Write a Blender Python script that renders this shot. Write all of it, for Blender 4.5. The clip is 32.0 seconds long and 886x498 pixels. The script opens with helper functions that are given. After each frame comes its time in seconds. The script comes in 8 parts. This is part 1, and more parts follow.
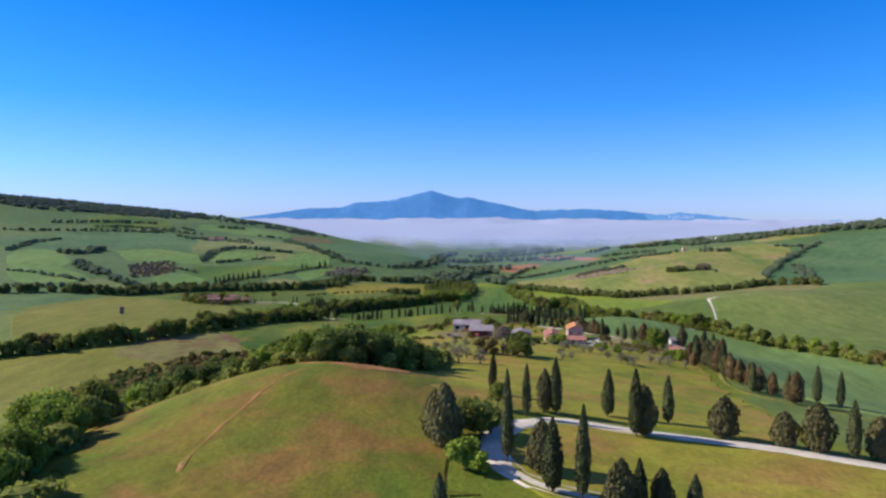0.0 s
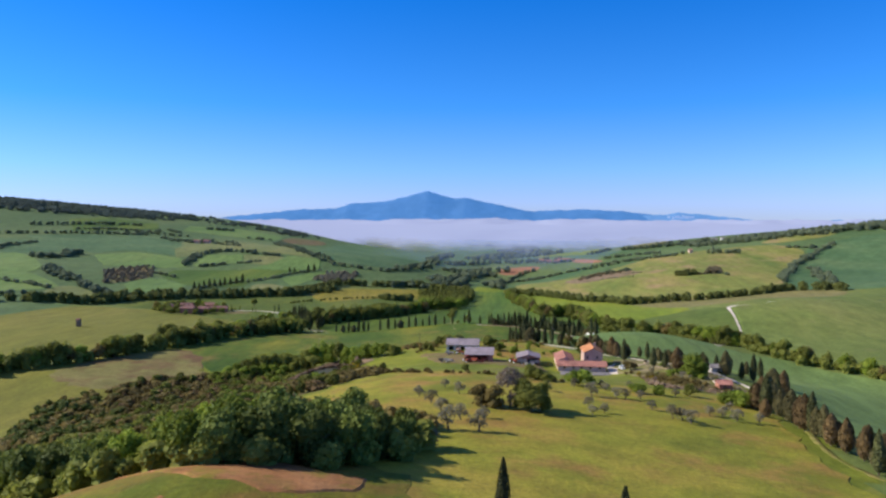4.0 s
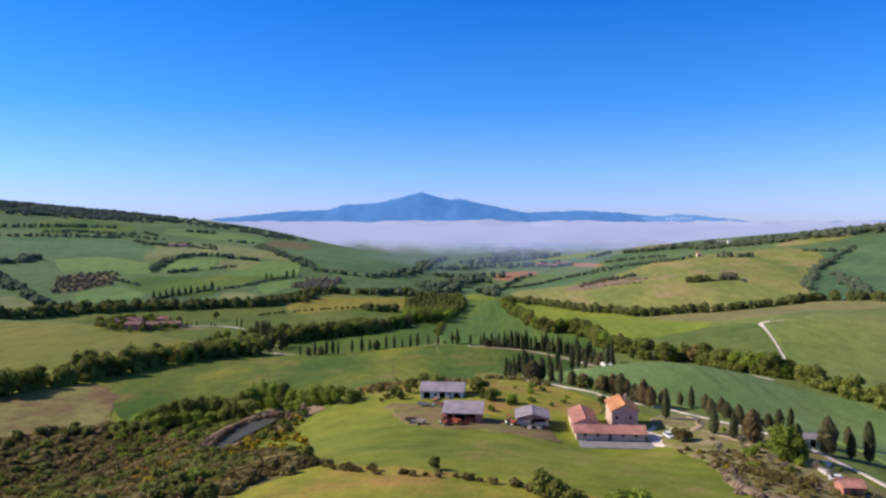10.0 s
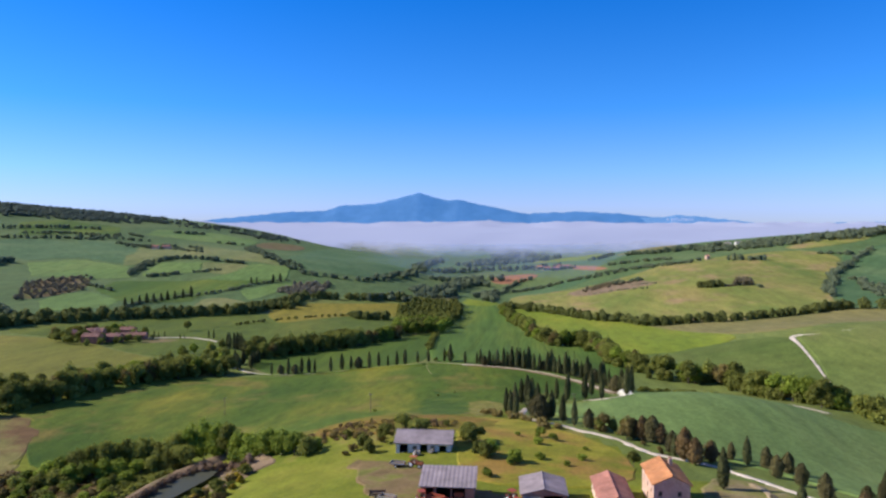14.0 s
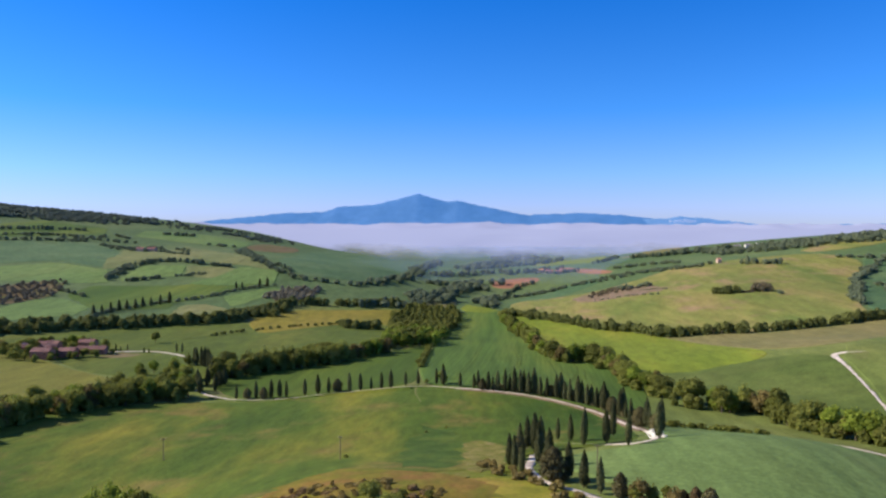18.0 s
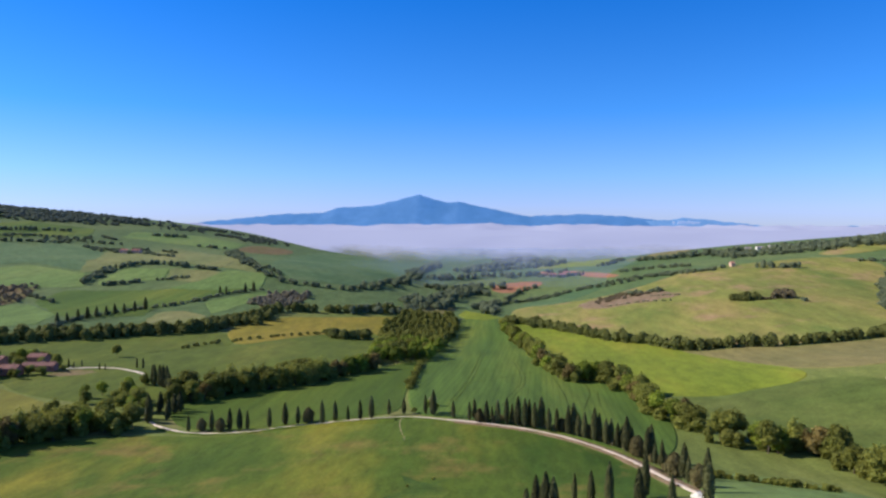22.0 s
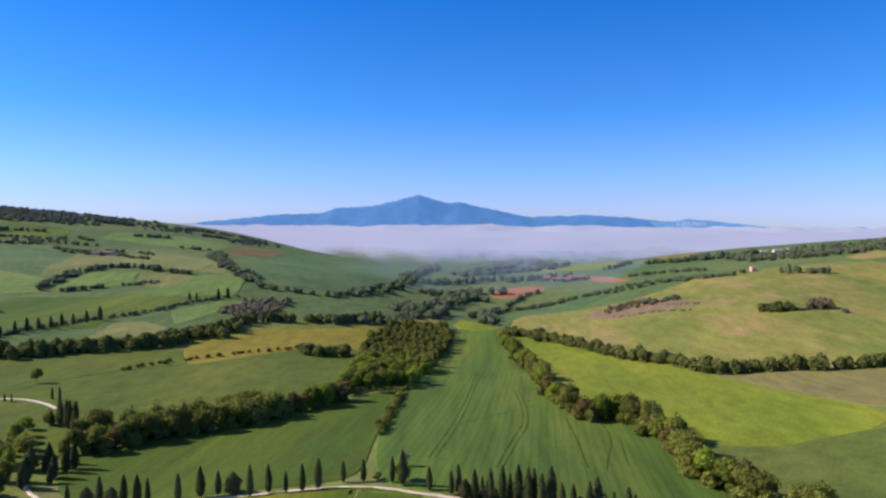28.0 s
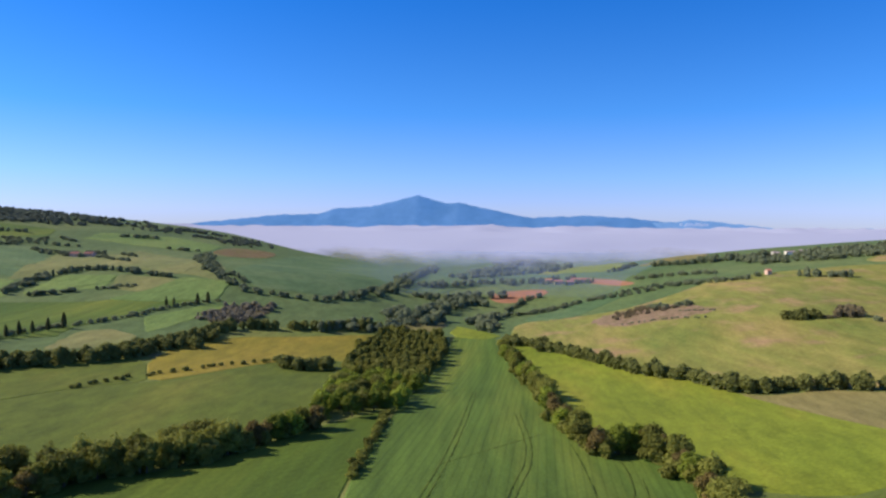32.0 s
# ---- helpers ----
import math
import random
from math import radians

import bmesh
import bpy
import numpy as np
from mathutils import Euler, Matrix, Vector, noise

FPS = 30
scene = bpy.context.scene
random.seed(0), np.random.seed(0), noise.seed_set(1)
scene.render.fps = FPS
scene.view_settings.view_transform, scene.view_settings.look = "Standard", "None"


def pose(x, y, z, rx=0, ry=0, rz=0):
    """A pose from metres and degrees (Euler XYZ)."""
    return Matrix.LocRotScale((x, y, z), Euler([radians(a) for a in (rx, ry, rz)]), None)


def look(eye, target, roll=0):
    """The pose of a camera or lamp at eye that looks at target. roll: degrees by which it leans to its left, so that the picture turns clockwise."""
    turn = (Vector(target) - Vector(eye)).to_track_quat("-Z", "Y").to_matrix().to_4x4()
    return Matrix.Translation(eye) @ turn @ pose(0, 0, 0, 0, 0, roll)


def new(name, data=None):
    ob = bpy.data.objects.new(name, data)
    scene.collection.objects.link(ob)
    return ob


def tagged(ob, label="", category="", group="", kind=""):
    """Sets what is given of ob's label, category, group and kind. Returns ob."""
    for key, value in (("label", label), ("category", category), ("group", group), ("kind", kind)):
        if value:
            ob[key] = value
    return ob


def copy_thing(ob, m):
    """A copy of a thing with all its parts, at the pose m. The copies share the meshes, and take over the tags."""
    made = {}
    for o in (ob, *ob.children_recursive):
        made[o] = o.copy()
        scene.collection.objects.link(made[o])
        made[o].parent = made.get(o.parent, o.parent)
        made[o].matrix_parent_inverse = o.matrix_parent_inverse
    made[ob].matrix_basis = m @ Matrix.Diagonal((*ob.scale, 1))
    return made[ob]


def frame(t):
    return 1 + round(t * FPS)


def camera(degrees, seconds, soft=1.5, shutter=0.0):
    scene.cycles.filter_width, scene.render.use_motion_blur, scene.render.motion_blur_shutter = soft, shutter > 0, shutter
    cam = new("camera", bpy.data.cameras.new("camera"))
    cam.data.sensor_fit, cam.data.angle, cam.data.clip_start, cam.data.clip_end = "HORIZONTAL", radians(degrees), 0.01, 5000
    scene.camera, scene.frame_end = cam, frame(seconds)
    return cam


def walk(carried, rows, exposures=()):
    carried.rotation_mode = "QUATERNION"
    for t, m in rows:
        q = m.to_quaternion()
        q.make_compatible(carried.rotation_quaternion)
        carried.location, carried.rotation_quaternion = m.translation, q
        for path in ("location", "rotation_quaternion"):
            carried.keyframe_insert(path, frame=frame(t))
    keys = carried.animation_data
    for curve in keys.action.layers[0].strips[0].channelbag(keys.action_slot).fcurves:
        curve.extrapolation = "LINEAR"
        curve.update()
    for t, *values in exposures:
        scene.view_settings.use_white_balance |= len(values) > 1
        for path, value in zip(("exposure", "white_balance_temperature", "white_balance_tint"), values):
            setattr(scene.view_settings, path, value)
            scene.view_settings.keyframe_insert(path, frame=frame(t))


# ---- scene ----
cam = camera(63.75, 32.0, soft=2.5)
PATH = [
    (0, (3.12, -4.36, 44.63), (-6.54, 95.09, 40.58), 0.27),
    (2, (1.05, 25.50, 44.80), (-8.47, 124.96, 40.79), 0.19),
    (4, (0.20, 54.91, 44.98), (-9.06, 154.40, 41.04), 0.13),
    (6, (-0.03, 83.96, 45.13), (-9.02, 183.48, 41.27), 0.09),
    (8, (-0.04, 112.72, 45.25), (-8.79, 212.27, 41.46), 0.07),
    (10, (-0.05, 141.26, 45.32), (-8.64, 240.82, 41.60), 0.06),
    (12, (-0.17, 169.61, 45.35), (-8.66, 269.18, 41.70), 0.06),
    (14, (-0.42, 197.81, 45.34), (-8.85, 297.39, 41.77), 0.08),
    (16, (-0.74, 225.88, 45.30), (-9.16, 325.47, 41.83), 0.10),
    (18, (-1.01, 253.84, 45.25), (-9.47, 353.42, 41.88), 0.13),
    (20, (-1.15, 281.67, 45.20), (-9.68, 381.25, 41.92), 0.17),
    (22, (-1.05, 309.37, 45.14), (-9.68, 408.94, 41.94), 0.21),
    (24, (-0.68, 336.89, 45.07), (-9.41, 436.46, 41.93), 0.25),
    (26, (-0.08, 364.21, 44.96), (-8.89, 463.77, 41.87), 0.29),
    (28, (0.59, 391.26, 44.78), (-8.25, 490.83, 41.71), 0.32),
    (30, (1.03, 417.99, 44.46), (-7.81, 517.55, 41.42), 0.35),
    (32, (0.78, 444.31, 43.93), (-8.11, 543.87, 40.98), 0.38),
]
TINTS = [(0, 0.6, 6150, 3), (6, 0.6, 6370, 6), (9, 0.6, 6450, 9), (13, 0.6, 6290, 5), (17, 0.6, 6460, 8), (20, 0.6, 6450, 7), (32, 0.6, 6880, 9)]
walk(cam, [(t, look(eye, target, roll)) for t, eye, target, roll in PATH], TINTS)

# ---- sky and sun: a clear morning, the sun to the west of the valley at mid height ----
SUN_ELEV = 33.0
world = bpy.data.worlds.new("sky")
scene.world = world
world.use_nodes = True
wn, wl = world.node_tree.nodes, world.node_tree.links
wn.clear()
w_out = wn.new("ShaderNodeOutputWorld")
w_bg = wn.new("ShaderNodeBackground")
w_bg.inputs["Strength"].default_value = 0.15
w_sky = wn.new("ShaderNodeTexSky")
w_sky.sky_type = "NISHITA"
w_sky.sun_disc = False
w_sky.sun_elevation = radians(SUN_ELEV)
w_sky.sun_rotation = radians(-90)
w_sky.air_density, w_sky.dust_density, w_sky.ozone_density = 1.0, 0.0, 2.0
w_tc = wn.new("ShaderNodeTexCoord")
w_sep = wn.new("ShaderNodeSeparateXYZ")
wl.new(w_tc.outputs["Generated"], w_sep.inputs[0])
w_ramp = wn.new("ShaderNodeValToRGB")
w_stops = ((0.0, (0.30, 0.34, 0.465)), (0.025, (0.29, 0.385, 0.64)), (0.07, (0.205, 0.42, 0.93)), (0.155, (0.085, 0.385, 1.14)), (0.30, (0.028, 0.335, 1.34)), (1.0, (0.34, 0.47, 0.95)))
while len(w_ramp.color_ramp.elements) < len(w_stops):
    w_ramp.color_ramp.elements.new(0.5)
for el, (pos, col) in zip(w_ramp.color_ramp.elements, w_stops):
    el.position, el.color = pos, (*[c / 1.5 for c in col], 1)
wl.new(w_sep.outputs["Z"], w_ramp.inputs[0])
w_lum = wn.new("ShaderNodeRGBToBW")
wl.new(w_sky.outputs[0], w_lum.inputs[0])
w_scale = wn.new("ShaderNodeMath")
w_scale.operation = "MULTIPLY"
w_scale.inputs[1].default_value = 1.5
wl.new(w_lum.outputs[0], w_scale.inputs[0])
w_mul = wn.new("ShaderNodeMix")
w_mul.data_type, w_mul.blend_type = "RGBA", "MULTIPLY"
w_mul.inputs["Factor"].default_value = 1.0
wl.new(w_scale.outputs[0], w_mul.inputs["A"])
wl.new(w_ramp.outputs[0], w_mul.inputs["B"])
wl.new(w_mul.outputs["Result"], w_bg.inputs["Color"])
wl.new(w_bg.outputs[0], w_out.inputs["Surface"])

sun_data = bpy.data.lights.new("sun", "SUN")
sun_data.energy = 4.2
sun_data.angle = radians(0.6)
sun_data.color = (1.0, 0.91, 0.75)
sun = new("sun", sun_data)
sun.matrix_world = look((-100 * math.cos(radians(SUN_ELEV)), 6, 100 * math.sin(radians(SUN_ELEV))), (0, 0, 0))



# ---- materials ----
def shader(name):
    m = bpy.data.materials.new(name)
    m.use_nodes = True
    nt = m.node_tree
    return m, nt, nt.nodes["Principled BSDF"]


def ramp_node(nt, stops):
    r = nt.nodes.new("ShaderNodeValToRGB")
    while len(r.color_ramp.elements) < len(stops):
        r.color_ramp.elements.new(0.5)
    for el, (pos, col) in zip(r.color_ramp.elements, stops):
        el.position, el.color = pos, (*col, 1)
    return r


def noise_node(nt, vec, scale, detail=4.0, rough=0.6):
    n = nt.nodes.new("ShaderNodeTexNoise")
    n.inputs["Scale"].default_value = scale
    n.inputs["Detail"].default_value = detail
    n.inputs["Roughness"].default_value = rough
    nt.links.new(vec, n.inputs["Vector"])
    return n.outputs["Fac"]


def mix_rgb(nt, fac, a, b, mode="MIX"):
    n = nt.nodes.new("ShaderNodeMix")
    n.data_type, n.blend_type = "RGBA", mode
    for sock, val in ((n.inputs["Factor"], fac), (n.inputs["A"], a), (n.inputs["B"], b)):
        if hasattr(val, "links"):
            nt.links.new(val, sock)
        else:
            sock.default_value = val if isinstance(val, (int, float)) else (*val, 1)
    return n.outputs["Result"]


def map_range(nt, val, a, b, c, d):
    n = nt.nodes.new("ShaderNodeMapRange")
    for sock, v in zip(n.inputs[1:5], (a, b, c, d)):
        sock.default_value = v
    nt.links.new(val, n.inputs[0])
    return n.outputs[0]


def grey(nt, val):
    n = nt.nodes.new("ShaderNodeCombineColor")
    for s in n.inputs[:3]:
        nt.links.new(val, s)
    return n.outputs[0]


def land(name, dark, mid, light, big=60.0, small=1.2, rough=0.95, bump=0.5, rows=None, extra=None, streak=None):
    """Grass, crops and soil: slow drifts of colour, finer tufts, fine relief. rows: (angle, spacing, depth) of drill lines;
    extra: (colour, patch size, amount) of a second growth; streak: (angle, length, width) pulls the drifts along one way."""
    m, nt, bsdf = shader(name)
    pos = nt.nodes.new("ShaderNodeNewGeometry").outputs["Position"]
    vec = pos
    if streak:
        mp = nt.nodes.new("ShaderNodeMapping")
        mp.inputs["Rotation"].default_value = (0, 0, radians(streak[0]))
        mp.inputs["Scale"].default_value = (1.0, streak[2] / streak[1], 1.0)
        nt.links.new(pos, mp.inputs["Vector"])
        vec = mp.outputs[0]
    broad = noise_node(nt, vec, 1.0 / big, 5.0, 0.62)
    col = ramp_node(nt, ((0.30, dark), (0.50, mid), (0.70, light)))
    nt.links.new(broad, col.inputs[0])
    out = col.outputs[0]
    if extra:
        patch = noise_node(nt, pos, 1.0 / extra[1], 6.0, 0.65)
        out = mix_rgb(nt, map_range(nt, patch, 0.62 - extra[2] * 0.25, 0.72 - extra[2] * 0.15, 0.0, 0.9), out, extra[0])
    mids = noise_node(nt, vec, 1.0 / (small * (4 if streak else 7)), 4.0, 0.6)
    out = mix_rgb(nt, 1.0, out, grey(nt, map_range(nt, mids, 0.3, 0.7, 0.78, 1.2)), "MULTIPLY")
    tuft = noise_node(nt, pos, 1.0 / small, 3.0, 0.7)
    out = mix_rgb(nt, 1.0, out, grey(nt, map_range(nt, tuft, 0.25, 0.75, 0.72, 1.25)), "MULTIPLY")
    relief = tuft
    if rows:
        mp = nt.nodes.new("ShaderNodeMapping")
        mp.inputs["Rotation"].default_value = (0, 0, radians(rows[0]))
        nt.links.new(pos, mp.inputs["Vector"])
        warp = nt.nodes.new("ShaderNodeTexWave")
        warp.inputs["Scale"].default_value = 0.314 / rows[1]
        warp.inputs["Distortion"].default_value = 0.0
        warp.inputs["Detail"].default_value = 2.0
        warp.inputs["Detail Scale"].default_value = 0.15
        nt.links.new(mp.outputs[0], warp.inputs["Vector"])
        out = mix_rgb(nt, 1.0, out, grey(nt, map_range(nt, warp.outputs["Fac"], 0.80, 1.0, 1.0, 1.0 - rows[2])), "MULTIPLY")
    bm_node = nt.nodes.new("ShaderNodeBump")
    bm_node.inputs["Strength"].default_value = bump
    bm_node.inputs["Distance"].default_value = 0.4
    nt.links.new(relief, bm_node.inputs["Height"])
    nt.links.new(bm_node.outputs[0], bsdf.inputs["Normal"])
    nt.links.new(out, bsdf.inputs["Base Color"])
    bsdf.inputs["Roughness"].default_value = rough
    bsdf.inputs["Specular IOR Level"].default_value = 0.15
    return m


def leaf(name, dark, light, spread=0.35, through_light=0.25, clump=1.2):
    """Foliage: each leaf spray has its own tone, each tree a slight shift of its own, and some sun comes through."""
    m, nt, bsdf = shader(name)
    geo = nt.nodes.new("ShaderNodeNewGeometry")
    info = nt.nodes.new("ShaderNodeObjectInfo")
    tone = map_range(nt, geo.outputs["Random Per Island"], 0.0, 1.0, 0.0, 1.0)
    drift = noise_node(nt, geo.outputs["Position"], 1.0 / clump, 3.0)
    add = nt.nodes.new("ShaderNodeMath")
    add.operation = "MULTIPLY_ADD"
    nt.links.new(tone, add.inputs[0])
    add.inputs[1].default_value = 0.5
    nt.links.new(map_range(nt, drift, 0.3, 0.7, 0.0, 0.5), add.inputs[2])
    out = mix_rgb(nt, add.outputs[0], dark, light)
    out = mix_rgb(nt, 1.0, out, grey(nt, map_range(nt, info.outputs["Random"], 0, 1, 1 - spread, 1 + spread)), "MULTIPLY")
    nt.links.new(out, bsdf.inputs["Base Color"])
    bsdf.inputs["Roughness"].default_value = 0.75
    bsdf.inputs["Specular IOR Level"].default_value = 0.2
    tl = nt.nodes.new("ShaderNodeBsdfTranslucent")
    nt.links.new(out, tl.inputs["Color"])
    mx = nt.nodes.new("ShaderNodeMixShader")
    mx.inputs[0].default_value = through_light
    nt.links.new(bsdf.outputs[0], mx.inputs[1])
    nt.links.new(tl.outputs[0], mx.inputs[2])
    nt.links.new(mx.outputs[0], nt.nodes["Material Output"].inputs["Surface"])
    return m


def plain(name, a, b, size=0.6, rough=0.7, metal=0.0, bump=0.15, coarse=None, stain=0.25):
    """Built surfaces: two tones at one size, weathering at a larger one, fine relief."""
    m, nt, bsdf = shader(name)
    pos = nt.nodes.new("ShaderNodeNewGeometry").outputs["Position"]
    n1 = noise_node(nt, pos, 1.0 / size, 5.0, 0.65)
    out = mix_rgb(nt, map_range(nt, n1, 0.3, 0.7, 0, 1), a, b)
    n2 = noise_node(nt, pos, 1.0 / (coarse or size * 8), 4.0, 0.6)
    out = mix_rgb(nt, 1.0, out, grey(nt, map_range(nt, n2, 0.3, 0.7, 1 - stain, 1 + stain * 0.5)), "MULTIPLY")
    nt.links.new(out, bsdf.inputs["Base Color"])
    bsdf.inputs["Roughness"].default_value = rough
    bsdf.inputs["Metallic"].default_value = metal
    bn = nt.nodes.new("ShaderNodeBump")
    bn.inputs["Strength"].default_value = bump
    bn.inputs["Distance"].default_value = 0.05
    nt.links.new(n1, bn.inputs["Height"])
    nt.links.new(bn.outputs[0], bsdf.inputs["Normal"])
    return m


# Blue is raised in this green to carry the haze of the far slopes.
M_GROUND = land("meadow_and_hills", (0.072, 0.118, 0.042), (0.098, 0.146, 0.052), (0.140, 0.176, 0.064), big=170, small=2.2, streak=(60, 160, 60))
M_MEADOW = land("bright_meadow", (0.145, 0.156, 0.017), (0.228, 0.212, 0.024), (0.310, 0.240, 0.037), big=30, small=1.0, extra=((0.300, 0.172, 0.046), 20, 0.55))
M_MEADOW_F = land("farm_meadow", (0.105, 0.132, 0.014), (0.158, 0.174, 0.018), (0.212, 0.202, 0.028), big=30, small=1.0, extra=((0.19, 0.15, 0.045), 14, 0.25))
M_MEADOW_G = land("deep_green_meadow", (0.042, 0.083, 0.011), (0.084, 0.120, 0.015), (0.215, 0.192, 0.025), big=52, small=1.0, extra=((0.180, 0.140, 0.036), 34, 0.3), streak=(75, 80, 30))
M_CROPDARK = land("dark_green_growth", (0.044, 0.084, 0.014), (0.066, 0.106, 0.017), (0.120, 0.146, 0.022), big=14, small=0.8, rows=(80, 3.0, 0.14))
M_DRY = land("dry_hill_grass", (0.092, 0.124, 0.011), (0.152, 0.140, 0.015), (0.215, 0.140, 0.024), big=15, small=0.9, extra=((0.225, 0.118, 0.032), 14, 0.6), streak=(40, 34, 15))
M_REDBROWN = land("red_brown_bare_earth", (0.225, 0.135, 0.040), (0.315, 0.140, 0.058), (0.350, 0.175, 0.076), big=9, small=0.8, extra=((0.19, 0.165, 0.02), 6, 0.5))
M_WHEAT = land("young_wheat", (0.056, 0.106, 0.020), (0.088, 0.144, 0.025), (0.170, 0.202, 0.034), big=46, small=1.4, rows=(3, 3.2, 0.2), streak=(2, 150, 8), bump=0.9)
# Wheat for far fields only; distance haze is put into its blue.
M_WHEAT_B = land("haze_blued_wheat", (0.064, 0.120, 0.050), (0.090, 0.150, 0.062), (0.124, 0.176, 0.074), big=90, small=1.6, rows=(-35, 9.0, 0.06))
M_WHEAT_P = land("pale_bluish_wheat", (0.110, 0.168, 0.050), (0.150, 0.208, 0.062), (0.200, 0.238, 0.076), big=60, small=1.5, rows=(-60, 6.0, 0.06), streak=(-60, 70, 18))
M_BRIGHT = land("bright_green_crop", (0.125, 0.168, 0.018), (0.180, 0.216, 0.023), (0.275, 0.245, 0.036), big=90, small=1.6, streak=(70, 80, 25))
M_DULL_L = land("olive_pasture", (0.070, 0.100, 0.016), (0.098, 0.126, 0.019), (0.150, 0.156, 0.027), big=70, small=1.5, streak=(60, 90, 30))
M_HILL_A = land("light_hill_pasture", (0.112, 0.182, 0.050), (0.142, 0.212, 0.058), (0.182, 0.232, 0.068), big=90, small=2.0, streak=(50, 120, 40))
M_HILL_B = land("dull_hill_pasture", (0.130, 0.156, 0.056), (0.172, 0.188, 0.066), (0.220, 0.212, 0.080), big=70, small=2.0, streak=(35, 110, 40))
M_DARKCROP = land("dark_green_crop", (0.070, 0.100, 0.022), (0.094, 0.125, 0.028), (0.122, 0.145, 0.036), big=60, small=1.5)
M_PALE = land("pale_hill_pasture", (0.132, 0.168, 0.036), (0.205, 0.204, 0.050), (0.300, 0.234, 0.080), big=60, small=2.4, extra=((0.315, 0.205, 0.110), 55, 0.42), streak=(65, 150, 45))
M_DULL = land("dull_green_crop", (0.108, 0.142, 0.034), (0.142, 0.170, 0.042), (0.196, 0.196, 0.058), big=80, small=1.6, extra=((0.24, 0.19, 0.09), 90, 0.15), streak=(60, 90, 30))
M_WHEAT_D = land("deep_green_wheat", (0.046, 0.082, 0.011), (0.068, 0.108, 0.014), (0.118, 0.148, 0.021), big=50, small=1.4, rows=(40, 5.0, 0.09), streak=(40, 90, 7))
M_GARDEN = land("garden_soil", (0.165, 0.125, 0.060), (0.235, 0.175, 0.092), (0.310, 0.240, 0.140), big=7, small=0.8, extra=((0.175, 0.175, 0.036), 5, 0.8))
M_YELLOW = land("yellow_green_field", (0.128, 0.138, 0.021), (0.172, 0.163, 0.027), (0.215, 0.185, 0.036), big=80, small=1.8, streak=(60, 110, 30))
M_OCHRE = land("ochre_green_field", (0.165, 0.150, 0.020), (0.228, 0.186, 0.026), (0.285, 0.210, 0.036), big=60, small=1.8, streak=(60, 110, 30))
M_TRAILER = plain("faded_trailer_paint", (0.36, 0.31, 0.28), (0.47, 0.41, 0.37), size=0.5, rough=0.6, coarse=2)
M_LILAC = leaf("greyish_orchard_twigs", (0.215, 0.195, 0.135), (0.345, 0.300, 0.215), through_light=0.35)
M_TAN = land("tan_stubble", (0.160, 0.150, 0.054), (0.205, 0.176, 0.066), (0.250, 0.200, 0.086), big=60, small=1.5, streak=(70, 120, 30))
M_SOIL = land("brown_soil", (0.115, 0.085, 0.035), (0.165, 0.110, 0.050), (0.220, 0.165, 0.085), big=30, small=1.2, extra=((0.13, 0.15, 0.03), 26, 0.5))
M_RED = land("red_ploughed_soil", (0.270, 0.120, 0.070), (0.330, 0.155, 0.090), (0.370, 0.195, 0.120), big=50, small=2.0)
M_SCRUBLAND = land("heath_ground", (0.105, 0.096, 0.030), (0.145, 0.118, 0.044), (0.190, 0.138, 0.064), big=16, small=1.2)
M_GRAVEL = plain("white_gravel", (0.58, 0.465, 0.39), (0.76, 0.64, 0.555), size=0.5, rough=0.95, coarse=6)
M_CYP_B = leaf("brownish_cypress_sprays", (0.082, 0.074, 0.032), (0.205, 0.172, 0.070), through_light=0.2)
M_DUSK = leaf("dusky_thicket_leaves", (0.105, 0.088, 0.052), (0.205, 0.165, 0.095), through_light=0.3)
M_TRACK = land("trodden_grass", (0.180, 0.150, 0.045), (0.225, 0.180, 0.060), (0.260, 0.200, 0.075), big=8, small=0.6, extra=((0.13, 0.14, 0.02), 3, 0.9))
M_BARE = leaf("bare_twigs", (0.190, 0.140, 0.100), (0.360, 0.280, 0.210), through_light=0.2)
M_REED = leaf("dry_reeds", (0.185, 0.125, 0.082), (0.420, 0.295, 0.205), through_light=0.3)
M_DIRT = plain("bare_earth", (0.30, 0.21, 0.12), (0.42, 0.31, 0.19), size=0.8, rough=0.95, coarse=5)
M_FALLOW = land("fallow_ground", (0.145, 0.130, 0.040), (0.190, 0.165, 0.055), (0.225, 0.195, 0.065), big=22, small=1.0, extra=((0.150, 0.080, 0.042), 24, 0.62))
M_CLAY = land("pinkish_clay", (0.170, 0.115, 0.070), (0.235, 0.160, 0.105), (0.290, 0.205, 0.140), big=9, small=0.6, extra=((0.13, 0.13, 0.04), 7, 0.4))
M_YARD = land("trodden_farmyard", (0.140, 0.100, 0.042), (0.195, 0.130, 0.066), (0.240, 0.165, 0.095), big=7, small=0.7, extra=((0.140, 0.145, 0.028), 7, 0.55))
M_LEAF = leaf("oak_leaves", (0.120, 0.142, 0.030), (0.305, 0.300, 0.062), through_light=0.42)
# Oak leaves again, darker: dimness of the left-hand trees is put into the colour.
M_LEAF_D = leaf("dark_oak_leaves", (0.070, 0.098, 0.020), (0.195, 0.225, 0.044), through_light=0.3)
M_LEAF_L = leaf("fresh_leaves", (0.128, 0.176, 0.022), (0.315, 0.365, 0.048), through_light=0.34)
# Leaf copies for the distance: aerial haze is put into their paler, bluer colours.
M_LEAF_B = leaf("haze_tinted_far_leaves", (0.128, 0.158, 0.096), (0.222, 0.250, 0.140), through_light=0.42)
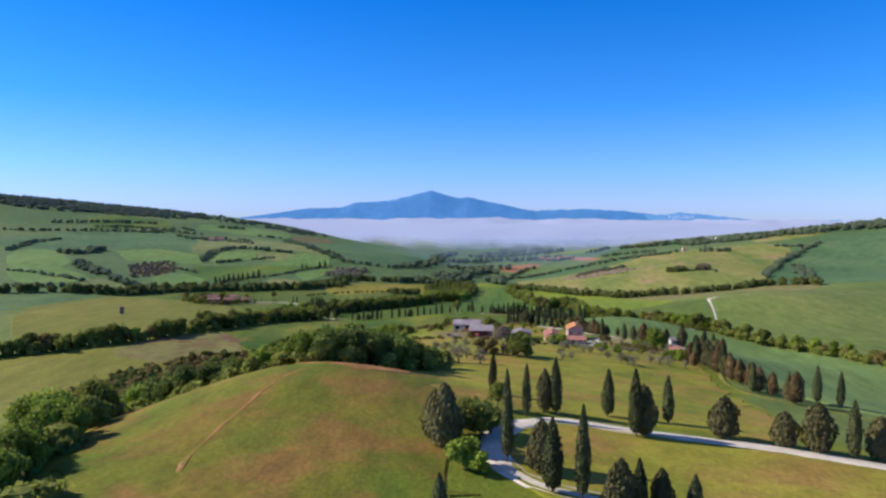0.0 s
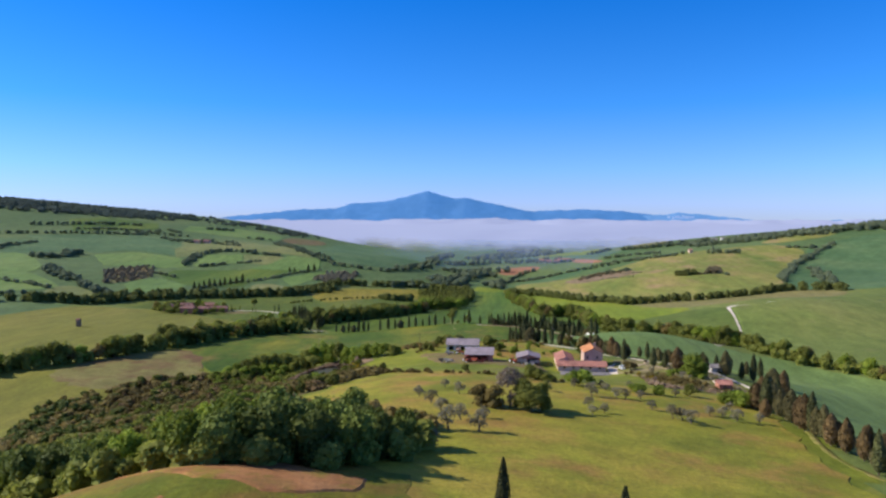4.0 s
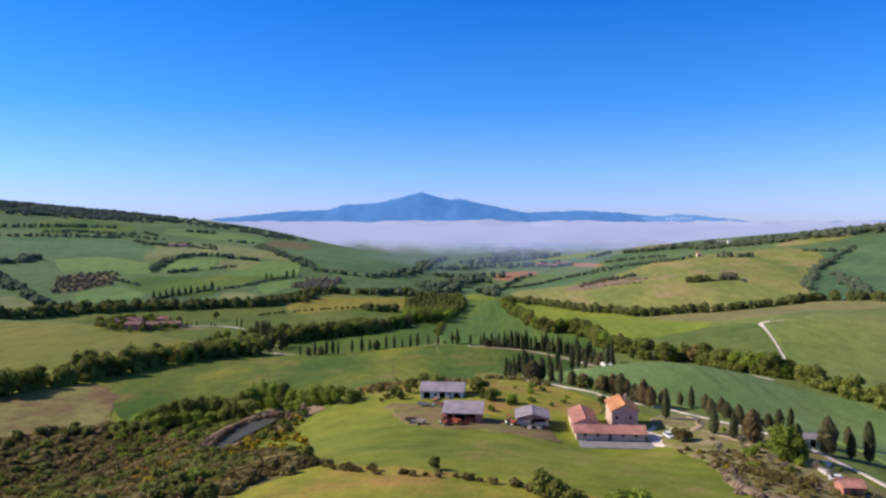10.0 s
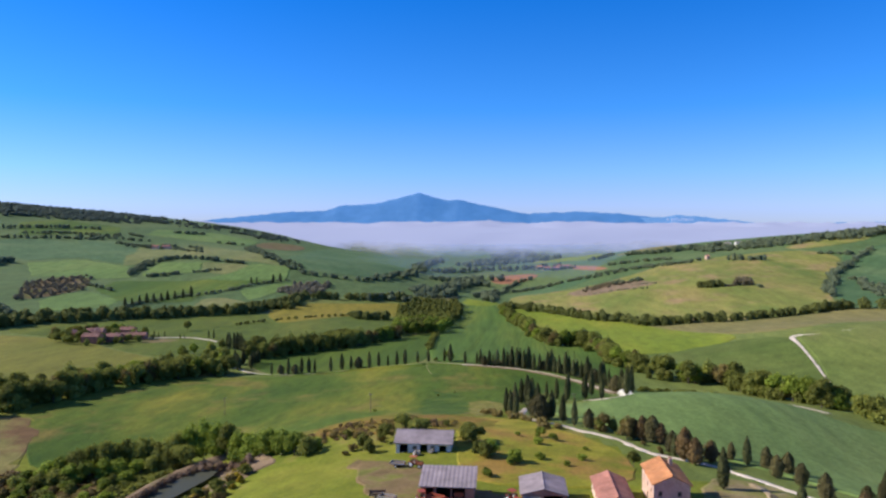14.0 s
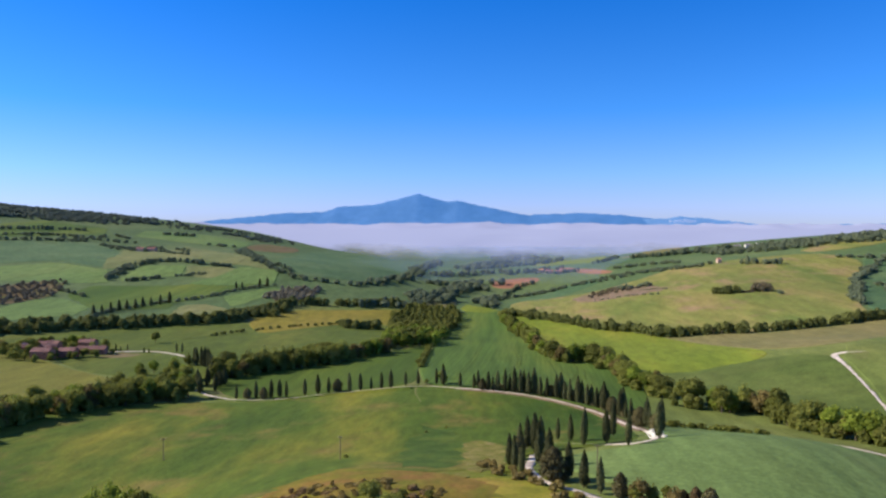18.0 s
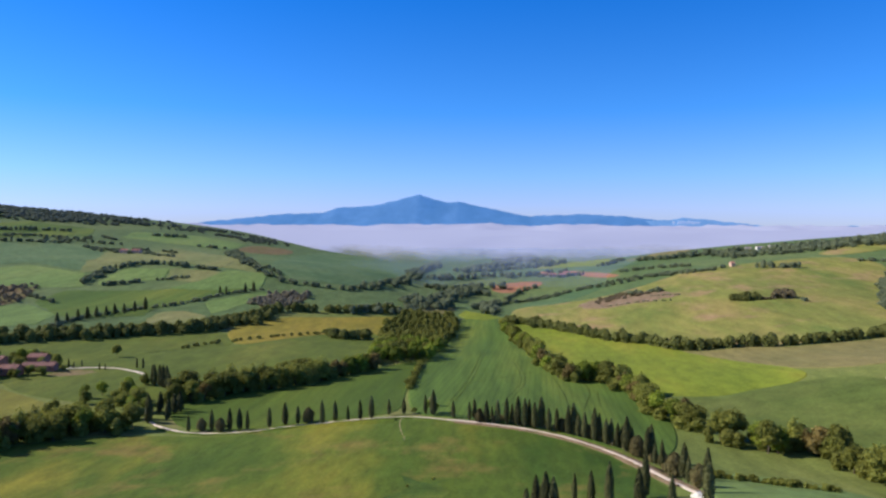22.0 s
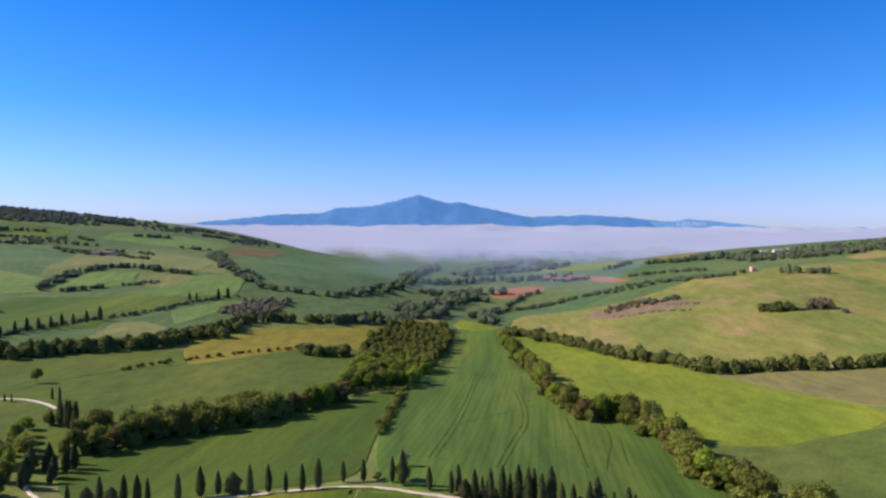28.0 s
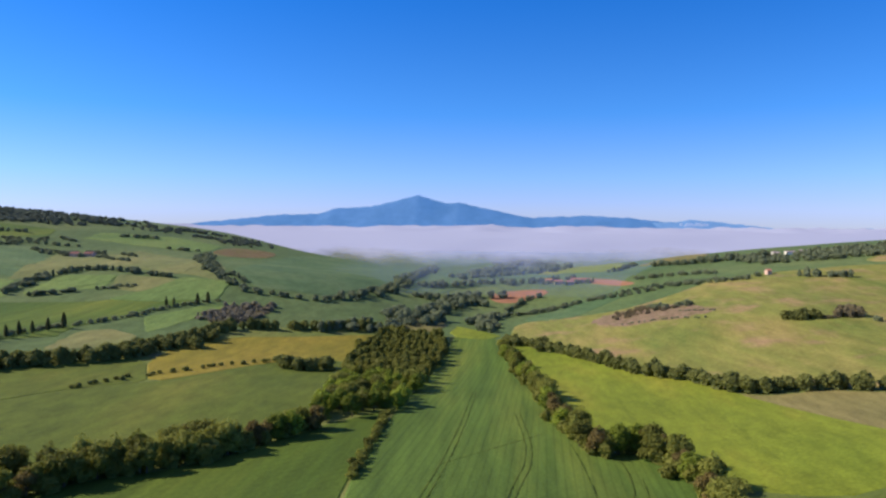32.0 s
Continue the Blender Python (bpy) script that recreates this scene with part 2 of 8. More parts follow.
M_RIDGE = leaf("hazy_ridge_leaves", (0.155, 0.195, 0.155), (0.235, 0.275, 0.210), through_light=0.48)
M_LEAF_M = leaf("haze_tinted_mid_leaves", (0.132, 0.156, 0.048), (0.290, 0.296, 0.080), through_light=0.42)
M_CYP = leaf("cypress_sprays", (0.056, 0.064, 0.026), (0.150, 0.150, 0.056), through_light=0.2)
M_RUST = leaf("rusty_cypress_sprays", (0.108, 0.075, 0.034), (0.265, 0.168, 0.072), through_light=0.2)
M_OLIVE = leaf("olive_leaves", (0.160, 0.142, 0.090), (0.320, 0.280, 0.190), through_light=0.35)
M_BROOM = leaf("broom_flowers", (0.150, 0.130, 0.014), (0.600, 0.420, 0.020), spread=0.25)
M_HEATH = leaf("heath_leaves", (0.118, 0.092, 0.030), (0.290, 0.218, 0.072), through_light=0.34)
M_BARK = plain("bark", (0.10, 0.075, 0.05), (0.17, 0.13, 0.09), size=0.25, rough=0.95)
M_ROOF = plain("terracotta_tiles", (0.45, 0.175, 0.075), (0.60, 0.265, 0.115), size=0.5, rough=0.9, coarse=3, stain=0.35)
M_ROOF_OLD = plain("old_pink_tiles", (0.36, 0.14, 0.11), (0.48, 0.22, 0.17), size=0.5, rough=0.9, coarse=3, stain=0.4)
M_ROOF_DIM = plain("dim_brown_tiles", (0.23, 0.10, 0.085), (0.32, 0.16, 0.13), size=0.5, rough=0.9, coarse=4, stain=0.4)
M_STONE = plain("pale_rubble_stone", (0.56, 0.34, 0.26), (0.72, 0.50, 0.40), size=0.35, rough=0.95, bump=0.5, coarse=2.5)
M_PLASTER = plain("peach_plaster", (0.70, 0.47, 0.36), (0.78, 0.57, 0.46), size=1.2, rough=0.9)
M_WHITEWASH = plain("whitewash", (0.70, 0.63, 0.58), (0.80, 0.75, 0.70), size=0.8, rough=0.9)
M_SHEET = plain("lilac_grey_roof_sheets", (0.29, 0.225, 0.25), (0.375, 0.30, 0.325), size=1.5, rough=0.7, coarse=4, stain=0.35)
M_BROWNSTONE = plain("brown_weathered_stone", (0.21, 0.135, 0.085), (0.29, 0.195, 0.125), size=0.35, rough=0.95, coarse=2)
M_BRICK = plain("red_brick", (0.40, 0.15, 0.10), (0.52, 0.24, 0.17), size=0.4, rough=0.95)
M_DARK = plain("dark_indoor_shade", (0.020, 0.018, 0.018), (0.040, 0.036, 0.034), size=0.5, rough=0.9)
M_WOOD = plain("weathered_wood", (0.17, 0.11, 0.07), (0.27, 0.19, 0.13), size=0.3, rough=0.9)
M_PAVE = plain("grey_paving", (0.20, 0.172, 0.178), (0.275, 0.238, 0.245), size=0.7, rough=0.9, coarse=3)
M_CHALK = plain("chalky_bank", (0.66, 0.60, 0.53), (0.78, 0.74, 0.68), size=0.5, rough=0.95, bump=0.6)
M_REDPAINT = plain("red_machine_paint", (0.30, 0.05, 0.028), (0.42, 0.085, 0.04), size=0.4, rough=0.6)
M_ORANGE = plain("orange_machine_paint", (0.42, 0.11, 0.04), (0.52, 0.17, 0.06), size=0.4, rough=0.6)
M_WHITEPAINT = plain("white_paint", (0.74, 0.74, 0.76), (0.82, 0.82, 0.84), size=0.5, rough=0.4)
M_RUBBER = plain("black_rubber", (0.018, 0.018, 0.018), (0.035, 0.033, 0.032), size=0.2, rough=0.85)
M_STEEL = plain("galvanised_steel", (0.36, 0.37, 0.38), (0.46, 0.47, 0.48), size=0.3, rough=0.4, metal=0.8)
m_pane, pnt, pane_bsdf = shader("window_glass")
pane_bsdf.inputs["Base Color"].default_value = (0.03, 0.04, 0.05, 1)
pane_bsdf.inputs["Roughness"].default_value = 0.06
M_PANE = m_pane
m_water, qnt, water_bsdf = shader("pond_water")
water_bsdf.inputs["Base Color"].default_value = (0.078, 0.078, 0.058, 1)
water_bsdf.inputs["Roughness"].default_value = 0.4
water_bsdf.inputs["Specular IOR Level"].default_value = 0.06
wpos = qnt.nodes.new("ShaderNodeNewGeometry").outputs["Position"]
wbump = qnt.nodes.new("ShaderNodeBump")
wbump.inputs["Strength"].default_value = 0.08
qnt.links.new(noise_node(qnt, wpos, 1.4, 3.0), wbump.inputs["Height"])
qnt.links.new(wbump.outputs[0], water_bsdf.inputs["Normal"])
M_WATER = m_water


from mathutils import geometry as mathutils_geometry


# ---- the land ----
def hill(x, y, cx, cy, size, rise):
    return rise * np.exp(-((x - cx) ** 2 + (y - cy) ** 2) / (2.0 * size * size))


def heights(x, y):
    """The lie of the land: a valley floor and the hills, spurs and hollows that rise from it or cut into it."""
    z = np.full(np.shape(x), -50.0)
    z += hill(x, y, -1800, 1800, 900, 94.1)
    z += hill(x, y, 1800, 1800, 900, 82.7)
    z += hill(x, y, 0, 3600, 900, -16.5)
    z += hill(x, y, -1800, 4500, 900, -20.9)
    z += hill(x, y, 2700, 1800, 900, 47.7)
    z += hill(x, y, 1800, 3600, 900, -22.8)
    z += hill(x, y, -2700, 1800, 900, 54.4)
    z += hill(x, y, -1800, 3600, 900, -25.7)
    z += hill(x, y, -2700, 2700, 900, 36.1)
    z += hill(x, y, 2700, 900, 900, 27.8)
    z += hill(x, y, 2700, 2700, 900, 29.6)
    z += hill(x, y, -350, 1350, 350, 4.6)
    z += hill(x, y, 0, 2050, 350, -16.3)
    z += hill(x, y, 1400, 2400, 350, -9.0)
    z += hill(x, y, 700, 2750, 350, -14.2)
    z += hill(x, y, -1050, 2400, 350, 31.8)
    z += hill(x, y, 1050, 1350, 350, 43.7)
    z += hill(x, y, -350, 2400, 350, 1.5)
    z += hill(x, y, -1050, 1350, 350, -1.4)
    z += hill(x, y, 0, 2750, 350, 8.1)
    z += hill(x, y, -1400, 300, 350, 17.0)
    z += hill(x, y, -1400, 1700, 350, 43.5)
    z += hill(x, y, 350, 2050, 350, 22.1)
    z += hill(x, y, 1400, 1700, 350, 30.6)
    z += hill(x, y, -700, 2050, 350, 9.1)
    z += hill(x, y, -1400, 650, 350, 20.2)
    z += hill(x, y, -1050, 2750, 350, 24.9)
    z += hill(x, y, -350, 2750, 350, -12.3)
    z += hill(x, y, 1050, 2400, 350, -23.3)
    z += hill(x, y, 700, 2050, 350, 20.3)
    z += hill(x, y, 1050, 300, 350, 21.0)
    z += hill(x, y, 0, 2400, 350, -30.6)
    z += hill(x, y, 0, 1700, 350, -15.7)
    z += hill(x, y, 0, 150, 150, 55.2)
    z += hill(x, y, 0, 900, 150, -1.4)
    z += hill(x, y, -450, 1350, 150, 6.7)
    z += hill(x, y, 600, 600, 150, 19.7)
    z += hill(x, y, 600, 1050, 150, 8.6)
    z += hill(x, y, 0, 1350, 150, -29.0)
    z += hill(x, y, -300, 750, 150, -9.2)
    z += hill(x, y, -600, 300, 150, 17.8)
    z += hill(x, y, 450, 1350, 150, 2.2)
    z += hill(x, y, -150, 1050, 150, -11.3)
    z += hill(x, y, 450, 0, 150, 1.7)
    z += hill(x, y, -450, 1050, 150, -14.6)
    z += hill(x, y, 600, 1350, 150, 16.3)
    z += hill(x, y, 450, 750, 150, 12.1)
    z += hill(x, y, 150, 1200, 150, 1.6)
    z += hill(x, y, -450, 0, 150, 4.9)
    z += hill(x, y, -300, 450, 150, 7.4)
    z += hill(x, y, 150, 900, 150, -12.0)
    z += hill(x, y, -600, 750, 150, -2.6)
    z += hill(x, y, -300, 1350, 150, 8.9)
    z += hill(x, y, 0, 1050, 150, -14.8)
    z += hill(x, y, -450, 300, 150, -9.6)
    z += hill(x, y, -600, 900, 150, 10.4)
    z += hill(x, y, 450, 450, 150, 3.5)
    z += hill(x, y, 450, 1050, 150, -24.0)
    z += hill(x, y, 300, 1050, 150, 21.7)
    z += hill(x, y, -450, 600, 150, 3.6)
    z += hill(x, y, 300, 1350, 150, 10.3)
    z += hill(x, y, 0, -60, 70, 38.8)
    z += hill(x, y, -140, 300, 70, -13.9)
    z += hill(x, y, 210, 240, 70, -8.6)
    z += hill(x, y, 140, 600, 70, -6.4)
    z += hill(x, y, 210, 660, 70, 16.7)
    z += hill(x, y, 0, 600, 70, 8.2)
    z += hill(x, y, 210, 540, 70, 3.9)
    z += hill(x, y, -140, 600, 70, -4.6)
    z += hill(x, y, 70, 660, 70, -4.2)
    z += hill(x, y, 210, 420, 70, 6.5)
    z += hill(x, y, 40, 420, 42, 1.4)
    z += hill(x, y, -40, 60, 42, 8.4)
    z += hill(x, y, -40, 300, 42, 6.5)
    z += hill(x, y, -40, 420, 42, 10.2)
    z += hill(x, y, 80, 60, 42, 9.0)
    z += hill(x, y, 80, 340, 42, 12.3)
    z += hill(x, y, -120, 180, 42, -8.8)
    z += hill(x, y, 80, 460, 42, 17.6)
    z += hill(x, y, -120, 420, 42, -3.7)
    z += hill(x, y, 40, 180, 42, -5.0)
    z += hill(x, y, 120, 420, 42, -7.9)
    z += hill(x, y, 120, 300, 42, -6.2)
    z += hill(x, y, 0, 60, 42, -4.5)
    z += hill(x, y, 0, 380, 42, 5.5)
    z += hill(x, y, -120, 260, 42, 5.6)
    z += hill(x, y, -40, 100, 42, 2.7)
    z += hill(x, y, -120, 60, 42, 2.5)
    z += hill(x, y, 80, 260, 42, 1.4)
    z += hill(x, y, 40, 340, 42, -4.0)
    z += hill(x, y, -37, 127, 18, 5.4)
    # the basin of the pond
    u, v = (x + 88.0) * 0.964 - (y - 387.0) * 0.267, (x + 88.0) * 0.267 + (y - 387.0) * 0.964
    s = np.clip(2.0 - 1.25 * np.sqrt((u / 7.0) ** 2 + (v / 26.0) ** 2), 0.0, 1.0)
    s = s * s * (3 - 2 * s)
    z = z + (-29.6 - z) * s
    # the levelled ground of the farm and the slope cut down to it
    z = z + hill(x, y, 30, 318, 18, -1.8)
    s = np.clip(2.2 - 1.5 * np.sqrt(((x - 29.0) / 14.0) ** 2 + ((y - 341.0) / 20.0) ** 2), 0.0, 1.0)
    s = s * s * (3 - 2 * s)
    return z + (-13.85 - z) * s


def ground(x, y):
    return float(heights(np.array(float(x)), np.array(float(y))))


def mesh_object(name, verts, faces, material, parent=None, label="", smooth=False):
    me = bpy.data.meshes.new(name)
    me.from_pydata([tuple(v) for v in verts], [], [tuple(f) for f in faces])
    if material:
        for m in (material if isinstance(material, (list, tuple)) else [material]):
            me.materials.append(m)
    if smooth:
        me.polygons.foreach_set("use_smooth", [True] * len(me.polygons))
    me.update()
    ob = new(name, me)
    if parent:
        ob.parent = parent
    if label:
        ob["label"] = label
    return ob


def part(name, bm, material, parent, label="", smooth=False):
    """Links a bmesh as one mesh object under a thing or under a part."""
    me = bpy.data.meshes.new(name)
    bm.to_mesh(me)
    bm.free()
    me.materials.append(material)
    if smooth:
        me.polygons.foreach_set("use_smooth", [True] * len(me.polygons))
    ob = new(name, me)
    ob.parent = parent
    if label:
        ob["label"] = label
    return ob


def spaced(lo, hi, near_lo, near_hi, fine, growth=1.07, most=160.0):
    """Grid lines: evenly fine in the near stretch, wider and wider beyond it."""
    out = list(np.arange(near_lo, near_hi + 0.1, fine))
    step, v = fine, out[-1]
    while v < hi:
        step = min(step * growth, most)
        v += step
        out.append(min(v, hi))
    step, v = fine, near_lo
    head = []
    while v > lo:
        step = min(step * growth, most)
        v -= step
        head.append(max(v, lo))
    return np.array(sorted(set(head)) + out)


gx = spaced(-4200, 4200, -200, 200, 4.0)
gy = spaced(-400, 4960, 60, 620, 4.0)
GX, GY = np.meshgrid(gx, gy)
GZ = heights(GX, GY)
GZ = np.where(GY > 3000, GZ + (-70 - GZ) * np.clip((GY - 3000) / 900, 0, 1), GZ)
nx, ny = len(gx), len(gy)
idx = np.arange(nx * ny).reshape(ny, nx)
quads = np.stack([idx[:-1, :-1], idx[:-1, 1:], idx[1:, 1:], idx[1:, :-1]], -1).reshape(-1, 4)
land_ob = mesh_object("ground", np.stack([GX, GY, GZ], -1).reshape(-1, 3).tolist(), quads.tolist(), [M_GROUND, M_MEADOW_F, M_DULL], smooth=True)
tagged(land_ob, "rolling green farmland of meadows and young crops", "ground", kind="structure")


def rounded(points, times=2, closed=True):
    """Cuts the corners of a line of points, so that borders and roads bend softly."""
    for _ in range(times):
        out = []
        n = len(points)
        for i in range(n if closed else n - 1):
            (ax, ay), (bx, by) = points[i], points[(i + 1) % n]
            out += [(ax * 0.75 + bx * 0.25, ay * 0.75 + by * 0.25), (ax * 0.25 + bx * 0.75, ay * 0.25 + by * 0.75)]
        points = out if closed else [points[0]] + out + [points[-1]]
    return points


def along(points, step):
    """Points at even steps along a line."""
    out, rest = [points[0]], step
    for (ax, ay), (bx, by) in zip(points, points[1:]):
        d = math.hypot(bx - ax, by - ay)
        s = rest
        while s <= d:
            out.append((ax + (bx - ax) * s / d, ay + (by - ay) * s / d))
            s += step
        rest = s - d
    return out


def inside(px, py, poly):
    c = np.zeros(np.shape(px), bool)
    n = len(poly)
    for i in range(n):
        (ax, ay), (bx, by) = poly[i], poly[i - 1]
        if ay == by:
            continue
        c ^= ((ay > py) != (by > py)) & (px < (bx - ax) * (py - ay) / (by - ay) + ax)
    return c


# the near hill is rough meadow, the rest farmland
NEAR_HILL = [(-330, -400), (-330, 330), (-230, 440), (-215, 480), (-110, 510), (-60, 470), (0, 470), (20, 420), (40, 380), (60, 345), (84, 300), (70, 230), (62, 180), (62, 120), (130, 90), (220, 60), (220, -400)]
mid_x = (GX[:-1, :-1] + GX[1:, 1:]) / 2
mid_y = (GY[:-1, :-1] + GY[1:, 1:]) / 2
VALLEY_SIDE = [(-330, 330), (-420, 560), (-410, 690), (-300, 860), (-250, 1060), (-130, 1140), (0, 1100), (130, 870), (330, 850), (420, 780), (480, 600), (520, 300), (500, -400), (-330, -400)]
land_ob.data.polygons.foreach_set("material_index", np.where(inside(mid_x, mid_y, NEAR_HILL), 1, np.where(inside(mid_x, mid_y, VALLEY_SIDE), 2, 0)).astype(np.int32).ravel())


def drape(name, poly, material, lift, step, label, category="field", soft=2, wobble=0.0, kind="structure"):
    """A field, plot or pond edge laid over the land as a thin crop layer, with a border that drops into the ground."""
    rng = np.random.default_rng(len(poly) * 97 + int(abs(poly[0][0]) * 10))
    poly = rounded(poly, soft)
    edge = along(poly + poly[:1], step)[:-1]
    if wobble:
        edge = [(x + rng.normal(0, wobble), y + rng.normal(0, wobble)) for x, y in edge]
    ex, ey = np.array(edge).T
    xs, ys = np.meshgrid(np.arange(ex.min(), ex.max(), step), np.arange(ey.min(), ey.max(), step))
    xs = (xs + rng.uniform(-0.2, 0.2, xs.shape) * step).ravel()
    ys = (ys + rng.uniform(-0.2, 0.2, ys.shape) * step).ravel()
    keep = inside(xs, ys, edge)
    for x, y in edge:
        keep &= (xs - x) ** 2 + (ys - y) ** 2 > (0.45 * step) ** 2
    pts = [Vector(p) for p in edge] + [Vector(p) for p in zip(xs[keep], ys[keep])]
    n = len(edge)
    from_cdt = mathutils_geometry.delaunay_2d_cdt(pts, [(i, (i + 1) % n) for i in range(n)], [], 1, 1e-4)
    v2, faces = from_cdt[0], from_cdt[2]
    vx, vy = np.array([v.x for v in v2]), np.array([v.y for v in v2])
    vz = heights(vx, vy) + lift
    verts = list(zip(vx, vy, vz))
    base = len(verts)
    border = [i for i in range(len(v2)) if any(o < n for o in from_cdt[3][i])]
    order = {min(o for o in from_cdt[3][i] if o < n): i for i in border}
    ring = [order[k] for k in sorted(order)]
    turn = 1.0 if sum(vx[ring[k - 1]] * vy[ring[k]] - vx[ring[k]] * vy[ring[k - 1]] for k in range(len(ring))) > 0 else -1.0
    foot = []
    for k, i in enumerate(ring):
        dx, dy = vx[ring[(k + 1) % len(ring)]] - vx[ring[k - 1]], vy[ring[(k + 1) % len(ring)]] - vy[ring[k - 1]]
        d = (math.hypot(dx, dy) or 1.0) / (2.5 * lift + 0.3)
        foot.append((vx[i] + turn * dy / d, vy[i] - turn * dx / d))
    verts += [(vx[i], vy[i], vz[i]) for i in ring] + [(x, y, ground(x, y) - 0.2) for x, y in foot]
    faces = [tuple(f) for f in faces]
    faces = [f if (vx[f[1]] - vx[f[0]]) * (vy[f[2]] - vy[f[0]]) - (vx[f[2]] - vx[f[0]]) * (vy[f[1]] - vy[f[0]]) > 0 else f[::-1] for f in faces]
    r = len(ring)
    for k in range(r):
        faces.append((base + k, base + r + k, base + r + (k + 1) % r, base + (k + 1) % r))
    ob = mesh_object(name, verts, faces, material, smooth=True)
    return tagged(ob, label, category, kind=kind)


def ribbon(name, line, width, material, label, lift=0.16, step=3.0, category="road", ragged=0.25, hump=0.06):
    """A road that lies on the land: a low crown, wheel tracks slightly sunk, ragged sloping edges."""
    rng = np.random.default_rng(int(abs(line[0][0]) * 7 + width * 10))
    pts = along(rounded(line, 3, closed=False), step)
    across = (-0.62, -0.5, -0.25, 0.0, 0.25, 0.5, 0.62)
    drop = (-0.5, 0.0, -0.03, hump, -0.03, 0.0, -0.5)
    verts, faces = [], []
    for i, (x, y) in enumerate(pts):
        ax, ay = pts[max(i - 1, 0)]
        bx, by = pts[min(i + 1, len(pts) - 1)]
        d = math.hypot(bx - ax, by - ay) or 1
        sx, sy = (by - ay) / d, -(bx - ax) / d
        for k, (a, dz) in enumerate(zip(across, drop)):
            w = width * a + (rng.normal(0, ragged) if k in (0, 1, 5, 6) else 0)
            px, py = x + sx * w, y + sy * w
            verts.append((px, py, ground(px, py) + lift + dz))
    k = len(across)
    for i in range(len(pts) - 1):
        for j in range(k - 1):
            faces.append((i * k + j, i * k + j + 1, (i + 1) * k + j + 1, (i + 1) * k + j))
    ob = mesh_object(name, verts, faces, material, smooth=True)
    return tagged(ob, label, category, kind="structure")


# ---- fields ----
drape("crop_field", [(-53, 799), (-48, 1044), (-49, 1139), (-16, 1164), (-1, 1050), (17, 849), (32, 732), (60, 726), (68, 674), (74, 624), (58, 560), (40, 571), (26, 584), (9, 594), (-9, 599), (-25, 604), (-40, 612), (-50, 670), (-52, 735)], M_WHEAT, 0.35, 7, "long strip of young green wheat with drill lines", "field")
M_PRESSED = land("pressed_wheat", (0.040, 0.068, 0.010), (0.058, 0.086, 0.012), (0.082, 0.105, 0.016), big=12, small=0.8)
drape("crop_field", [(-57, 797), (-55, 735), (-52, 673), (-46, 618), (-58, 612), (-75, 609), (-91, 607), (-106, 601), (-122, 600), (-140, 604), (-158, 630), (-162, 645), (-154, 658), (-140, 678), (-118, 686), (-98, 714), (-85, 748), (-64, 785)], M_WHEAT_D, 0.3, 7, "young green wheat beside a dark wood", "field", soft=1)
drape("crop_field", [(34, 1045), (67, 974), (96, 910), (118, 888), (127, 852), (150, 778), (163, 712), (152, 684), (122, 683), (108, 676), (75, 690), (66, 716), (62, 742), (36, 734), (32, 752), (22, 860), (13, 946), (0, 1058), (4, 1085)], M_BRIGHT, 0.35, 9, "bright yellow-green crop between two hedgerows", "field", soft=1)
drape("stubble_field", [(127, 850), (143, 838), (175, 845), (194, 828), (221, 828), (260, 828), (300, 845), (340, 800), (300, 730), (240, 715), (195, 690), (163, 712), (150, 778)], M_TAN, 0.3, 10, "tan stubble field below a hedgerow", "field", soft=1)
drape("crop_field", [(108, 676), (122, 683), (160, 684), (179, 668), (177, 642), (169, 598), (160, 560), (131, 524), (124, 536), (120, 555), (119, 575), (111, 592), (100, 582), (88, 600), (80, 626), (72, 645), (72, 680), (76, 690)], M_DARKCROP, 0.3, 8, "dark green crop beside a pale track", "field", soft=1)
drape("crop_field", [(190, 664), (200, 690), (240, 715), (300, 730), (345, 798), (420, 780), (480, 600), (330, 470), (160, 440), (140, 506), (148, 540), (160, 556), (173, 598), (181, 640), (184, 662)], M_DULL, 0.3, 11, "green crop sloping down to a hedge", "field", soft=1)
drape("pasture", [(4, 1100), (34, 1060), (67, 990), (96, 925), (118, 900), (127, 866), (143, 852), (175, 858), (194, 842), (221, 842), (262, 842), (300, 858), (322, 931), (359, 1015), (405, 1112), (447, 1180), (470, 1250), (440, 1330), (341, 1345), (267, 1372), (210, 1300), (132, 1225), (70, 1235), (14, 1237)], M_PALE, 0.4, 16, "pale dry hillside pasture", "field", soft=1)
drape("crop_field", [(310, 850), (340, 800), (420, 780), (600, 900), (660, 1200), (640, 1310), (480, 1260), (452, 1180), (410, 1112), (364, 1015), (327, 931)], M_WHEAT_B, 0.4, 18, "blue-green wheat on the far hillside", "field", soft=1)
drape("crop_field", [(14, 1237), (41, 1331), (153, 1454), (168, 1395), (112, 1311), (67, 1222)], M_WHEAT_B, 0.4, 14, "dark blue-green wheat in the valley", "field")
drape("ploughed_field", [(-28, 1465), (-13, 1524), (59, 1547), (65, 1496), (4, 1416)], M_RED, 0.4, 12, "reddish ploughed field in the valley", "field")
drape("ploughed_field", [(103, 1647), (158, 1618), (194, 1483), (163, 1483)], M_RED, 0.4, 14, "reddish ploughed strip on the far slope", "field")
drape("heath", [(84, 1176), (98, 1112), (150, 1107), (190, 1110), (197, 1122), (186, 1165), (168, 1204), (130, 1222)], M_CLAY, 0.5, 8, "pinkish bare patch on the hillside pasture", "heath", soft=1, wobble=3.0)
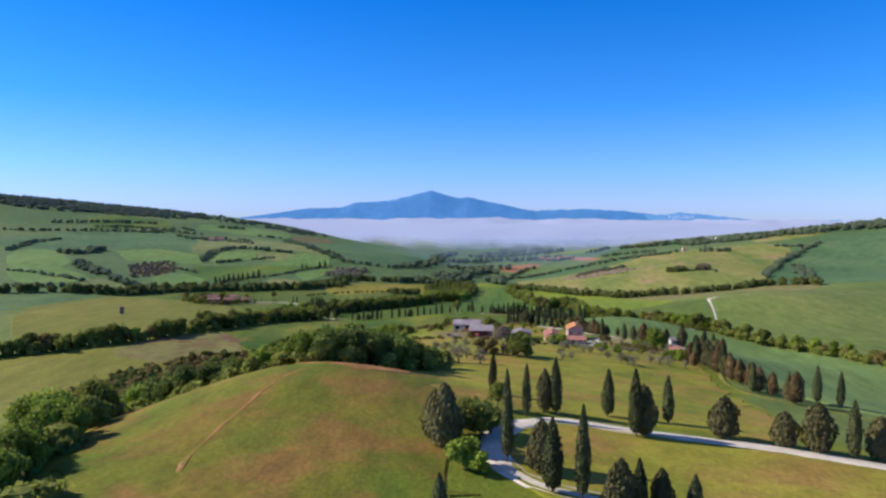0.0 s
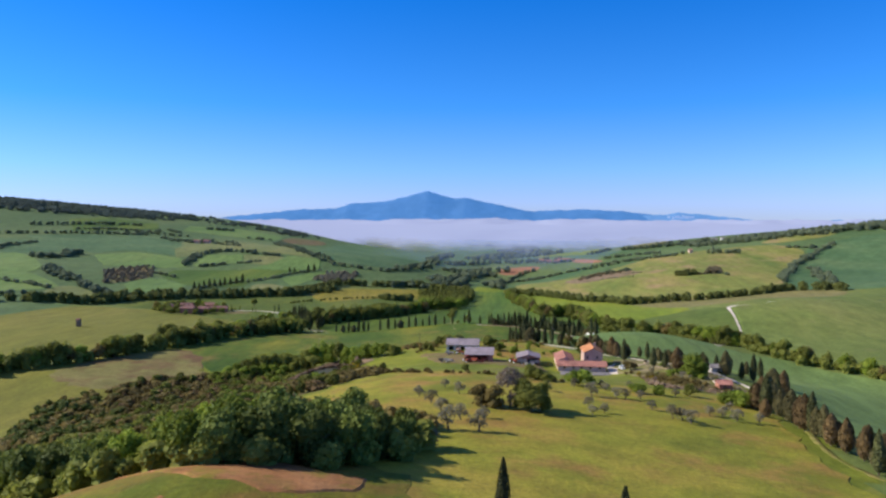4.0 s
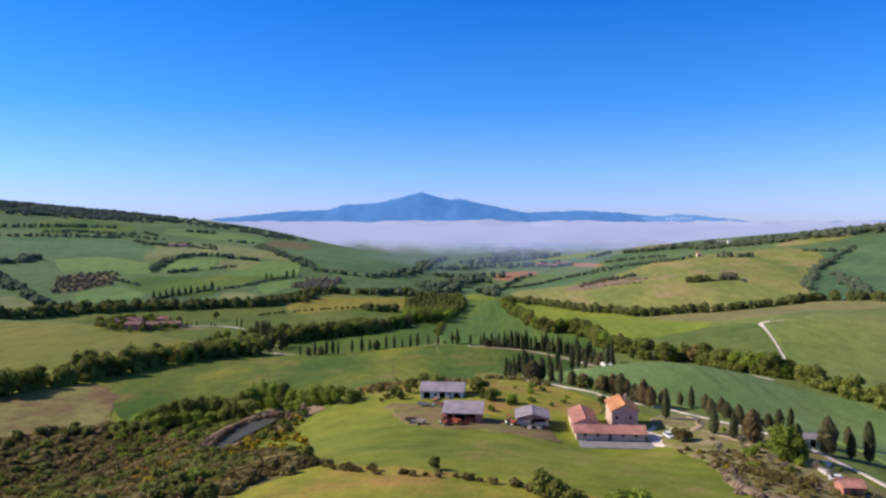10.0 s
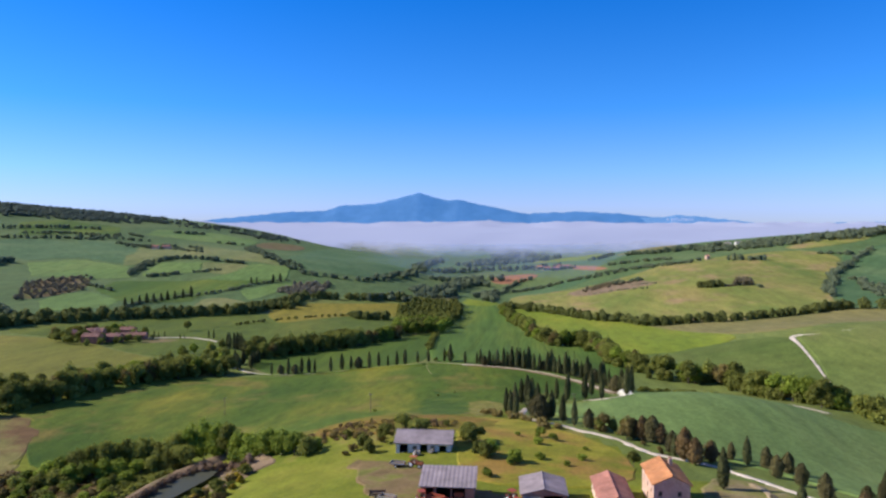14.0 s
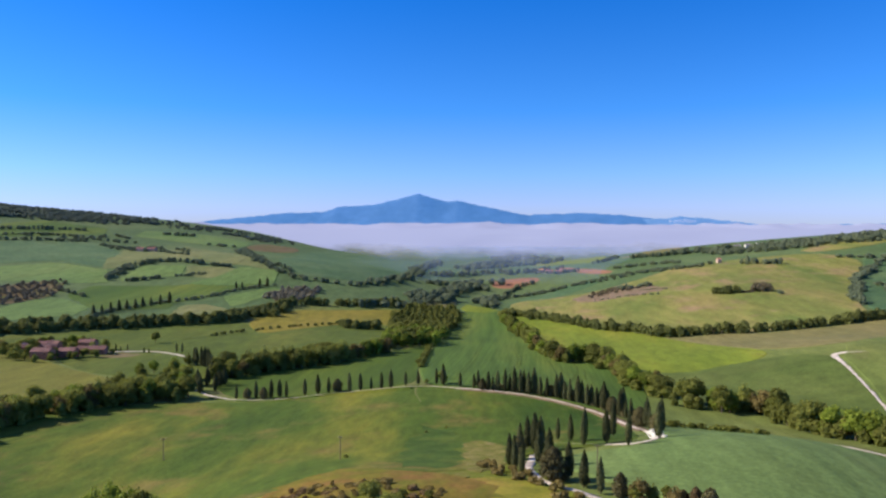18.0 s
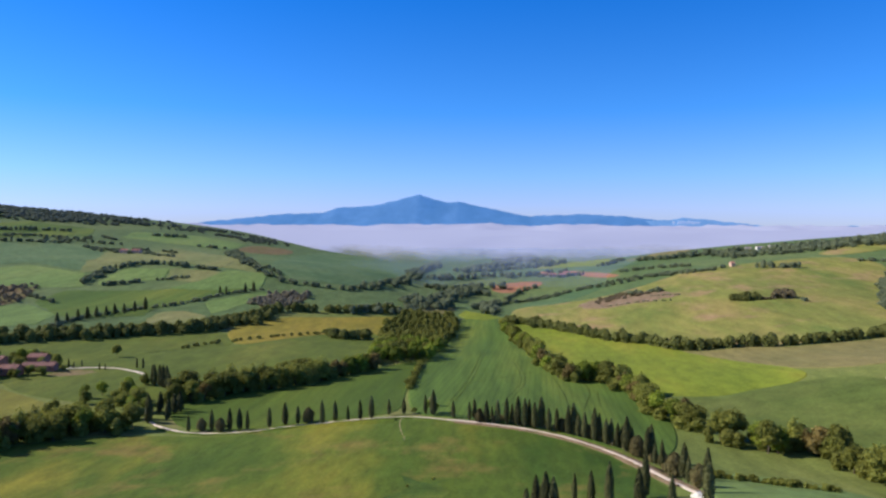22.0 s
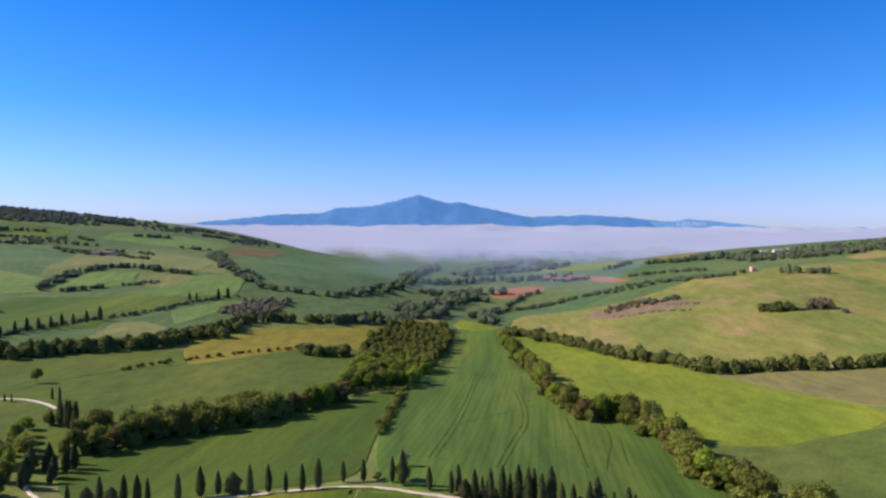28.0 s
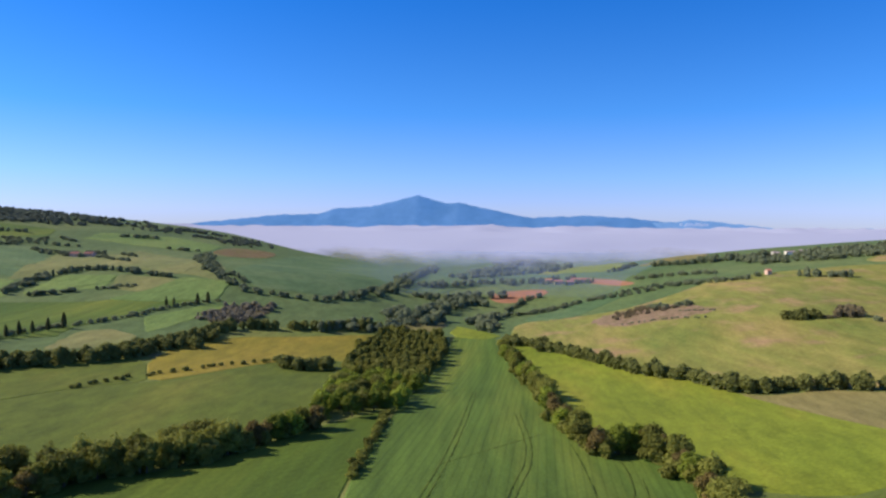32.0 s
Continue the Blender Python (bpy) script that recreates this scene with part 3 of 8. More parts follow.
drape("crop_field", [(-50, 1196), (-26, 1170), (-4, 1132), (-18, 1110), (-44, 1124), (-54, 1150)], M_BRIGHT, 0.5, 9, "bright green plot at the head of the wheat strip", "field", soft=0)
drape("stubble_field", [(-124, 1180), (-74, 1264), (-62, 1200), (-66, 1160), (-104, 1130)], M_TAN, 0.5, 12, "tan plot beyond the valley wood", "field", soft=0, wobble=1.0)
drape("crop_field", [(-240, 905), (-250, 960), (-236, 1026), (-182, 1058), (-135, 1098), (-113, 1110), (-122, 1026), (-112, 960), (-140, 985), (-170, 930), (-190, 880), (-206, 842), (-222, 870)], M_OCHRE, 0.35, 10, "yellow-green field below a wood", "field", soft=1)
drape("crop_field", [(-268, 752), (-232, 822), (-206, 840), (-190, 878), (-170, 928), (-140, 983), (-112, 955), (-106, 910), (-88, 762), (-98, 722), (-112, 706), (-121, 694), (-141, 684), (-156, 668), (-166, 652), (-180, 660), (-205, 700), (-226, 726)], M_DULL_L, 0.3, 10, "green field above a broad hedgerow", "field", soft=1)
drape("crop_field", [(62, 548), (100, 544), (117, 459), (146, 462), (158, 438), (178, 404), (208, 340), (236, 290), (230, 190), (170, 160), (120, 168), (92, 176), (77, 190), (76, 215), (79, 240), (85, 262), (93, 285), (96, 305), (96, 325), (92, 344), (82, 358), (76, 374), (69, 388), (60, 396), (50, 409), (38, 421), (28, 432), (20, 444), (16, 458), (18, 469), (25, 475), (34, 474), (45, 478), (53, 488), (56, 503), (56, 524), (55, 540)], M_WHEAT_P, 0.4, 4.5, "blue-green wheat below the cypress road", "field")
drape("bare_field", [(-232, 434), (-213, 462), (-200, 482), (-176, 448), (-158, 408), (-166, 384), (-186, 374), (-240, 390)], M_FALLOW, 0.32, 4, "patchy brown fallow field", "field", wobble=1.6)
drape("pasture", [(-300, 330), (-252, 420), (-214, 468), (-198, 482), (-174, 446), (-158, 410), (-186, 374), (-140, 300), (-112, 256), (-130, 236), (-200, 240)], M_YELLOW, 0.2, 7, "dull olive pasture below a broad hedgerow", "field", soft=1, wobble=0.6)
drape("ploughed_field", [(-550, 1700), (-590, 1930), (-500, 1990), (-450, 1740)], M_SOIL, 0.5, 20, "reddish ploughed field high on the far hill", "field")
drape("meadow", [(-207, 479), (-206, 512), (-205, 545), (-173, 583), (-140, 592), (-122, 588), (-105, 591), (-90, 598), (-58, 602), (-40, 603), (-10, 590), (8, 584), (24, 574), (36, 560), (44, 540), (47, 520), (46, 500), (40, 487), (24, 486), (10, 482), (3, 470), (-2, 455), (-30, 440), (-50, 432), (-74, 424), (-98, 430), (-122, 428), (-146, 420), (-160, 424), (-170, 437)], M_MEADOW_G, 0.2, 7, "bright green meadow inside the zigzag road", "meadow", soft=1, wobble=0.3)
drape("meadow", [(-46, 246), (-54, 262), (-46, 284), (-30, 281), (-8, 274), (6, 267), (24, 261), (44, 262), (62, 268), (72, 262), (66, 240), (60, 210), (58, 186), (56, 150), (56, 118), (36, 119), (12, 122), (2, 116), (-8, 122), (-16, 136), (-24, 152), (-32, 166), (-46, 184), (-60, 212), (-62, 236)], M_MEADOW, 0.15, 4, "bright yellow-green meadow below the farm", "meadow", soft=1, wobble=0.8)
drape("pasture", [(-290, 690), (-262, 660), (-235, 645), (-172, 638), (-166, 650), (-180, 660), (-205, 700), (-226, 726), (-268, 752), (-236, 822), (-208, 842), (-224, 870), (-242, 905), (-258, 915), (-285, 876), (-310, 840), (-350, 790), (-380, 745), (-382, 705), (-330, 700)], M_DULL_L, 0.24, 9, "olive-green pasture beyond the hamlet", "field", soft=1)
drape("dry_grass", [(-48, 457), (-38, 453), (-16, 441), (-8, 434), (2, 416), (-12, 404), (-35, 404), (-52, 410), (-62, 420), (-58, 440)], M_DRY, 0.24, 4, "dry tan grass between the farm and the zigzag road", "meadow", soft=1, wobble=1.2)
drape("crop_patch", [(-36, 522), (-26, 528), (-18, 526), (-14, 496), (-13, 458), (-20, 450), (-28, 452), (-35, 484)], M_CROPDARK, 0.24, 4, "dark green patch of taller growth in the meadow", "field", soft=2, wobble=2.6)
drape("dry_patch", [(-15, 504), (-6, 508), (0, 492), (-1, 470), (-5, 444), (-11, 450), (-13, 480)], M_TRACK, 0.27, 4, "worn yellowish strip of grass in the meadow", "meadow", soft=2, wobble=1.4)
drape("bare_earth", [(-66, 152), (-56, 143), (-48, 139), (-38, 132), (-28, 127), (-18, 131), (-16, 138), (-26, 141), (-36, 146), (-48, 152), (-58, 160)], M_REDBROWN, 0.38, 3, "red-brown bare earth along the foot of a tree clump", "soil", soft=1, wobble=0.9)
drape("gravel_yard", [(39.5, 330), (46, 330), (49, 340), (46, 352), (40.5, 348)], M_GRAVEL, 0.2, 2, "pale gravel apron beside the farmhouse", "yard", soft=1, wobble=0.4)
drape("dry_grass", [(-50, 20), (-48, 66), (-54, 84), (-64, 104), (-80, 146), (-96, 190), (-92, 216), (-70, 200), (-46, 168), (-30, 152), (-18, 156), (-8, 132), (-4, 120), (-3, 104), (-4, 84), (0, 60), (6, 20)], M_DRY, 0.2, 3.5, "dry yellow and rust-coloured grass on a hilltop", "meadow", soft=1, wobble=2.0)
drape("meadow", [(6, 110), (12, 115), (26, 112), (44, 108), (58, 101), (90, 92), (130, 76), (120, 40), (40, 40), (30, 66), (8, 77), (3, 86), (3, 98)], M_MEADOW, 0.15, 4, "grassy bank inside the hairpin bend", "meadow", soft=1, wobble=0.3)
drape("garden_ground", [(42.5, 326), (42, 352), (50, 372), (60, 368), (64, 352), (72, 336), (78, 316), (79, 300), (79, 286), (68.8, 272), (58, 271), (52, 271), (45, 278), (47.5, 305)], M_GARDEN, 0.28, 4, "brown terraced garden ground beside the farm", "garden", soft=1, wobble=0.5)
drape("farmyard", [(-41, 379), (-30, 376), (-19, 367), (-5, 350), (14, 343), (16, 326), (-6, 336), (-19, 338), (-30, 348), (-34, 364)], M_YARD, 0.24, 2.5, "trodden earth and grass farmyard between the sheds", "yard", soft=1, wobble=0.8)
drape("pond_bank", [(-88, 405), (-84, 412), (-72, 406), (-66, 394), (-70, 382), (-78, 376), (-82, 384), (-82, 396)], M_CLAY, 0.3, 3, "bare pinkish bank at the head of the pond", "bank", soft=1, wobble=0.8)
drape("orchard_grass", [(-12, 372), (-4, 356), (16, 357), (28, 360), (34, 380), (28, 402), (14, 420), (2, 440), (-20, 428), (-12, 400)], M_MEADOW, 0.22, 5, "rough yellow-green orchard grass behind the farm", "meadow", soft=1, wobble=0.4)
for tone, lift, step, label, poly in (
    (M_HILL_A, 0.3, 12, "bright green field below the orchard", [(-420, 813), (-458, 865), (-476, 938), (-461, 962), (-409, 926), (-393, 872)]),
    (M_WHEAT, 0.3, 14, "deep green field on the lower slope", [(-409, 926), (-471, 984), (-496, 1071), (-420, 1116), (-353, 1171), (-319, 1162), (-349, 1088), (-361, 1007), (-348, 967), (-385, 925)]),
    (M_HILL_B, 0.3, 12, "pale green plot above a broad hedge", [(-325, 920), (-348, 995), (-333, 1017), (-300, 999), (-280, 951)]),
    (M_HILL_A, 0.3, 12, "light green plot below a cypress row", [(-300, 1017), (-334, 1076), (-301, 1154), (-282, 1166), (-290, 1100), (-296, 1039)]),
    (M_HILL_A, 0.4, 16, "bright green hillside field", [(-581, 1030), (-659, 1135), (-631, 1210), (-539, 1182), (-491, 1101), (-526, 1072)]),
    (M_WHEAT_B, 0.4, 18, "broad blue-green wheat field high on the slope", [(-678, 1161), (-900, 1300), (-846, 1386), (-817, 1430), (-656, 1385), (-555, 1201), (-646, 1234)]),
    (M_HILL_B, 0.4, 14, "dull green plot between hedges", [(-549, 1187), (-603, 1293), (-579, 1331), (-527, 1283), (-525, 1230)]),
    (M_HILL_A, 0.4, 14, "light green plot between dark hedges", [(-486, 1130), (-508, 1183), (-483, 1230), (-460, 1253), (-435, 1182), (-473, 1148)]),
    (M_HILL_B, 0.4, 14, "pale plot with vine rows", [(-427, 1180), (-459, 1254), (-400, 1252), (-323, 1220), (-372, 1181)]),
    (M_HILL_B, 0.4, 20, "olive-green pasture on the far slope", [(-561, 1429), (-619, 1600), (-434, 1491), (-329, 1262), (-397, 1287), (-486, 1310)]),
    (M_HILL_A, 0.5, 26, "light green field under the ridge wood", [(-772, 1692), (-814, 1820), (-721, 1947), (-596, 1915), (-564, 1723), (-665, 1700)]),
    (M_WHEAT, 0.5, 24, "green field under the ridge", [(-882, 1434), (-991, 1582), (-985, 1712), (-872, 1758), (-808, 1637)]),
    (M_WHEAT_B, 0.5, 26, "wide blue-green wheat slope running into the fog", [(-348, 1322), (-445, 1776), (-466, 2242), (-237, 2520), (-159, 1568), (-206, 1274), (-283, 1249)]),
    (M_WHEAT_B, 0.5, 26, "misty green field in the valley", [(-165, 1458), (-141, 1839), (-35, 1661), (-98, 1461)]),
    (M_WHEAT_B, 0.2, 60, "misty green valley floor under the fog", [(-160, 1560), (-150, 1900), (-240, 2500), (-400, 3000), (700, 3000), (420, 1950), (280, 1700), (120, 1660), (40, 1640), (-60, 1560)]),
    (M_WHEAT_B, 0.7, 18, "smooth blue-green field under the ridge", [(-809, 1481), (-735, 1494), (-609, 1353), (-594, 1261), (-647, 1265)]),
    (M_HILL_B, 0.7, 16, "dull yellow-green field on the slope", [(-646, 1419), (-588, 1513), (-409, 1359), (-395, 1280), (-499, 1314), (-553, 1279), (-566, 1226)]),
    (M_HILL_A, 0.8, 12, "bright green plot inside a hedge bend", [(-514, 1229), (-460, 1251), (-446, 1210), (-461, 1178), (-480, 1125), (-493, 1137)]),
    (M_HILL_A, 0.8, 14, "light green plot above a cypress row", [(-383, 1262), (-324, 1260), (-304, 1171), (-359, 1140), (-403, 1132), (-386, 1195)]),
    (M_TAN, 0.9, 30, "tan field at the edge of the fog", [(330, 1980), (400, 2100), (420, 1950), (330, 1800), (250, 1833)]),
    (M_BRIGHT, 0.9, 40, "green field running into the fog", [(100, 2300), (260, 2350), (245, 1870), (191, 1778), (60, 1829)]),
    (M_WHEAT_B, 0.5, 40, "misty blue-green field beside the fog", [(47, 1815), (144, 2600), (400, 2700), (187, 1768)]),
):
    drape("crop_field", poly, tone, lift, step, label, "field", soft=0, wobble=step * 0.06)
drape("crop_field", [(-300, 400), (-406, 542), (-410, 647), (-392, 690), (-371, 688), (-323, 692), (-290, 678), (-262, 656), (-235, 642), (-200, 622), (-180, 604), (-195, 585), (-212, 545), (-226, 500), (-242, 450), (-262, 420)], M_YELLOW, 0.34, 12, "olive-yellow field round a lone cypress", "field", soft=1)
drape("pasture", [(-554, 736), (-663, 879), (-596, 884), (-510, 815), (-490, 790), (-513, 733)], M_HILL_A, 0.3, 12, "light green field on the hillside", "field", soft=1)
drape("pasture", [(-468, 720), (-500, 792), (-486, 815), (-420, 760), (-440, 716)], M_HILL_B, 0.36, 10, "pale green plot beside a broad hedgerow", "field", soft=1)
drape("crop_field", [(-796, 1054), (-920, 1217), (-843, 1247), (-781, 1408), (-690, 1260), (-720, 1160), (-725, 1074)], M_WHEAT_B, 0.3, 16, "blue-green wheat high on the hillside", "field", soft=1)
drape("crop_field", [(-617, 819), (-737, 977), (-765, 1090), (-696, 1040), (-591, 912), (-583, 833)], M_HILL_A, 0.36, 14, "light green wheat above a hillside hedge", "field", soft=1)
drape("heath", [(-289, 1112), (-266, 1163), (-236, 1172), (-242, 1100), (-261, 1059)], M_SCRUBLAND, 0.5, 10, "brown heath above a broad hedgerow", "heath", soft=1)
drape("crop_field", [(430, 1330), (470, 1420), (600, 1430), (560, 1330)], M_PALE, 0.5, 20, "pale field under the wooded ridge", "field")

# ---- roads and tracks ----
ribbon("road", [(190, 60), (130, 80), (90, 95), (70, 101), (58.3, 105.1), (50.6, 108.9), (43.9, 111.2), (35.3, 112.3), (24.2, 113.2), (18.9, 114.6), (14.6, 115.4), (11.1, 115), (7.1, 112.3), (3.7, 108.5), (1.4, 103.4), (0.5, 96.9), (1.4, 91.3), (3.2, 86.5), (5.4, 83.6), (8.2, 81.6), (11, 80.9), (15.9, 79.1), (30, 72)], 3.8, M_GRAVEL, "white gravel road in a hairpin bend between cypresses")
ribbon("footpath", [(-34, 122), (-36.4, 116), (-37.4, 110), (-37.7, 102), (-37.8, 94), (-37.5, 86), (-36.8, 79), (-35, 72)], 0.55, M_REDBROWN, "worn reddish track over the dry hill", lift=0.21, ragged=0.12, hump=0.0, category="path")
ribbon("lane", [(112, 150), (96, 160), (82, 168), (74, 175), (68, 179), (64, 184), (62.6, 194), (63.6, 204), (66, 215), (69.6, 228), (73, 245), (76.6, 262), (82, 286)], 1.2, M_TRACK, "narrow worn lane beside the cypress row", ragged=0.3)
ribbon("road", [(81.4, 285), (82, 288), (83.5, 302), (79, 316), (75, 334), (66.8, 352.7), (64.8, 360), (61, 373), (54, 387), (46, 391), (40.7, 393.6), (37.9, 398.2), (34.5, 405.8), (31.3, 410.6), (22, 417.4), (17.5, 425.3), (12.4, 430), (8.2, 437), (6.4, 450), (7.2, 466), (9.5, 484), (12.5, 495)], 1.9, M_GRAVEL, "white gravel road climbing past the farm", ragged=0.4)
ribbon("road", [(12.2, 494), (12.5, 495), (17, 500), (23.3, 495), (32.7, 486), (42, 480), (48, 486), (52, 500), (53, 514), (51, 526), (47, 547), (39, 565), (26, 579), (9, 589), (-9, 595), (-24, 600)], 1.7, M_GRAVEL, "white gravel road zigzagging between cypresses", lift=0.17, ragged=0.35)
ribbon("verge", [(50.2, 522), (48.6, 528), (44.6, 546), (36.8, 563.4), (24.6, 577), (8.2, 586.6), (-9.6, 592.6), (-22, 596.6)], 2.2, M_CLAY, "bare pinkish verge above the zigzag road", lift=0.12, ragged=0.3, category="verge", hump=0.42)
ribbon("verge", [(-24, 597.6), (-42, 605.6), (-58, 604.6), (-75, 601.6), (-91, 599.6), (-105, 593.6), (-121, 591.6), (-139, 595.6), (-152, 604)], 2.2, M_MEADOW_G, "grassy verge beside the narrow lane", lift=0.25, ragged=0.3, category="verge", hump=0.3)
ribbon("bank", [(-46, 601), (-54, 601.4), (-64, 600.4), (-74, 598.6), (-84, 597)], 8.0, M_MEADOW_G, "low grassy swell beside the narrow lane", lift=0.25, ragged=0.3, category="bank", hump=0.8)
ribbon("lane", [(-22, 599.4), (-42, 608), (-58, 607), (-75, 604), (-91, 602), (-105, 596), (-121, 594), (-139, 598), (-152, 607), (-165, 620)], 1.5, M_GRAVEL, "narrow pale lane along a row of cypresses", lift=0.1, ragged=0.3)
ribbon("road_bank", [(50, 490), (54, 502), (54.6, 515), (52, 528), (48, 547), (40, 564), (27, 577.6), (9, 587.4), (-9, 593.4), (-22, 598)], 4.8, M_CLAY, "pinkish bare bank along the zigzag road", lift=0.06, ragged=0.5, category="bank")
for line in ([(36, 640), (40.3, 667), (43.6, 680), (45.1, 698), (45.1, 713), (44, 720)], [(-22, 700), (-6.7, 722.6), (2.5, 736.5), (9.8, 746.2), (17.1, 756)], [(45, 650), (46.4, 668), (48.2, 685), (48.9, 697)], [(29.5, 640), (29.9, 665), (30.2, 691), (29.6, 714), (28, 740)],
             [(0, 630), (3.1, 655.5), (7.2, 685), (10.8, 706), (12, 740), (8, 800)], [(-2, 630), (0.8, 656), (4.9, 686), (8.4, 707), (9.6, 740), (5.6, 800)], [(-24, 640), (-20, 700), (-17, 780), (-16, 860)], [(-26.3, 640), (-22.3, 700), (-19.3, 780), (-18.3, 860)]):
    ribbon("wheel_track", line, 0.55, M_PRESSED, "pressed wheel track through young wheat", lift=0.42, step=2.0, category="track", ragged=0.12, hump=0.0)
ribbon("garden_path", [(50, 338), (55, 345), (58, 356), (57, 368)], 1.5, M_DIRT, "worn earth path through the terraced garden", category="path", lift=0.42, ragged=0.3)
ribbon("garden_path", [(63, 318), (60, 330), (54, 341)], 1.4, M_DIRT, "worn earth path through the terraced garden", category="path", lift=0.42, ragged=0.3)
ribbon("garden_path", [(76, 314), (70, 304), (71, 292), (74, 284)], 2.0, M_GRAVEL, "pale gravel track beside the garden hut", category="path", lift=0.42, ragged=0.3)
ribbon("driveway", [(79, 313), (68, 317), (58, 319.6), (52, 321), (46, 334), (44, 342)], 2.2, M_GRAVEL, "pale gravel drive to the farmhouse yard")
ribbon("footpath", [(-44, 606), (-43, 590), (-37, 568)], 1.4, M_DIRT, "narrow worn path across the meadow", category="path")
ribbon("track", [(300, 690), (240, 672), (200, 655), (182, 669), (178, 647), (169, 598), (160, 560)], 3.0, M_GRAVEL, "pale farm track between two crops", category="track")
ribbon("track", [(95, 533), (101, 527), (109, 512), (117, 496), (126, 480)], 2.4, M_GRAVEL, "pale farm track beside a hedge", category="track")
drape("garden_ground", [(-268, 696), (-250, 698), (-243, 714), (-256, 720), (-266, 714)], M_SOIL, 0.3, 4, "bare brown garden ground beside a lane", "garden", soft=1, wobble=0.8)
ribbon("track", [(-270, 718), (-264, 722), (-256, 726), (-245, 730), (-227, 724), (-212, 712)], 1.9, M_GRAVEL, "pale lane to a hamlet", lift=0.45, category="track")


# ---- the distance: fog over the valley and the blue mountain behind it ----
# Distance haze is painted in: a bluish base colour plus a faint emission.
def backdrop_mat(name, base, haze_glow, strength):
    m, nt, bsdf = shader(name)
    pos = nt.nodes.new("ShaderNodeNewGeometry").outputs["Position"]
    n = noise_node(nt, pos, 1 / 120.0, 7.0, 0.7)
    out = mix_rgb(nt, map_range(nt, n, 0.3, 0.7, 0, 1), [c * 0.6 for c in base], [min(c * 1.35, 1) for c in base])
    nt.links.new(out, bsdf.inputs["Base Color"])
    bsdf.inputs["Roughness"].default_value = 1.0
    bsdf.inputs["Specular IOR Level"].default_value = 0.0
    bsdf.inputs["Emission Color"].default_value = (*haze_glow, 1)
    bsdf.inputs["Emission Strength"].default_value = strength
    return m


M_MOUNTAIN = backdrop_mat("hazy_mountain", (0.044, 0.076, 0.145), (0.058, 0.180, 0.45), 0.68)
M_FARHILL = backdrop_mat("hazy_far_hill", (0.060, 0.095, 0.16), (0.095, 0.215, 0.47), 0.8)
# the town blocks give off the same painted haze, no lamps there
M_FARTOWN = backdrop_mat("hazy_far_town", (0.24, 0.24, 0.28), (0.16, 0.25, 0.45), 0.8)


def mountain(name, profile, y, depth, base, material, label, rough):
    """A far range: a ridge line with spurs and gullies that run down towards the valley."""
    px = np.array([p[0] for p in profile], float)
    pz = np.array([p[1] for p in profile], float)
    xs = np.linspace(px[0], px[-1], 240)
    crest = np.interp(xs, px, pz)
    rows = 26
    verts, faces = [], []
    for j in range(rows):
        f = j / (rows - 1)
        for i, x in enumerate(xs):
            spur = noise.fractal(Vector((x / 260.0, f * 1.2, rough)), 1.0, 2.0, 5)
            z = base + (crest[i] - base) * (1 - f) ** 1.25 * (1 + 0.16 * spur * math.sin(f * math.pi))
            if j == 0:
                z += 5 * noise.fractal(Vector((x / 60.0, 0, rough)), 1.0, 2.0, 4)
            verts.append((x + 40 * spur * f, y - depth * f + 30 * spur * f, z))
    for i, x in enumerate(xs):
        verts.append((x, y + 20, base))
    n = len(xs)
    for j in range(rows - 1):
        for i in range(n - 1):
            faces.append((j * n + i, (j + 1) * n + i, (j + 1) * n + i + 1, j * n + i + 1))
    for i in range(n - 1):
        faces.append((rows * n + i, i, i + 1, rows * n + i + 1))
    return tagged(mesh_object(name, verts, faces, material, smooth=True), label, "mountain", kind="structure")


mountain("backdrop_mountain", [(-2247, 35), (-1972, 70), (-1660, 100), (-1467, 121), (-1199, 128), (-1142, 142), (-1104, 161), (-933, 172), (-820, 183), (-708, 209), (-596, 239), (-548, 250), (-484, 227), (-373, 198), (-336, 198), (-300, 205), (-226, 187), (-79, 157), (30, 132), (158, 110), (248, 117), (392, 118), (464, 125), (571, 121), (714, 114), (926, 93), (1102, 60)], 4890, 420, -60, M_MOUNTAIN, "broad mountain tinted haze-blue, rising above the fog", 3.1)
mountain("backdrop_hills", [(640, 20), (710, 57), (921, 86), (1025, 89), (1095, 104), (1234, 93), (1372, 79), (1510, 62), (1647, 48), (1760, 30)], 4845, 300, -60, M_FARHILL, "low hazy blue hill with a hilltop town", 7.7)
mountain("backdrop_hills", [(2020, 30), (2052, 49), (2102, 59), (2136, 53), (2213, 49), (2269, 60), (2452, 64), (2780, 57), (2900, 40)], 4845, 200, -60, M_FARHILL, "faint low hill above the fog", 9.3)

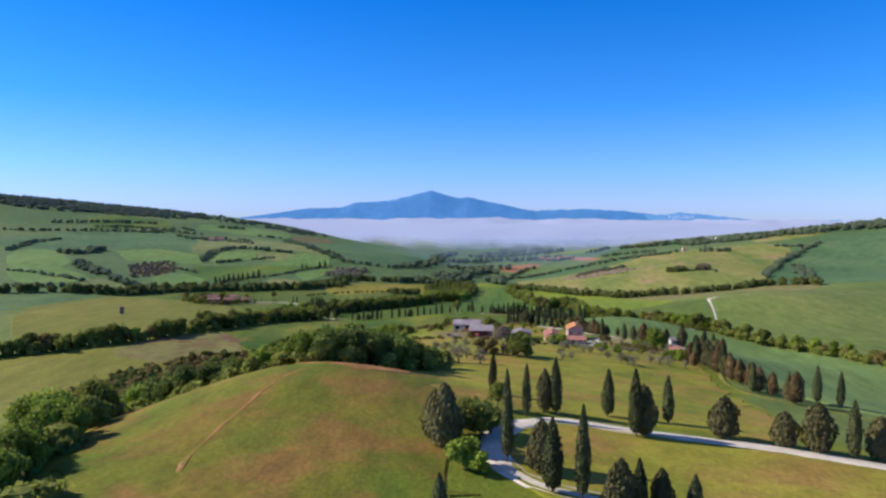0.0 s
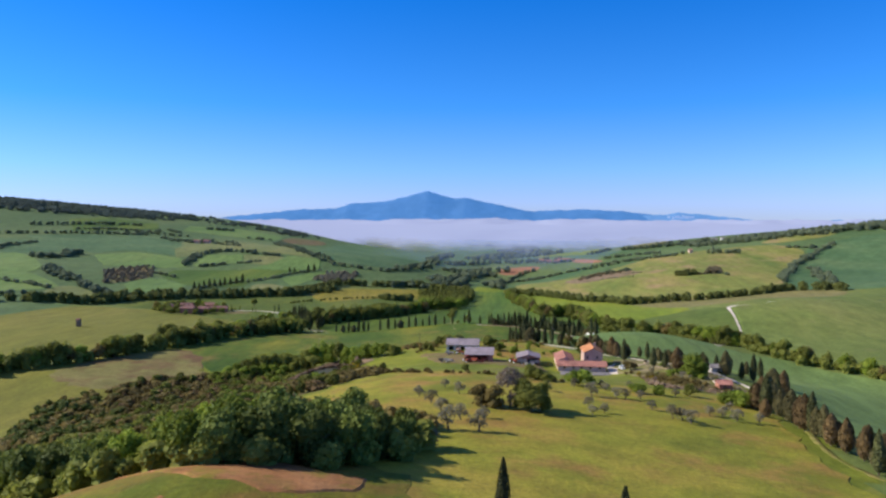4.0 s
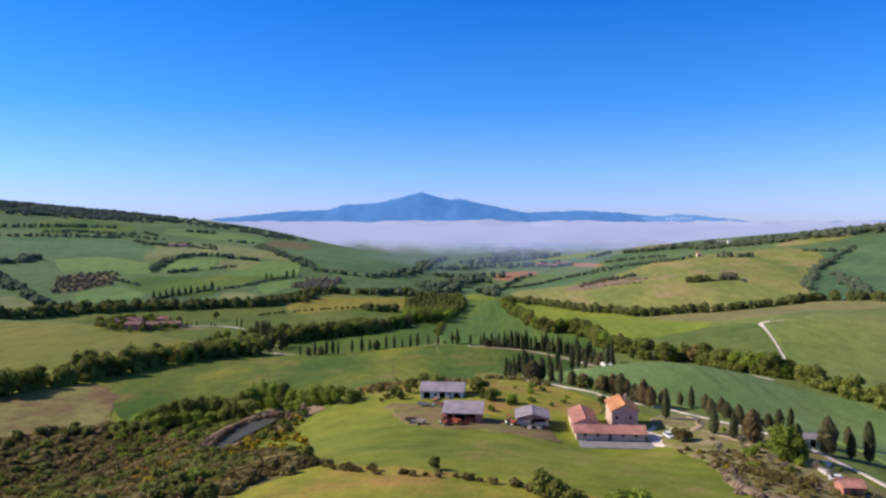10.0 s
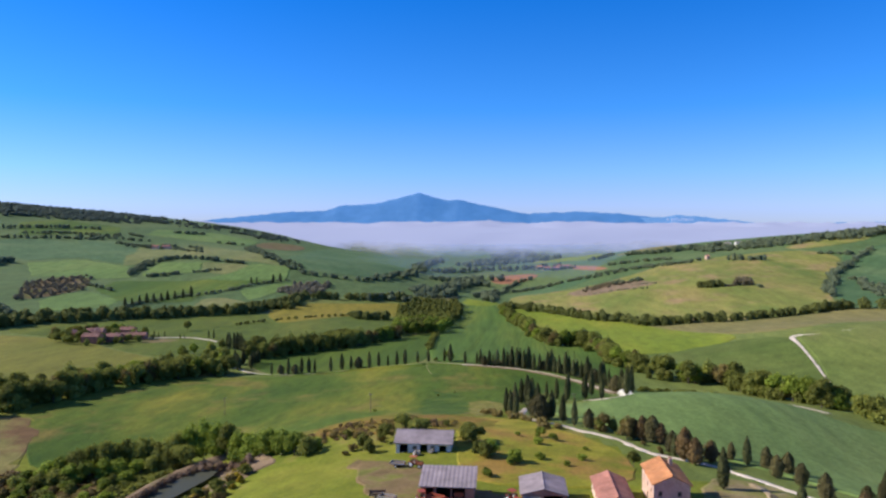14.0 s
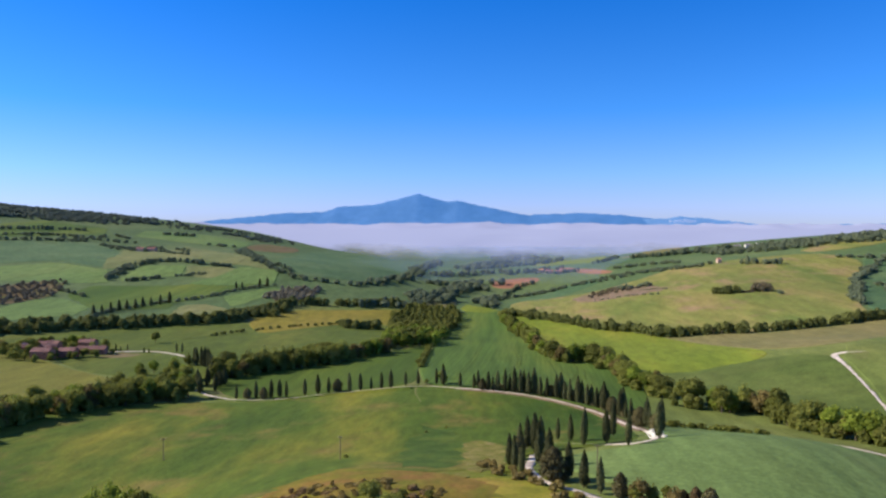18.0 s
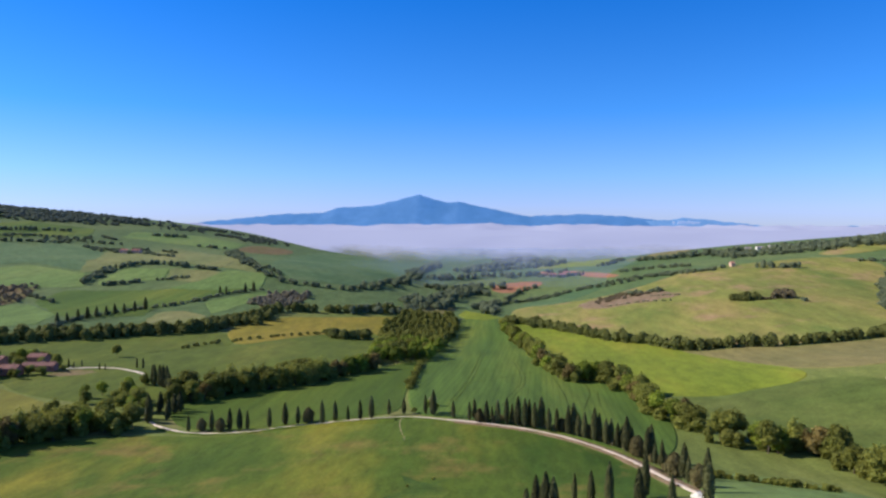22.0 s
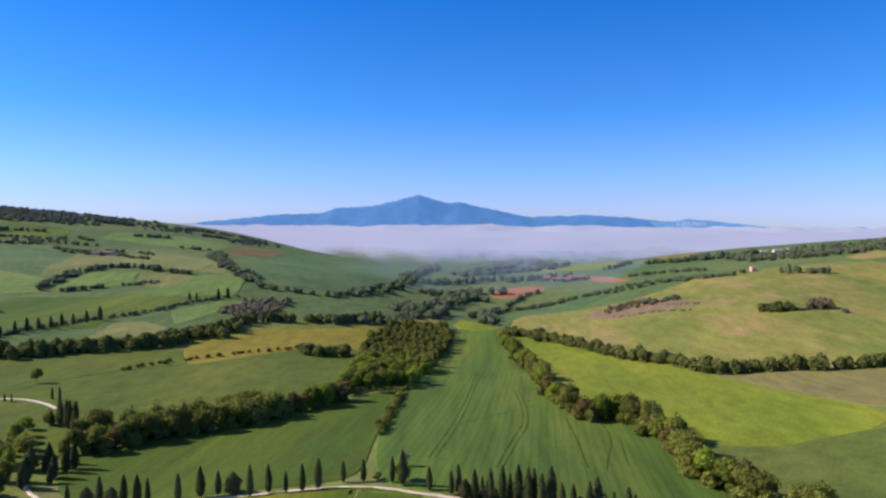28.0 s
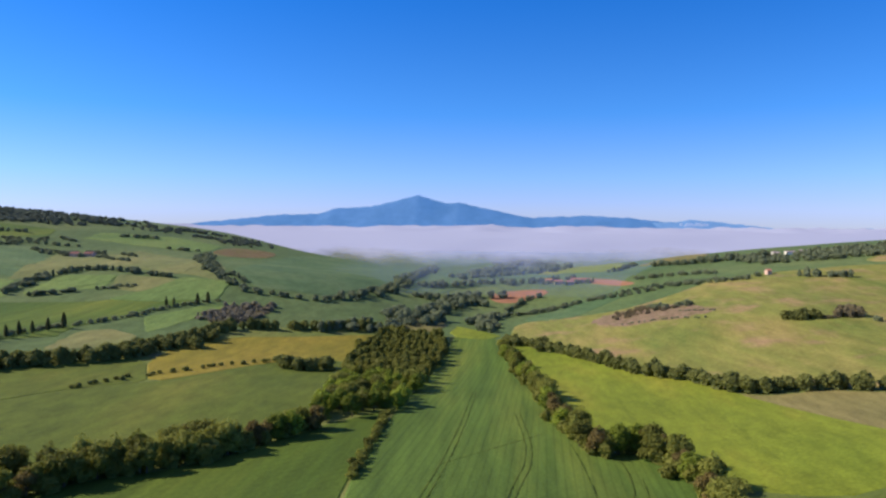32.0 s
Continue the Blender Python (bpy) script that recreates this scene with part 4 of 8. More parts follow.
def fog_mat(name, base, axis, lo, hi, a0, a1, wisps, cap=1.0, sides=()):
    """Fog: thin at its edge and dense behind, broken into wisps."""
    m, nt, bsdf = shader(name)
    bsdf.inputs["Base Color"].default_value = (*base, 1)
    bsdf.inputs["Roughness"].default_value = 1.0
    bsdf.inputs["Specular IOR Level"].default_value = 0.0
    pos = nt.nodes.new("ShaderNodeNewGeometry").outputs["Position"]
    mp = nt.nodes.new("ShaderNodeMapping")
    mp.inputs["Scale"].default_value = (1.0, 0.55, 3.0)
    nt.links.new(pos, mp.inputs["Vector"])
    n = noise_node(nt, mp.outputs[0], 1 / 260.0, 6.0, 0.62)
    sep = nt.nodes.new("ShaderNodeSeparateXYZ")
    nt.links.new(pos, sep.inputs[0])
    dens = map_range(nt, sep.outputs[axis], lo, hi, a0, a1)
    add = nt.nodes.new("ShaderNodeMath")
    add.operation = "ADD"
    add.use_clamp = True
    nt.links.new(dens, add.inputs[0])
    nt.links.new(map_range(nt, n, 0.28, 0.72, -wisps, wisps), add.inputs[1])
    mul = nt.nodes.new("ShaderNodeMath")
    mul.operation = "MULTIPLY"
    mul.inputs[1].default_value = cap
    nt.links.new(add.outputs[0], mul.inputs[0])
    if sides:
        for lo_x, hi_x in sides:
            fade = nt.nodes.new("ShaderNodeMath")
            fade.operation = "MULTIPLY"
            nt.links.new(mul.outputs[0], fade.inputs[0])
            nt.links.new(map_range(nt, sep.outputs["X"], lo_x, hi_x, 0.0, 1.0), fade.inputs[1])
            mul = fade
    nt.links.new(mul.outputs[0], bsdf.inputs["Alpha"])
    return m


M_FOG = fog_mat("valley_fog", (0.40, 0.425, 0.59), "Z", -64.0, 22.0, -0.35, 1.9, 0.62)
# Added bluish sheet, denser with distance, standing in for haze over the valley.
M_VEIL = fog_mat("valley_haze_veil", (0.26, 0.36, 0.60), "Y", 1350.0, 2500.0, 0.1, 1.0, 0.25, 0.5, ((-330.0, -120.0), (460.0, 180.0)))


def fog_bank(name, y0, y1, low, top, seed, material, label, last=4840):
    """A bank of fog: a soft sloping front, then a billowy top that runs back to the horizon."""
    xs = np.linspace(-3600, 3600, 150)
    rows = [(y0 + (y1 - y0) * f, low + (top - low) * (1 - (1 - f) ** 2)) for f in np.linspace(0, 1, 22)]
    rows += [(y1 + (last - y1) * f, top + 4 * f) for f in np.linspace(0.05, 1, 16)]
    verts, faces = [], []
    for j, (y, z) in enumerate(rows):
        for x in xs:
            b = noise.fractal(Vector((x / 420.0, y / 300.0, seed)), 1.0, 2.0, 4)
            verts.append((x, y + 50 * b * (1 if j < 22 else 0), z + (3.0 * b if j < 22 else 22.0 * noise.fractal(Vector((x / 190.0, y / 300.0, seed)), 1.0, 2.0, 4)) * min(1.0, j / 14.0)))
    n = len(xs)
    for j in range(len(rows) - 1):
        for i in range(n - 1):
            faces.append((j * n + i, j * n + i + 1, (j + 1) * n + i + 1, (j + 1) * n + i))
    ob = mesh_object(name, verts, faces, material, smooth=True)
    ob.visible_shadow = False
    return tagged(ob, label, "fog", kind="structure")


fog_bank("backdrop_fog", 2050, 2650, -70, 34, 1.7, M_FOG, "bank of white morning fog lying in the valley")
fog_bank("backdrop_fog", 2500, 3300, -64, 40, 5.2, M_FOG, "bank of white morning fog lying in the valley")
fog_bank("backdrop_haze_veil", 1400, 2300, -46, -14, 8.4, M_VEIL, "thin bluish sheet added as haze over the valley floor", 3000)


# ---- trees and shrubs ----
def leaf_cards(rng, centres, normals, size, tall=1.0, droop=0.0):
    """Small leaf sprays: bent four-cornered blades at the given places, turned roughly outwards."""
    n = len(centres)
    nrm = normals + rng.normal(0, 0.55, (n, 3))
    nrm /= np.linalg.norm(nrm, axis=1, keepdims=True) + 1e-9
    ref = np.tile([0.0, 0.0, 1.0], (n, 1)) + rng.normal(0, 0.35, (n, 3))
    side = np.cross(ref, nrm)
    side /= np.linalg.norm(side, axis=1, keepdims=True) + 1e-9
    up = np.cross(nrm, side)
    s = (size * rng.uniform(0.6, 1.35, n))[:, None]
    a = centres - up * s * 0.5 * tall
    c = centres + up * s * 0.55 * tall - nrm * s * droop
    b = centres + side * s * 0.5 + nrm * s * 0.14
    d = centres - side * s * 0.5 + nrm * s * 0.14
    verts = np.stack([a, b, c, d], 1).reshape(-1, 3)
    faces = np.arange(4 * n).reshape(-1, 4)
    return verts, faces


def blob(rng, centre, radius, rings=4, segs=7):
    """The dim inside of a crown: a rough closed lump."""
    cx, cy, cz = centre
    rx, ry, rz = radius
    verts = [(cx, cy, cz - rz)]
    for r in range(1, rings):
        t = -math.pi / 2 + math.pi * r / rings
        for k in range(segs):
            p = 2 * math.pi * k / segs + r * 0.4
            j = rng.uniform(0.8, 1.15)
            verts.append((cx + rx * math.cos(t) * math.cos(p) * j, cy + ry * math.cos(t) * math.sin(p) * j, cz + rz * math.sin(t) * j))
    verts.append((cx, cy, cz + rz))
    faces = [(0, 1 + (k + 1) % segs, 1 + k) for k in range(segs)]
    for r in range(rings - 2):
        o = 1 + r * segs
        faces += [(o + k, o + (k + 1) % segs, o + segs + (k + 1) % segs, o + segs + k) for k in range(segs)]
    top, o = len(verts) - 1, 1 + (rings - 2) * segs
    faces += [(o + k, o + (k + 1) % segs, top) for k in range(segs)]
    return np.array(verts), faces


def joined(pieces):
    verts, faces, base = [], [], 0
    for v, f in pieces:
        verts += [tuple(p) for p in v]
        faces += [tuple(int(i) + base for i in q) for q in f]
        base += len(v)
    return verts, faces


def broad_crown(rng, height, width, lobes, leaves, size, low=-0.1, core=True):
    """A leafy crown of overlapping boughs, uneven in outline, with gaps between them."""
    pieces, cents, norms = [], [], []
    mid = height * (low + 1) / 2
    parts = []
    for k in range(lobes):
        a = 2 * math.pi * (k / lobes) + rng.uniform(-0.5, 0.5)
        t = rng.uniform(-0.75, 0.9)
        r = width * 0.5 * rng.uniform(0.35, 0.66) * math.sqrt(max(0.12, 1 - t * t * 0.8))
        c = np.array([r * math.cos(a), r * math.sin(a), mid + t * height * (1 - low) * 0.34])
        rad = width * rng.uniform(0.17, 0.27)
        parts.append((c, np.array([rad, rad, rad * rng.uniform(0.75, 1.0)])))
    parts.append((np.array([0, 0, mid + height * (1 - low) * 0.16]), np.array([width * 0.27, width * 0.27, height * (1 - low) * 0.32])))
    share = max(1, leaves // len(parts))
    for c, rad in parts:
        d = rng.normal(0, 1, (share, 3))
        d /= np.linalg.norm(d, axis=1, keepdims=True)
        d[:, 2] = np.where(d[:, 2] < -0.5, -d[:, 2], d[:, 2])
        cents.append(c + d * rad * rng.uniform(0.78, 1.12, (share, 1)))
        norms.append(d)
        if core:
            pieces.append(blob(rng, c, rad * 0.74))
    pieces.append(leaf_cards(rng, np.concatenate(cents), np.concatenate(norms), size))
    return joined(pieces)


def trunk_mesh(rng, height, radius, reach, limbs=4):
    """A tapered, slightly leaning trunk with limbs that fork into the crown."""
    pieces = []

    def tube(p0, p1, r0, r1, segs=6):
        p0, p1 = np.array(p0, float), np.array(p1, float)
        ax = p1 - p0
        ax /= np.linalg.norm(ax)
        u = np.cross(ax, (0.3, 0.9, 0.1))
        u /= np.linalg.norm(u)
        v = np.cross(ax, u)
        ring = [math.cos(2 * math.pi * k / segs) * u + math.sin(2 * math.pi * k / segs) * v for k in range(segs)]
        verts = [p0 + q * r0 for q in ring] + [p1 + q * r1 for q in ring]
        return np.array(verts), [(k, (k + 1) % segs, segs + (k + 1) % segs, segs + k) for k in range(segs)]

    top = (rng.uniform(-0.2, 0.2), rng.uniform(-0.2, 0.2), height)
    pieces.append(tube((0, 0, -0.4), (0, 0, 0.35), radius * 1.6, radius * 1.05))
    pieces.append(tube((0, 0, 0.35), top, radius * 1.05, radius * 0.55))
    for k in range(limbs):
        a = 2 * math.pi * k / limbs + rng.uniform(-0.4, 0.4)
        s = rng.uniform(0.55, 0.95)
        pieces.append(tube((top[0] * s, top[1] * s, height * s), (reach * math.cos(a), reach * math.sin(a), height * s + reach * rng.uniform(0.6, 1.1)), radius * 0.45, radius * 0.15, 5))
    return joined(pieces)


def cypress_crown(rng, height, width, leaves, size, fat=0.0):
    """A slender spindle of upright sprays round a dense dark core, never quite even."""
    lean = rng.uniform(-0.015, 0.015, 2)

    def girth(f):
        return width * 0.5 * np.interp(f, (0.0, 0.05, 0.18, 0.4, 0.6, 0.78, 0.92, 1.0), (0.34, 0.7, 0.96, 1.0, 0.84 + fat, 0.56 + fat, 0.26 + fat, 0.03))

    f = rng.uniform(0.02, 1.0, leaves)
    a = rng.uniform(0, 2 * math.pi, leaves)
    bump = 1 + (0.06 + fat) * np.sin(a * 3 + f * 9 + rng.uniform(0, 6)) + rng.normal(0, 0.06, leaves)
    r = girth(f) * bump
    z = height * (0.08 + 0.92 * f)
    cents = np.stack([r * np.cos(a) + lean[0] * z, r * np.sin(a) + lean[1] * z, z], 1)
    norms = np.stack([np.cos(a), np.sin(a), np.full(leaves, 0.25)], 1)
    pieces = [leaf_cards(rng, cents, norms, size, tall=2.0)]
    segs, rings = 8, 12
    verts, faces = [], []
    for j in range(rings + 1):
        g = j / rings
        rr = float(girth(np.array(g))) * 0.86 + 0.02
        for k in range(segs):
            q = 2 * math.pi * k / segs
            w = rr * rng.uniform(0.85, 1.08)
            zz = height * (0.08 + 0.9 * g)
            verts.append((w * math.cos(q) + lean[0] * zz, w * math.sin(q) + lean[1] * zz, zz))
    for j in range(rings):
        faces += [(j * segs + k, j * segs + (k + 1) % segs, (j + 1) * segs + (k + 1) % segs, (j + 1) * segs + k) for k in range(segs)]
    pieces.append((np.array(verts), faces))
    return joined(pieces)


PROTO = {}
KINDS = {
    # name: variants, material, category, height, width, leaves, leaf size
    "oak": ("oak_tree", M_LEAF, "tree", 12.0, 11.0, 1300, 0.75),
    "ash": ("broadleaf_tree", M_LEAF_L, "tree", 11.0, 9.5, 1200, 0.72),
    "cypress": ("cypress", M_CYP, "cypress", 10.0, 2.0, 900, 0.27),
    "round_cypress": ("cypress", M_CYP_B, "cypress", 7.0, 4.2, 1100, 0.34),
    "rusty_cypress": ("cypress", M_RUST, "cypress", 9.0, 3.4, 1000, 0.32),
    "olive": ("olive_tree", M_OLIVE, "olive tree", 3.2, 3.4, 420, 0.26),
    "bare_tree": ("bare_tree", M_BARE, "tree", 10.0, 8.5, 1500, 0.42),
    # the oak again with its leaf colour darkened, no separate species
    "holm_oak": ("holm_oak", M_LEAF_D, "tree", 10.0, 9.5, 1300, 0.62),
    "russet_oak": ("russet_oak", M_HEATH, "tree", 11.0, 10.0, 1200, 0.72),
    "reed": ("reed_clump", M_REED, "reeds", 2.4, 2.0, 300, 0.30),
    "shrub": ("shrub", M_LEAF, "shrub", 2.6, 3.4, 380, 0.40),
    "light_shrub": ("shrub", M_LEAF_L, "shrub", 3.0, 4.0, 420, 0.42),
    "heath_shrub": ("shrub", M_HEATH, "shrub", 2.2, 3.0, 320, 0.36),
    "broom": ("broom_bush", M_BROOM, "shrub", 1.8, 2.6, 300, 0.30),
}


def build_proto(kind, variant):
    name, mat_, cat, h, w, leaves, size = KINDS[kind]
    rng = np.random.default_rng(sum(map(ord, kind)) * 13 + variant)
    h, w = h * rng.uniform(0.92, 1.08), w * rng.uniform(0.88, 1.12)
    root = new(name, None)
    if "cypress" in kind:
        cv, cf = cypress_crown(rng, h, w, leaves, size, fat=0.0 if kind == "cypress" else 0.1)
        tv, tf = trunk_mesh(rng, h * 0.3, 0.16, 0.3, 0)
    elif kind in ("oak", "ash", "bare_tree", "russet_oak", "holm_oak"):
        cv, cf = broad_crown(rng, h, w, 11, leaves, size, core=kind != "bare_tree")
        tv, tf = trunk_mesh(rng, h * 0.42, 0.28, w * 0.26)
    elif kind == "olive":
        cv, cf = broad_crown(rng, h, w, 7, leaves, size, low=0.12, core=False)
        tv, tf = trunk_mesh(rng, h * 0.45, 0.16, w * 0.24)
    else:
        cv, cf = broad_crown(rng, h, w, 6, leaves, size, low=0.02)
        tv, tf = trunk_mesh(rng, h * 0.35, 0.07, w * 0.2)
    mesh_object("trunk", tv, tf, M_BARK, root)
    mesh_object("crown", cv, cf, mat_, root)
    return root


def plant(kind, x, y, scale=1.0, label="", group="", turn=None, wide=1.0, variants=4):
    """Sets a tree or shrub on the land: the first of each shape is built, the others are copies of it."""
    rnd = random.Random(int(x * 31 + y * 17))
    variant = rnd.randrange(variants)
    turn = rnd.uniform(0, 360) if turn is None else turn
    m = pose(x, y, ground(x, y) - 0.12, 0, 0, turn) @ Matrix.Diagonal((scale * wide, scale * wide, scale, 1))
    key = (kind, variant)
    if key not in PROTO:
        ob = PROTO[key] = build_proto(kind, variant)
        ob.matrix_basis = m
    else:
        keep = PROTO[key].scale.copy()
        PROTO[key].scale = (1, 1, 1)
        ob = copy_thing(PROTO[key], m)
        PROTO[key].scale = keep
    return tagged(ob, label, KINDS[kind][2], group)


def thicket(name, spots, material, label, leaves=70, size=0.9, category="hedge"):
    """Uncounted growth joined into one: low-cost crowns at the given spots (x, y, height, width)."""
    rng = np.random.default_rng(int(abs(spots[0][0]) * 3 + len(spots)))
    pieces = []
    for x, y, h, w in spots:
        base = ground(x, y)
        lumps = 4
        cents, norms = [], []
        for k in range(lumps):
            a = 2 * math.pi * k / lumps + rng.uniform(-0.6, 0.6)
            r = w * rng.uniform(0.14, 0.26) if k else 0.0
            rad = np.array([w * rng.uniform(0.26, 0.36)] * 2 + [h * rng.uniform(0.26, 0.36)])
            c = np.array([x + r * math.cos(a), y + r * math.sin(a), base + h * (rng.uniform(0.36, 0.6) if k else 0.66)])
            n = leaves // lumps
            d = rng.normal(0, 1, (n, 3))
            d /= np.linalg.norm(d, axis=1, keepdims=True)
            d[:, 2] = np.abs(d[:, 2]) * 1.2 - 0.35
            cents.append(c + d * rad)
            norms.append(d)
            pieces.append(blob(rng, c, rad * 0.88, 4, 6))
        pieces.append(blob(rng, (x, y, base + h * 0.22), (w * 0.4, w * 0.4, h * 0.28), 3, 6))
        pieces.append(leaf_cards(rng, np.concatenate(cents), np.concatenate(norms), size * w / 8.0 + 0.25))
    verts, faces = joined(pieces)
    return tagged(mesh_object(name, verts, faces, material), label, category, kind="stuff")


def row(line, step, jitter, seed):
    """Spots along a line, unevenly set."""
    rnd = random.Random(seed)
    return [(x + rnd.gauss(0, jitter), y + rnd.gauss(0, jitter)) for x, y in along(rounded(line, 2, closed=False), step)]


def scatter(poly, count, seed, gap=0.0):
    rnd = random.Random(seed)
    xs, ys = [p[0] for p in poly], [p[1] for p in poly]
    out, tries = [], 0
    while len(out) < count and tries < count * 60:
        tries += 1
        x, y = rnd.uniform(min(xs), max(xs)), rnd.uniform(min(ys), max(ys))
        if inside(np.array(x), np.array(y), poly) and all((x - a) ** 2 + (y - b) ** 2 > gap * gap for a, b in out):
            out.append((x, y))
    return out


def sized(spots, h, w, seed, vary=0.25):
    rnd = random.Random(seed)
    return [(x, y, h * rnd.uniform(1 - vary, 1 + vary), w * rnd.uniform(1 - vary, 1 + vary)) for x, y in spots]


def oak_row(line, step, jitter, seed, low, high, label, group, light=0.25):
    under = sized(row(line, 3.0, jitter * 1.2, seed + 500), 6.6 * (low + high) / 2, 6.6, seed)
    thicket("undergrowth", under, M_LEAF, "dense leafy undergrowth at the foot of a hedgerow", 110, 0.8, "hedge")
    for x, y in row(line, step * 0.86, jitter, seed):
        r = random.Random(int(x * 13 + y * 7))
        pick = r.random()
        plant("ash" if pick < light else "russet_oak" if pick > 0.82 else "oak", x, y, r.uniform(low, high), label, group)


# ---- near hilltop: the hairpin and its cypresses ----
def cypress(x, y, tall, across, label, group, rusty=False):
    """A cypress of a given height and width: a slender spindle or a broad rounded one."""
    kind = "rusty_cypress" if rusty else "cypress" if across < tall * 0.36 else "round_cypress"
    h, w = KINDS[kind][3:5]
    s = tall / h
    return plant(kind, x, y, s, label, group, wide=0.88 * across / (w * s))


NEAR = "cypresses round the hairpin bend"
for x, y, h, w in ((2.7, 89.7, 12.4, 1.7), (-0.4, 131.5, 8.0, 1.8), (5.7, 114.8, 9.7, 1.7), (11, 120.1, 9.6, 2.1), (20.3, 123.7, 8.6, 2.5), (23, 110, 11.0, 2.6), (30.8, 123.5, 9.2, 2.3),
                   (55.5, 108.9, 9.2, 2.2), (11.6, 79.4, 12.0, 2.0), (8.2, 80.6, 9.1, 2.6), (17.4, 74.7, 7.2, 2.0), (23.3, 75.1, 6.1, 2.1), (-4.2, 68.5, 5.6, 1.8), (80.2, 182.6, 9.6, 2.4), (85.4, 181.3, 9.2, 2.1), (71.2, 177, 8.4, 1.8)):
    cypress(x, y, h, w, "slender dark green cypress beside the gravel road", NEAR)
for x, y, h, w in ((9.1, 120.8, 8.2, 3.0), (24.4, 111.8, 8.6, 4.6), (38.2, 115.9, 7.5, 4.8), (46.9, 113.4, 6.2, 4.2), (51.3, 111.4, 8.0, 5.2), (60.1, 110.5, 7.0, 4.7), (7.2, 87.3, 7.4, 3.9), (14.9, 72.3, 8.2, 4.2), (19.8, 75.2, 6.5, 2.8)):
    cypress(x, y, h, w, "broad brownish cypress with a rounded head", NEAR)
for x, y, h, w in ((72.4, 175.7, 8.3, 4.4), (66, 108, 7.5, 4.0)):
    cypress(x, y, h, w, "rust-brown cypress above the wheat field", NEAR, True)
oak_row([(-150, 200), (-136, 226), (-118, 237), (-100, 243), (-84, 228), (-70, 208), (-52, 184)], 5.5, 2.0, 57, 0.24, 0.36, "leafy green tree at the edge of the dry hill", "trees on the edge of the dry hill", 0.3)
oak_row([(-53, 64), (-60, 84), (-69, 104), (-80, 128), (-92, 150)], 4.6, 2.0, 59, 0.42, 0.7, "leafy green tree at the edge of the dry hill", "trees on the edge of the dry hill", 0.8)
thicket("bushes", sized(scatter([(-52, 50), (-56, 80), (-66, 104), (-84, 140), (-104, 150), (-96, 110), (-84, 60), (-70, 40)], 90, 23, 3.0), 3.6, 5.5, 24, 0.35), M_LEAF, "green bushes on the side of the dry hill", 110, 0.8, "shrubs")
thicket("bushes", sized(scatter([(-60, 50), (-66, 80), (-76, 104), (-94, 140), (-120, 150), (-110, 100), (-94, 50)], 60, 25, 3.4), 3.2, 5.5, 26, 0.35), M_HEATH, "olive-brown bushes on the side of the dry hill", 110, 0.8, "shrubs")
oak_row([(-72, 108), (-84, 130), (-98, 156), (-112, 180), (-128, 200)], 6, 2.5, 58, 0.6, 0.95, "leafy green tree at the edge of the dry hill", "trees on the edge of the dry hill", 0.75)
for x, y, sc in ((-1.3, 99.9, 1.5), (0.2, 101.5, 1.3), (-3, 103, 1.4), (-4.4, 98, 1.3), (-0.5, 106, 1.0), (-1.8, 110, 0.9)):
    plant("shrub", x, y, sc * 1.3, "dark leafy evergreen shrub on the bank of the hairpin", "shrubs by the hairpin")
for x, y, h in ((66.5, 206.9, 7.2), (67.2, 201.8, 7.4), (68.2, 196.6, 7.0), (69.2, 191.5, 6.8), (70.4, 185.6, 6.6), (73, 181.5, 5.6)):
    cypress(x, y, h, 2.9, "rust-brown cypress above the wheat field", NEAR, True)
cypress(-5.9, 92.2, 9.6, 5.0, "dark bushy evergreen tree by the hairpin bend", NEAR)
cypress(-7.6, 95.5, 7.4, 4.2, "dark bushy evergreen tree by the hairpin bend", NEAR)
plant("oak", 0.9, 118, 0.42, "dark bushy evergreen tree by the hairpin bend")
plant("light_shrub", -2.9, 86.2, 1.3, "leafy green shrub on the road bank")
plant("light_shrub", -0.8, 84.6, 0.9, "leafy green shrub on the road bank")

for x, y, h in ((-70, 114, 8.4), (-75, 122, 9.4), (-82, 132, 9.4), (-65, 104, 6.0), (-90, 144, 9.0)):
    plant("oak", x, y, h / 12.0, "large dark oak at the edge of the dry hill", "trees on the edge of the dry hill")

EDGE = scatter([(-122, 236), (-104, 252), (-72, 238), (-50, 206), (-58, 194), (-84, 202)], 150, 67, 2.4)
thicket("bushes", sized(EDGE[:90], 1.9, 3.6, 68, 0.4), M_HEATH, "brownish scrub below the dry hill", 90, 0.8, "shrubs")
thicket("bushes", sized(EDGE[90:], 2.3, 4.0, 69, 0.4), M_LEAF_D, "dark green scrub below the dry hill", 90, 0.8, "shrubs")

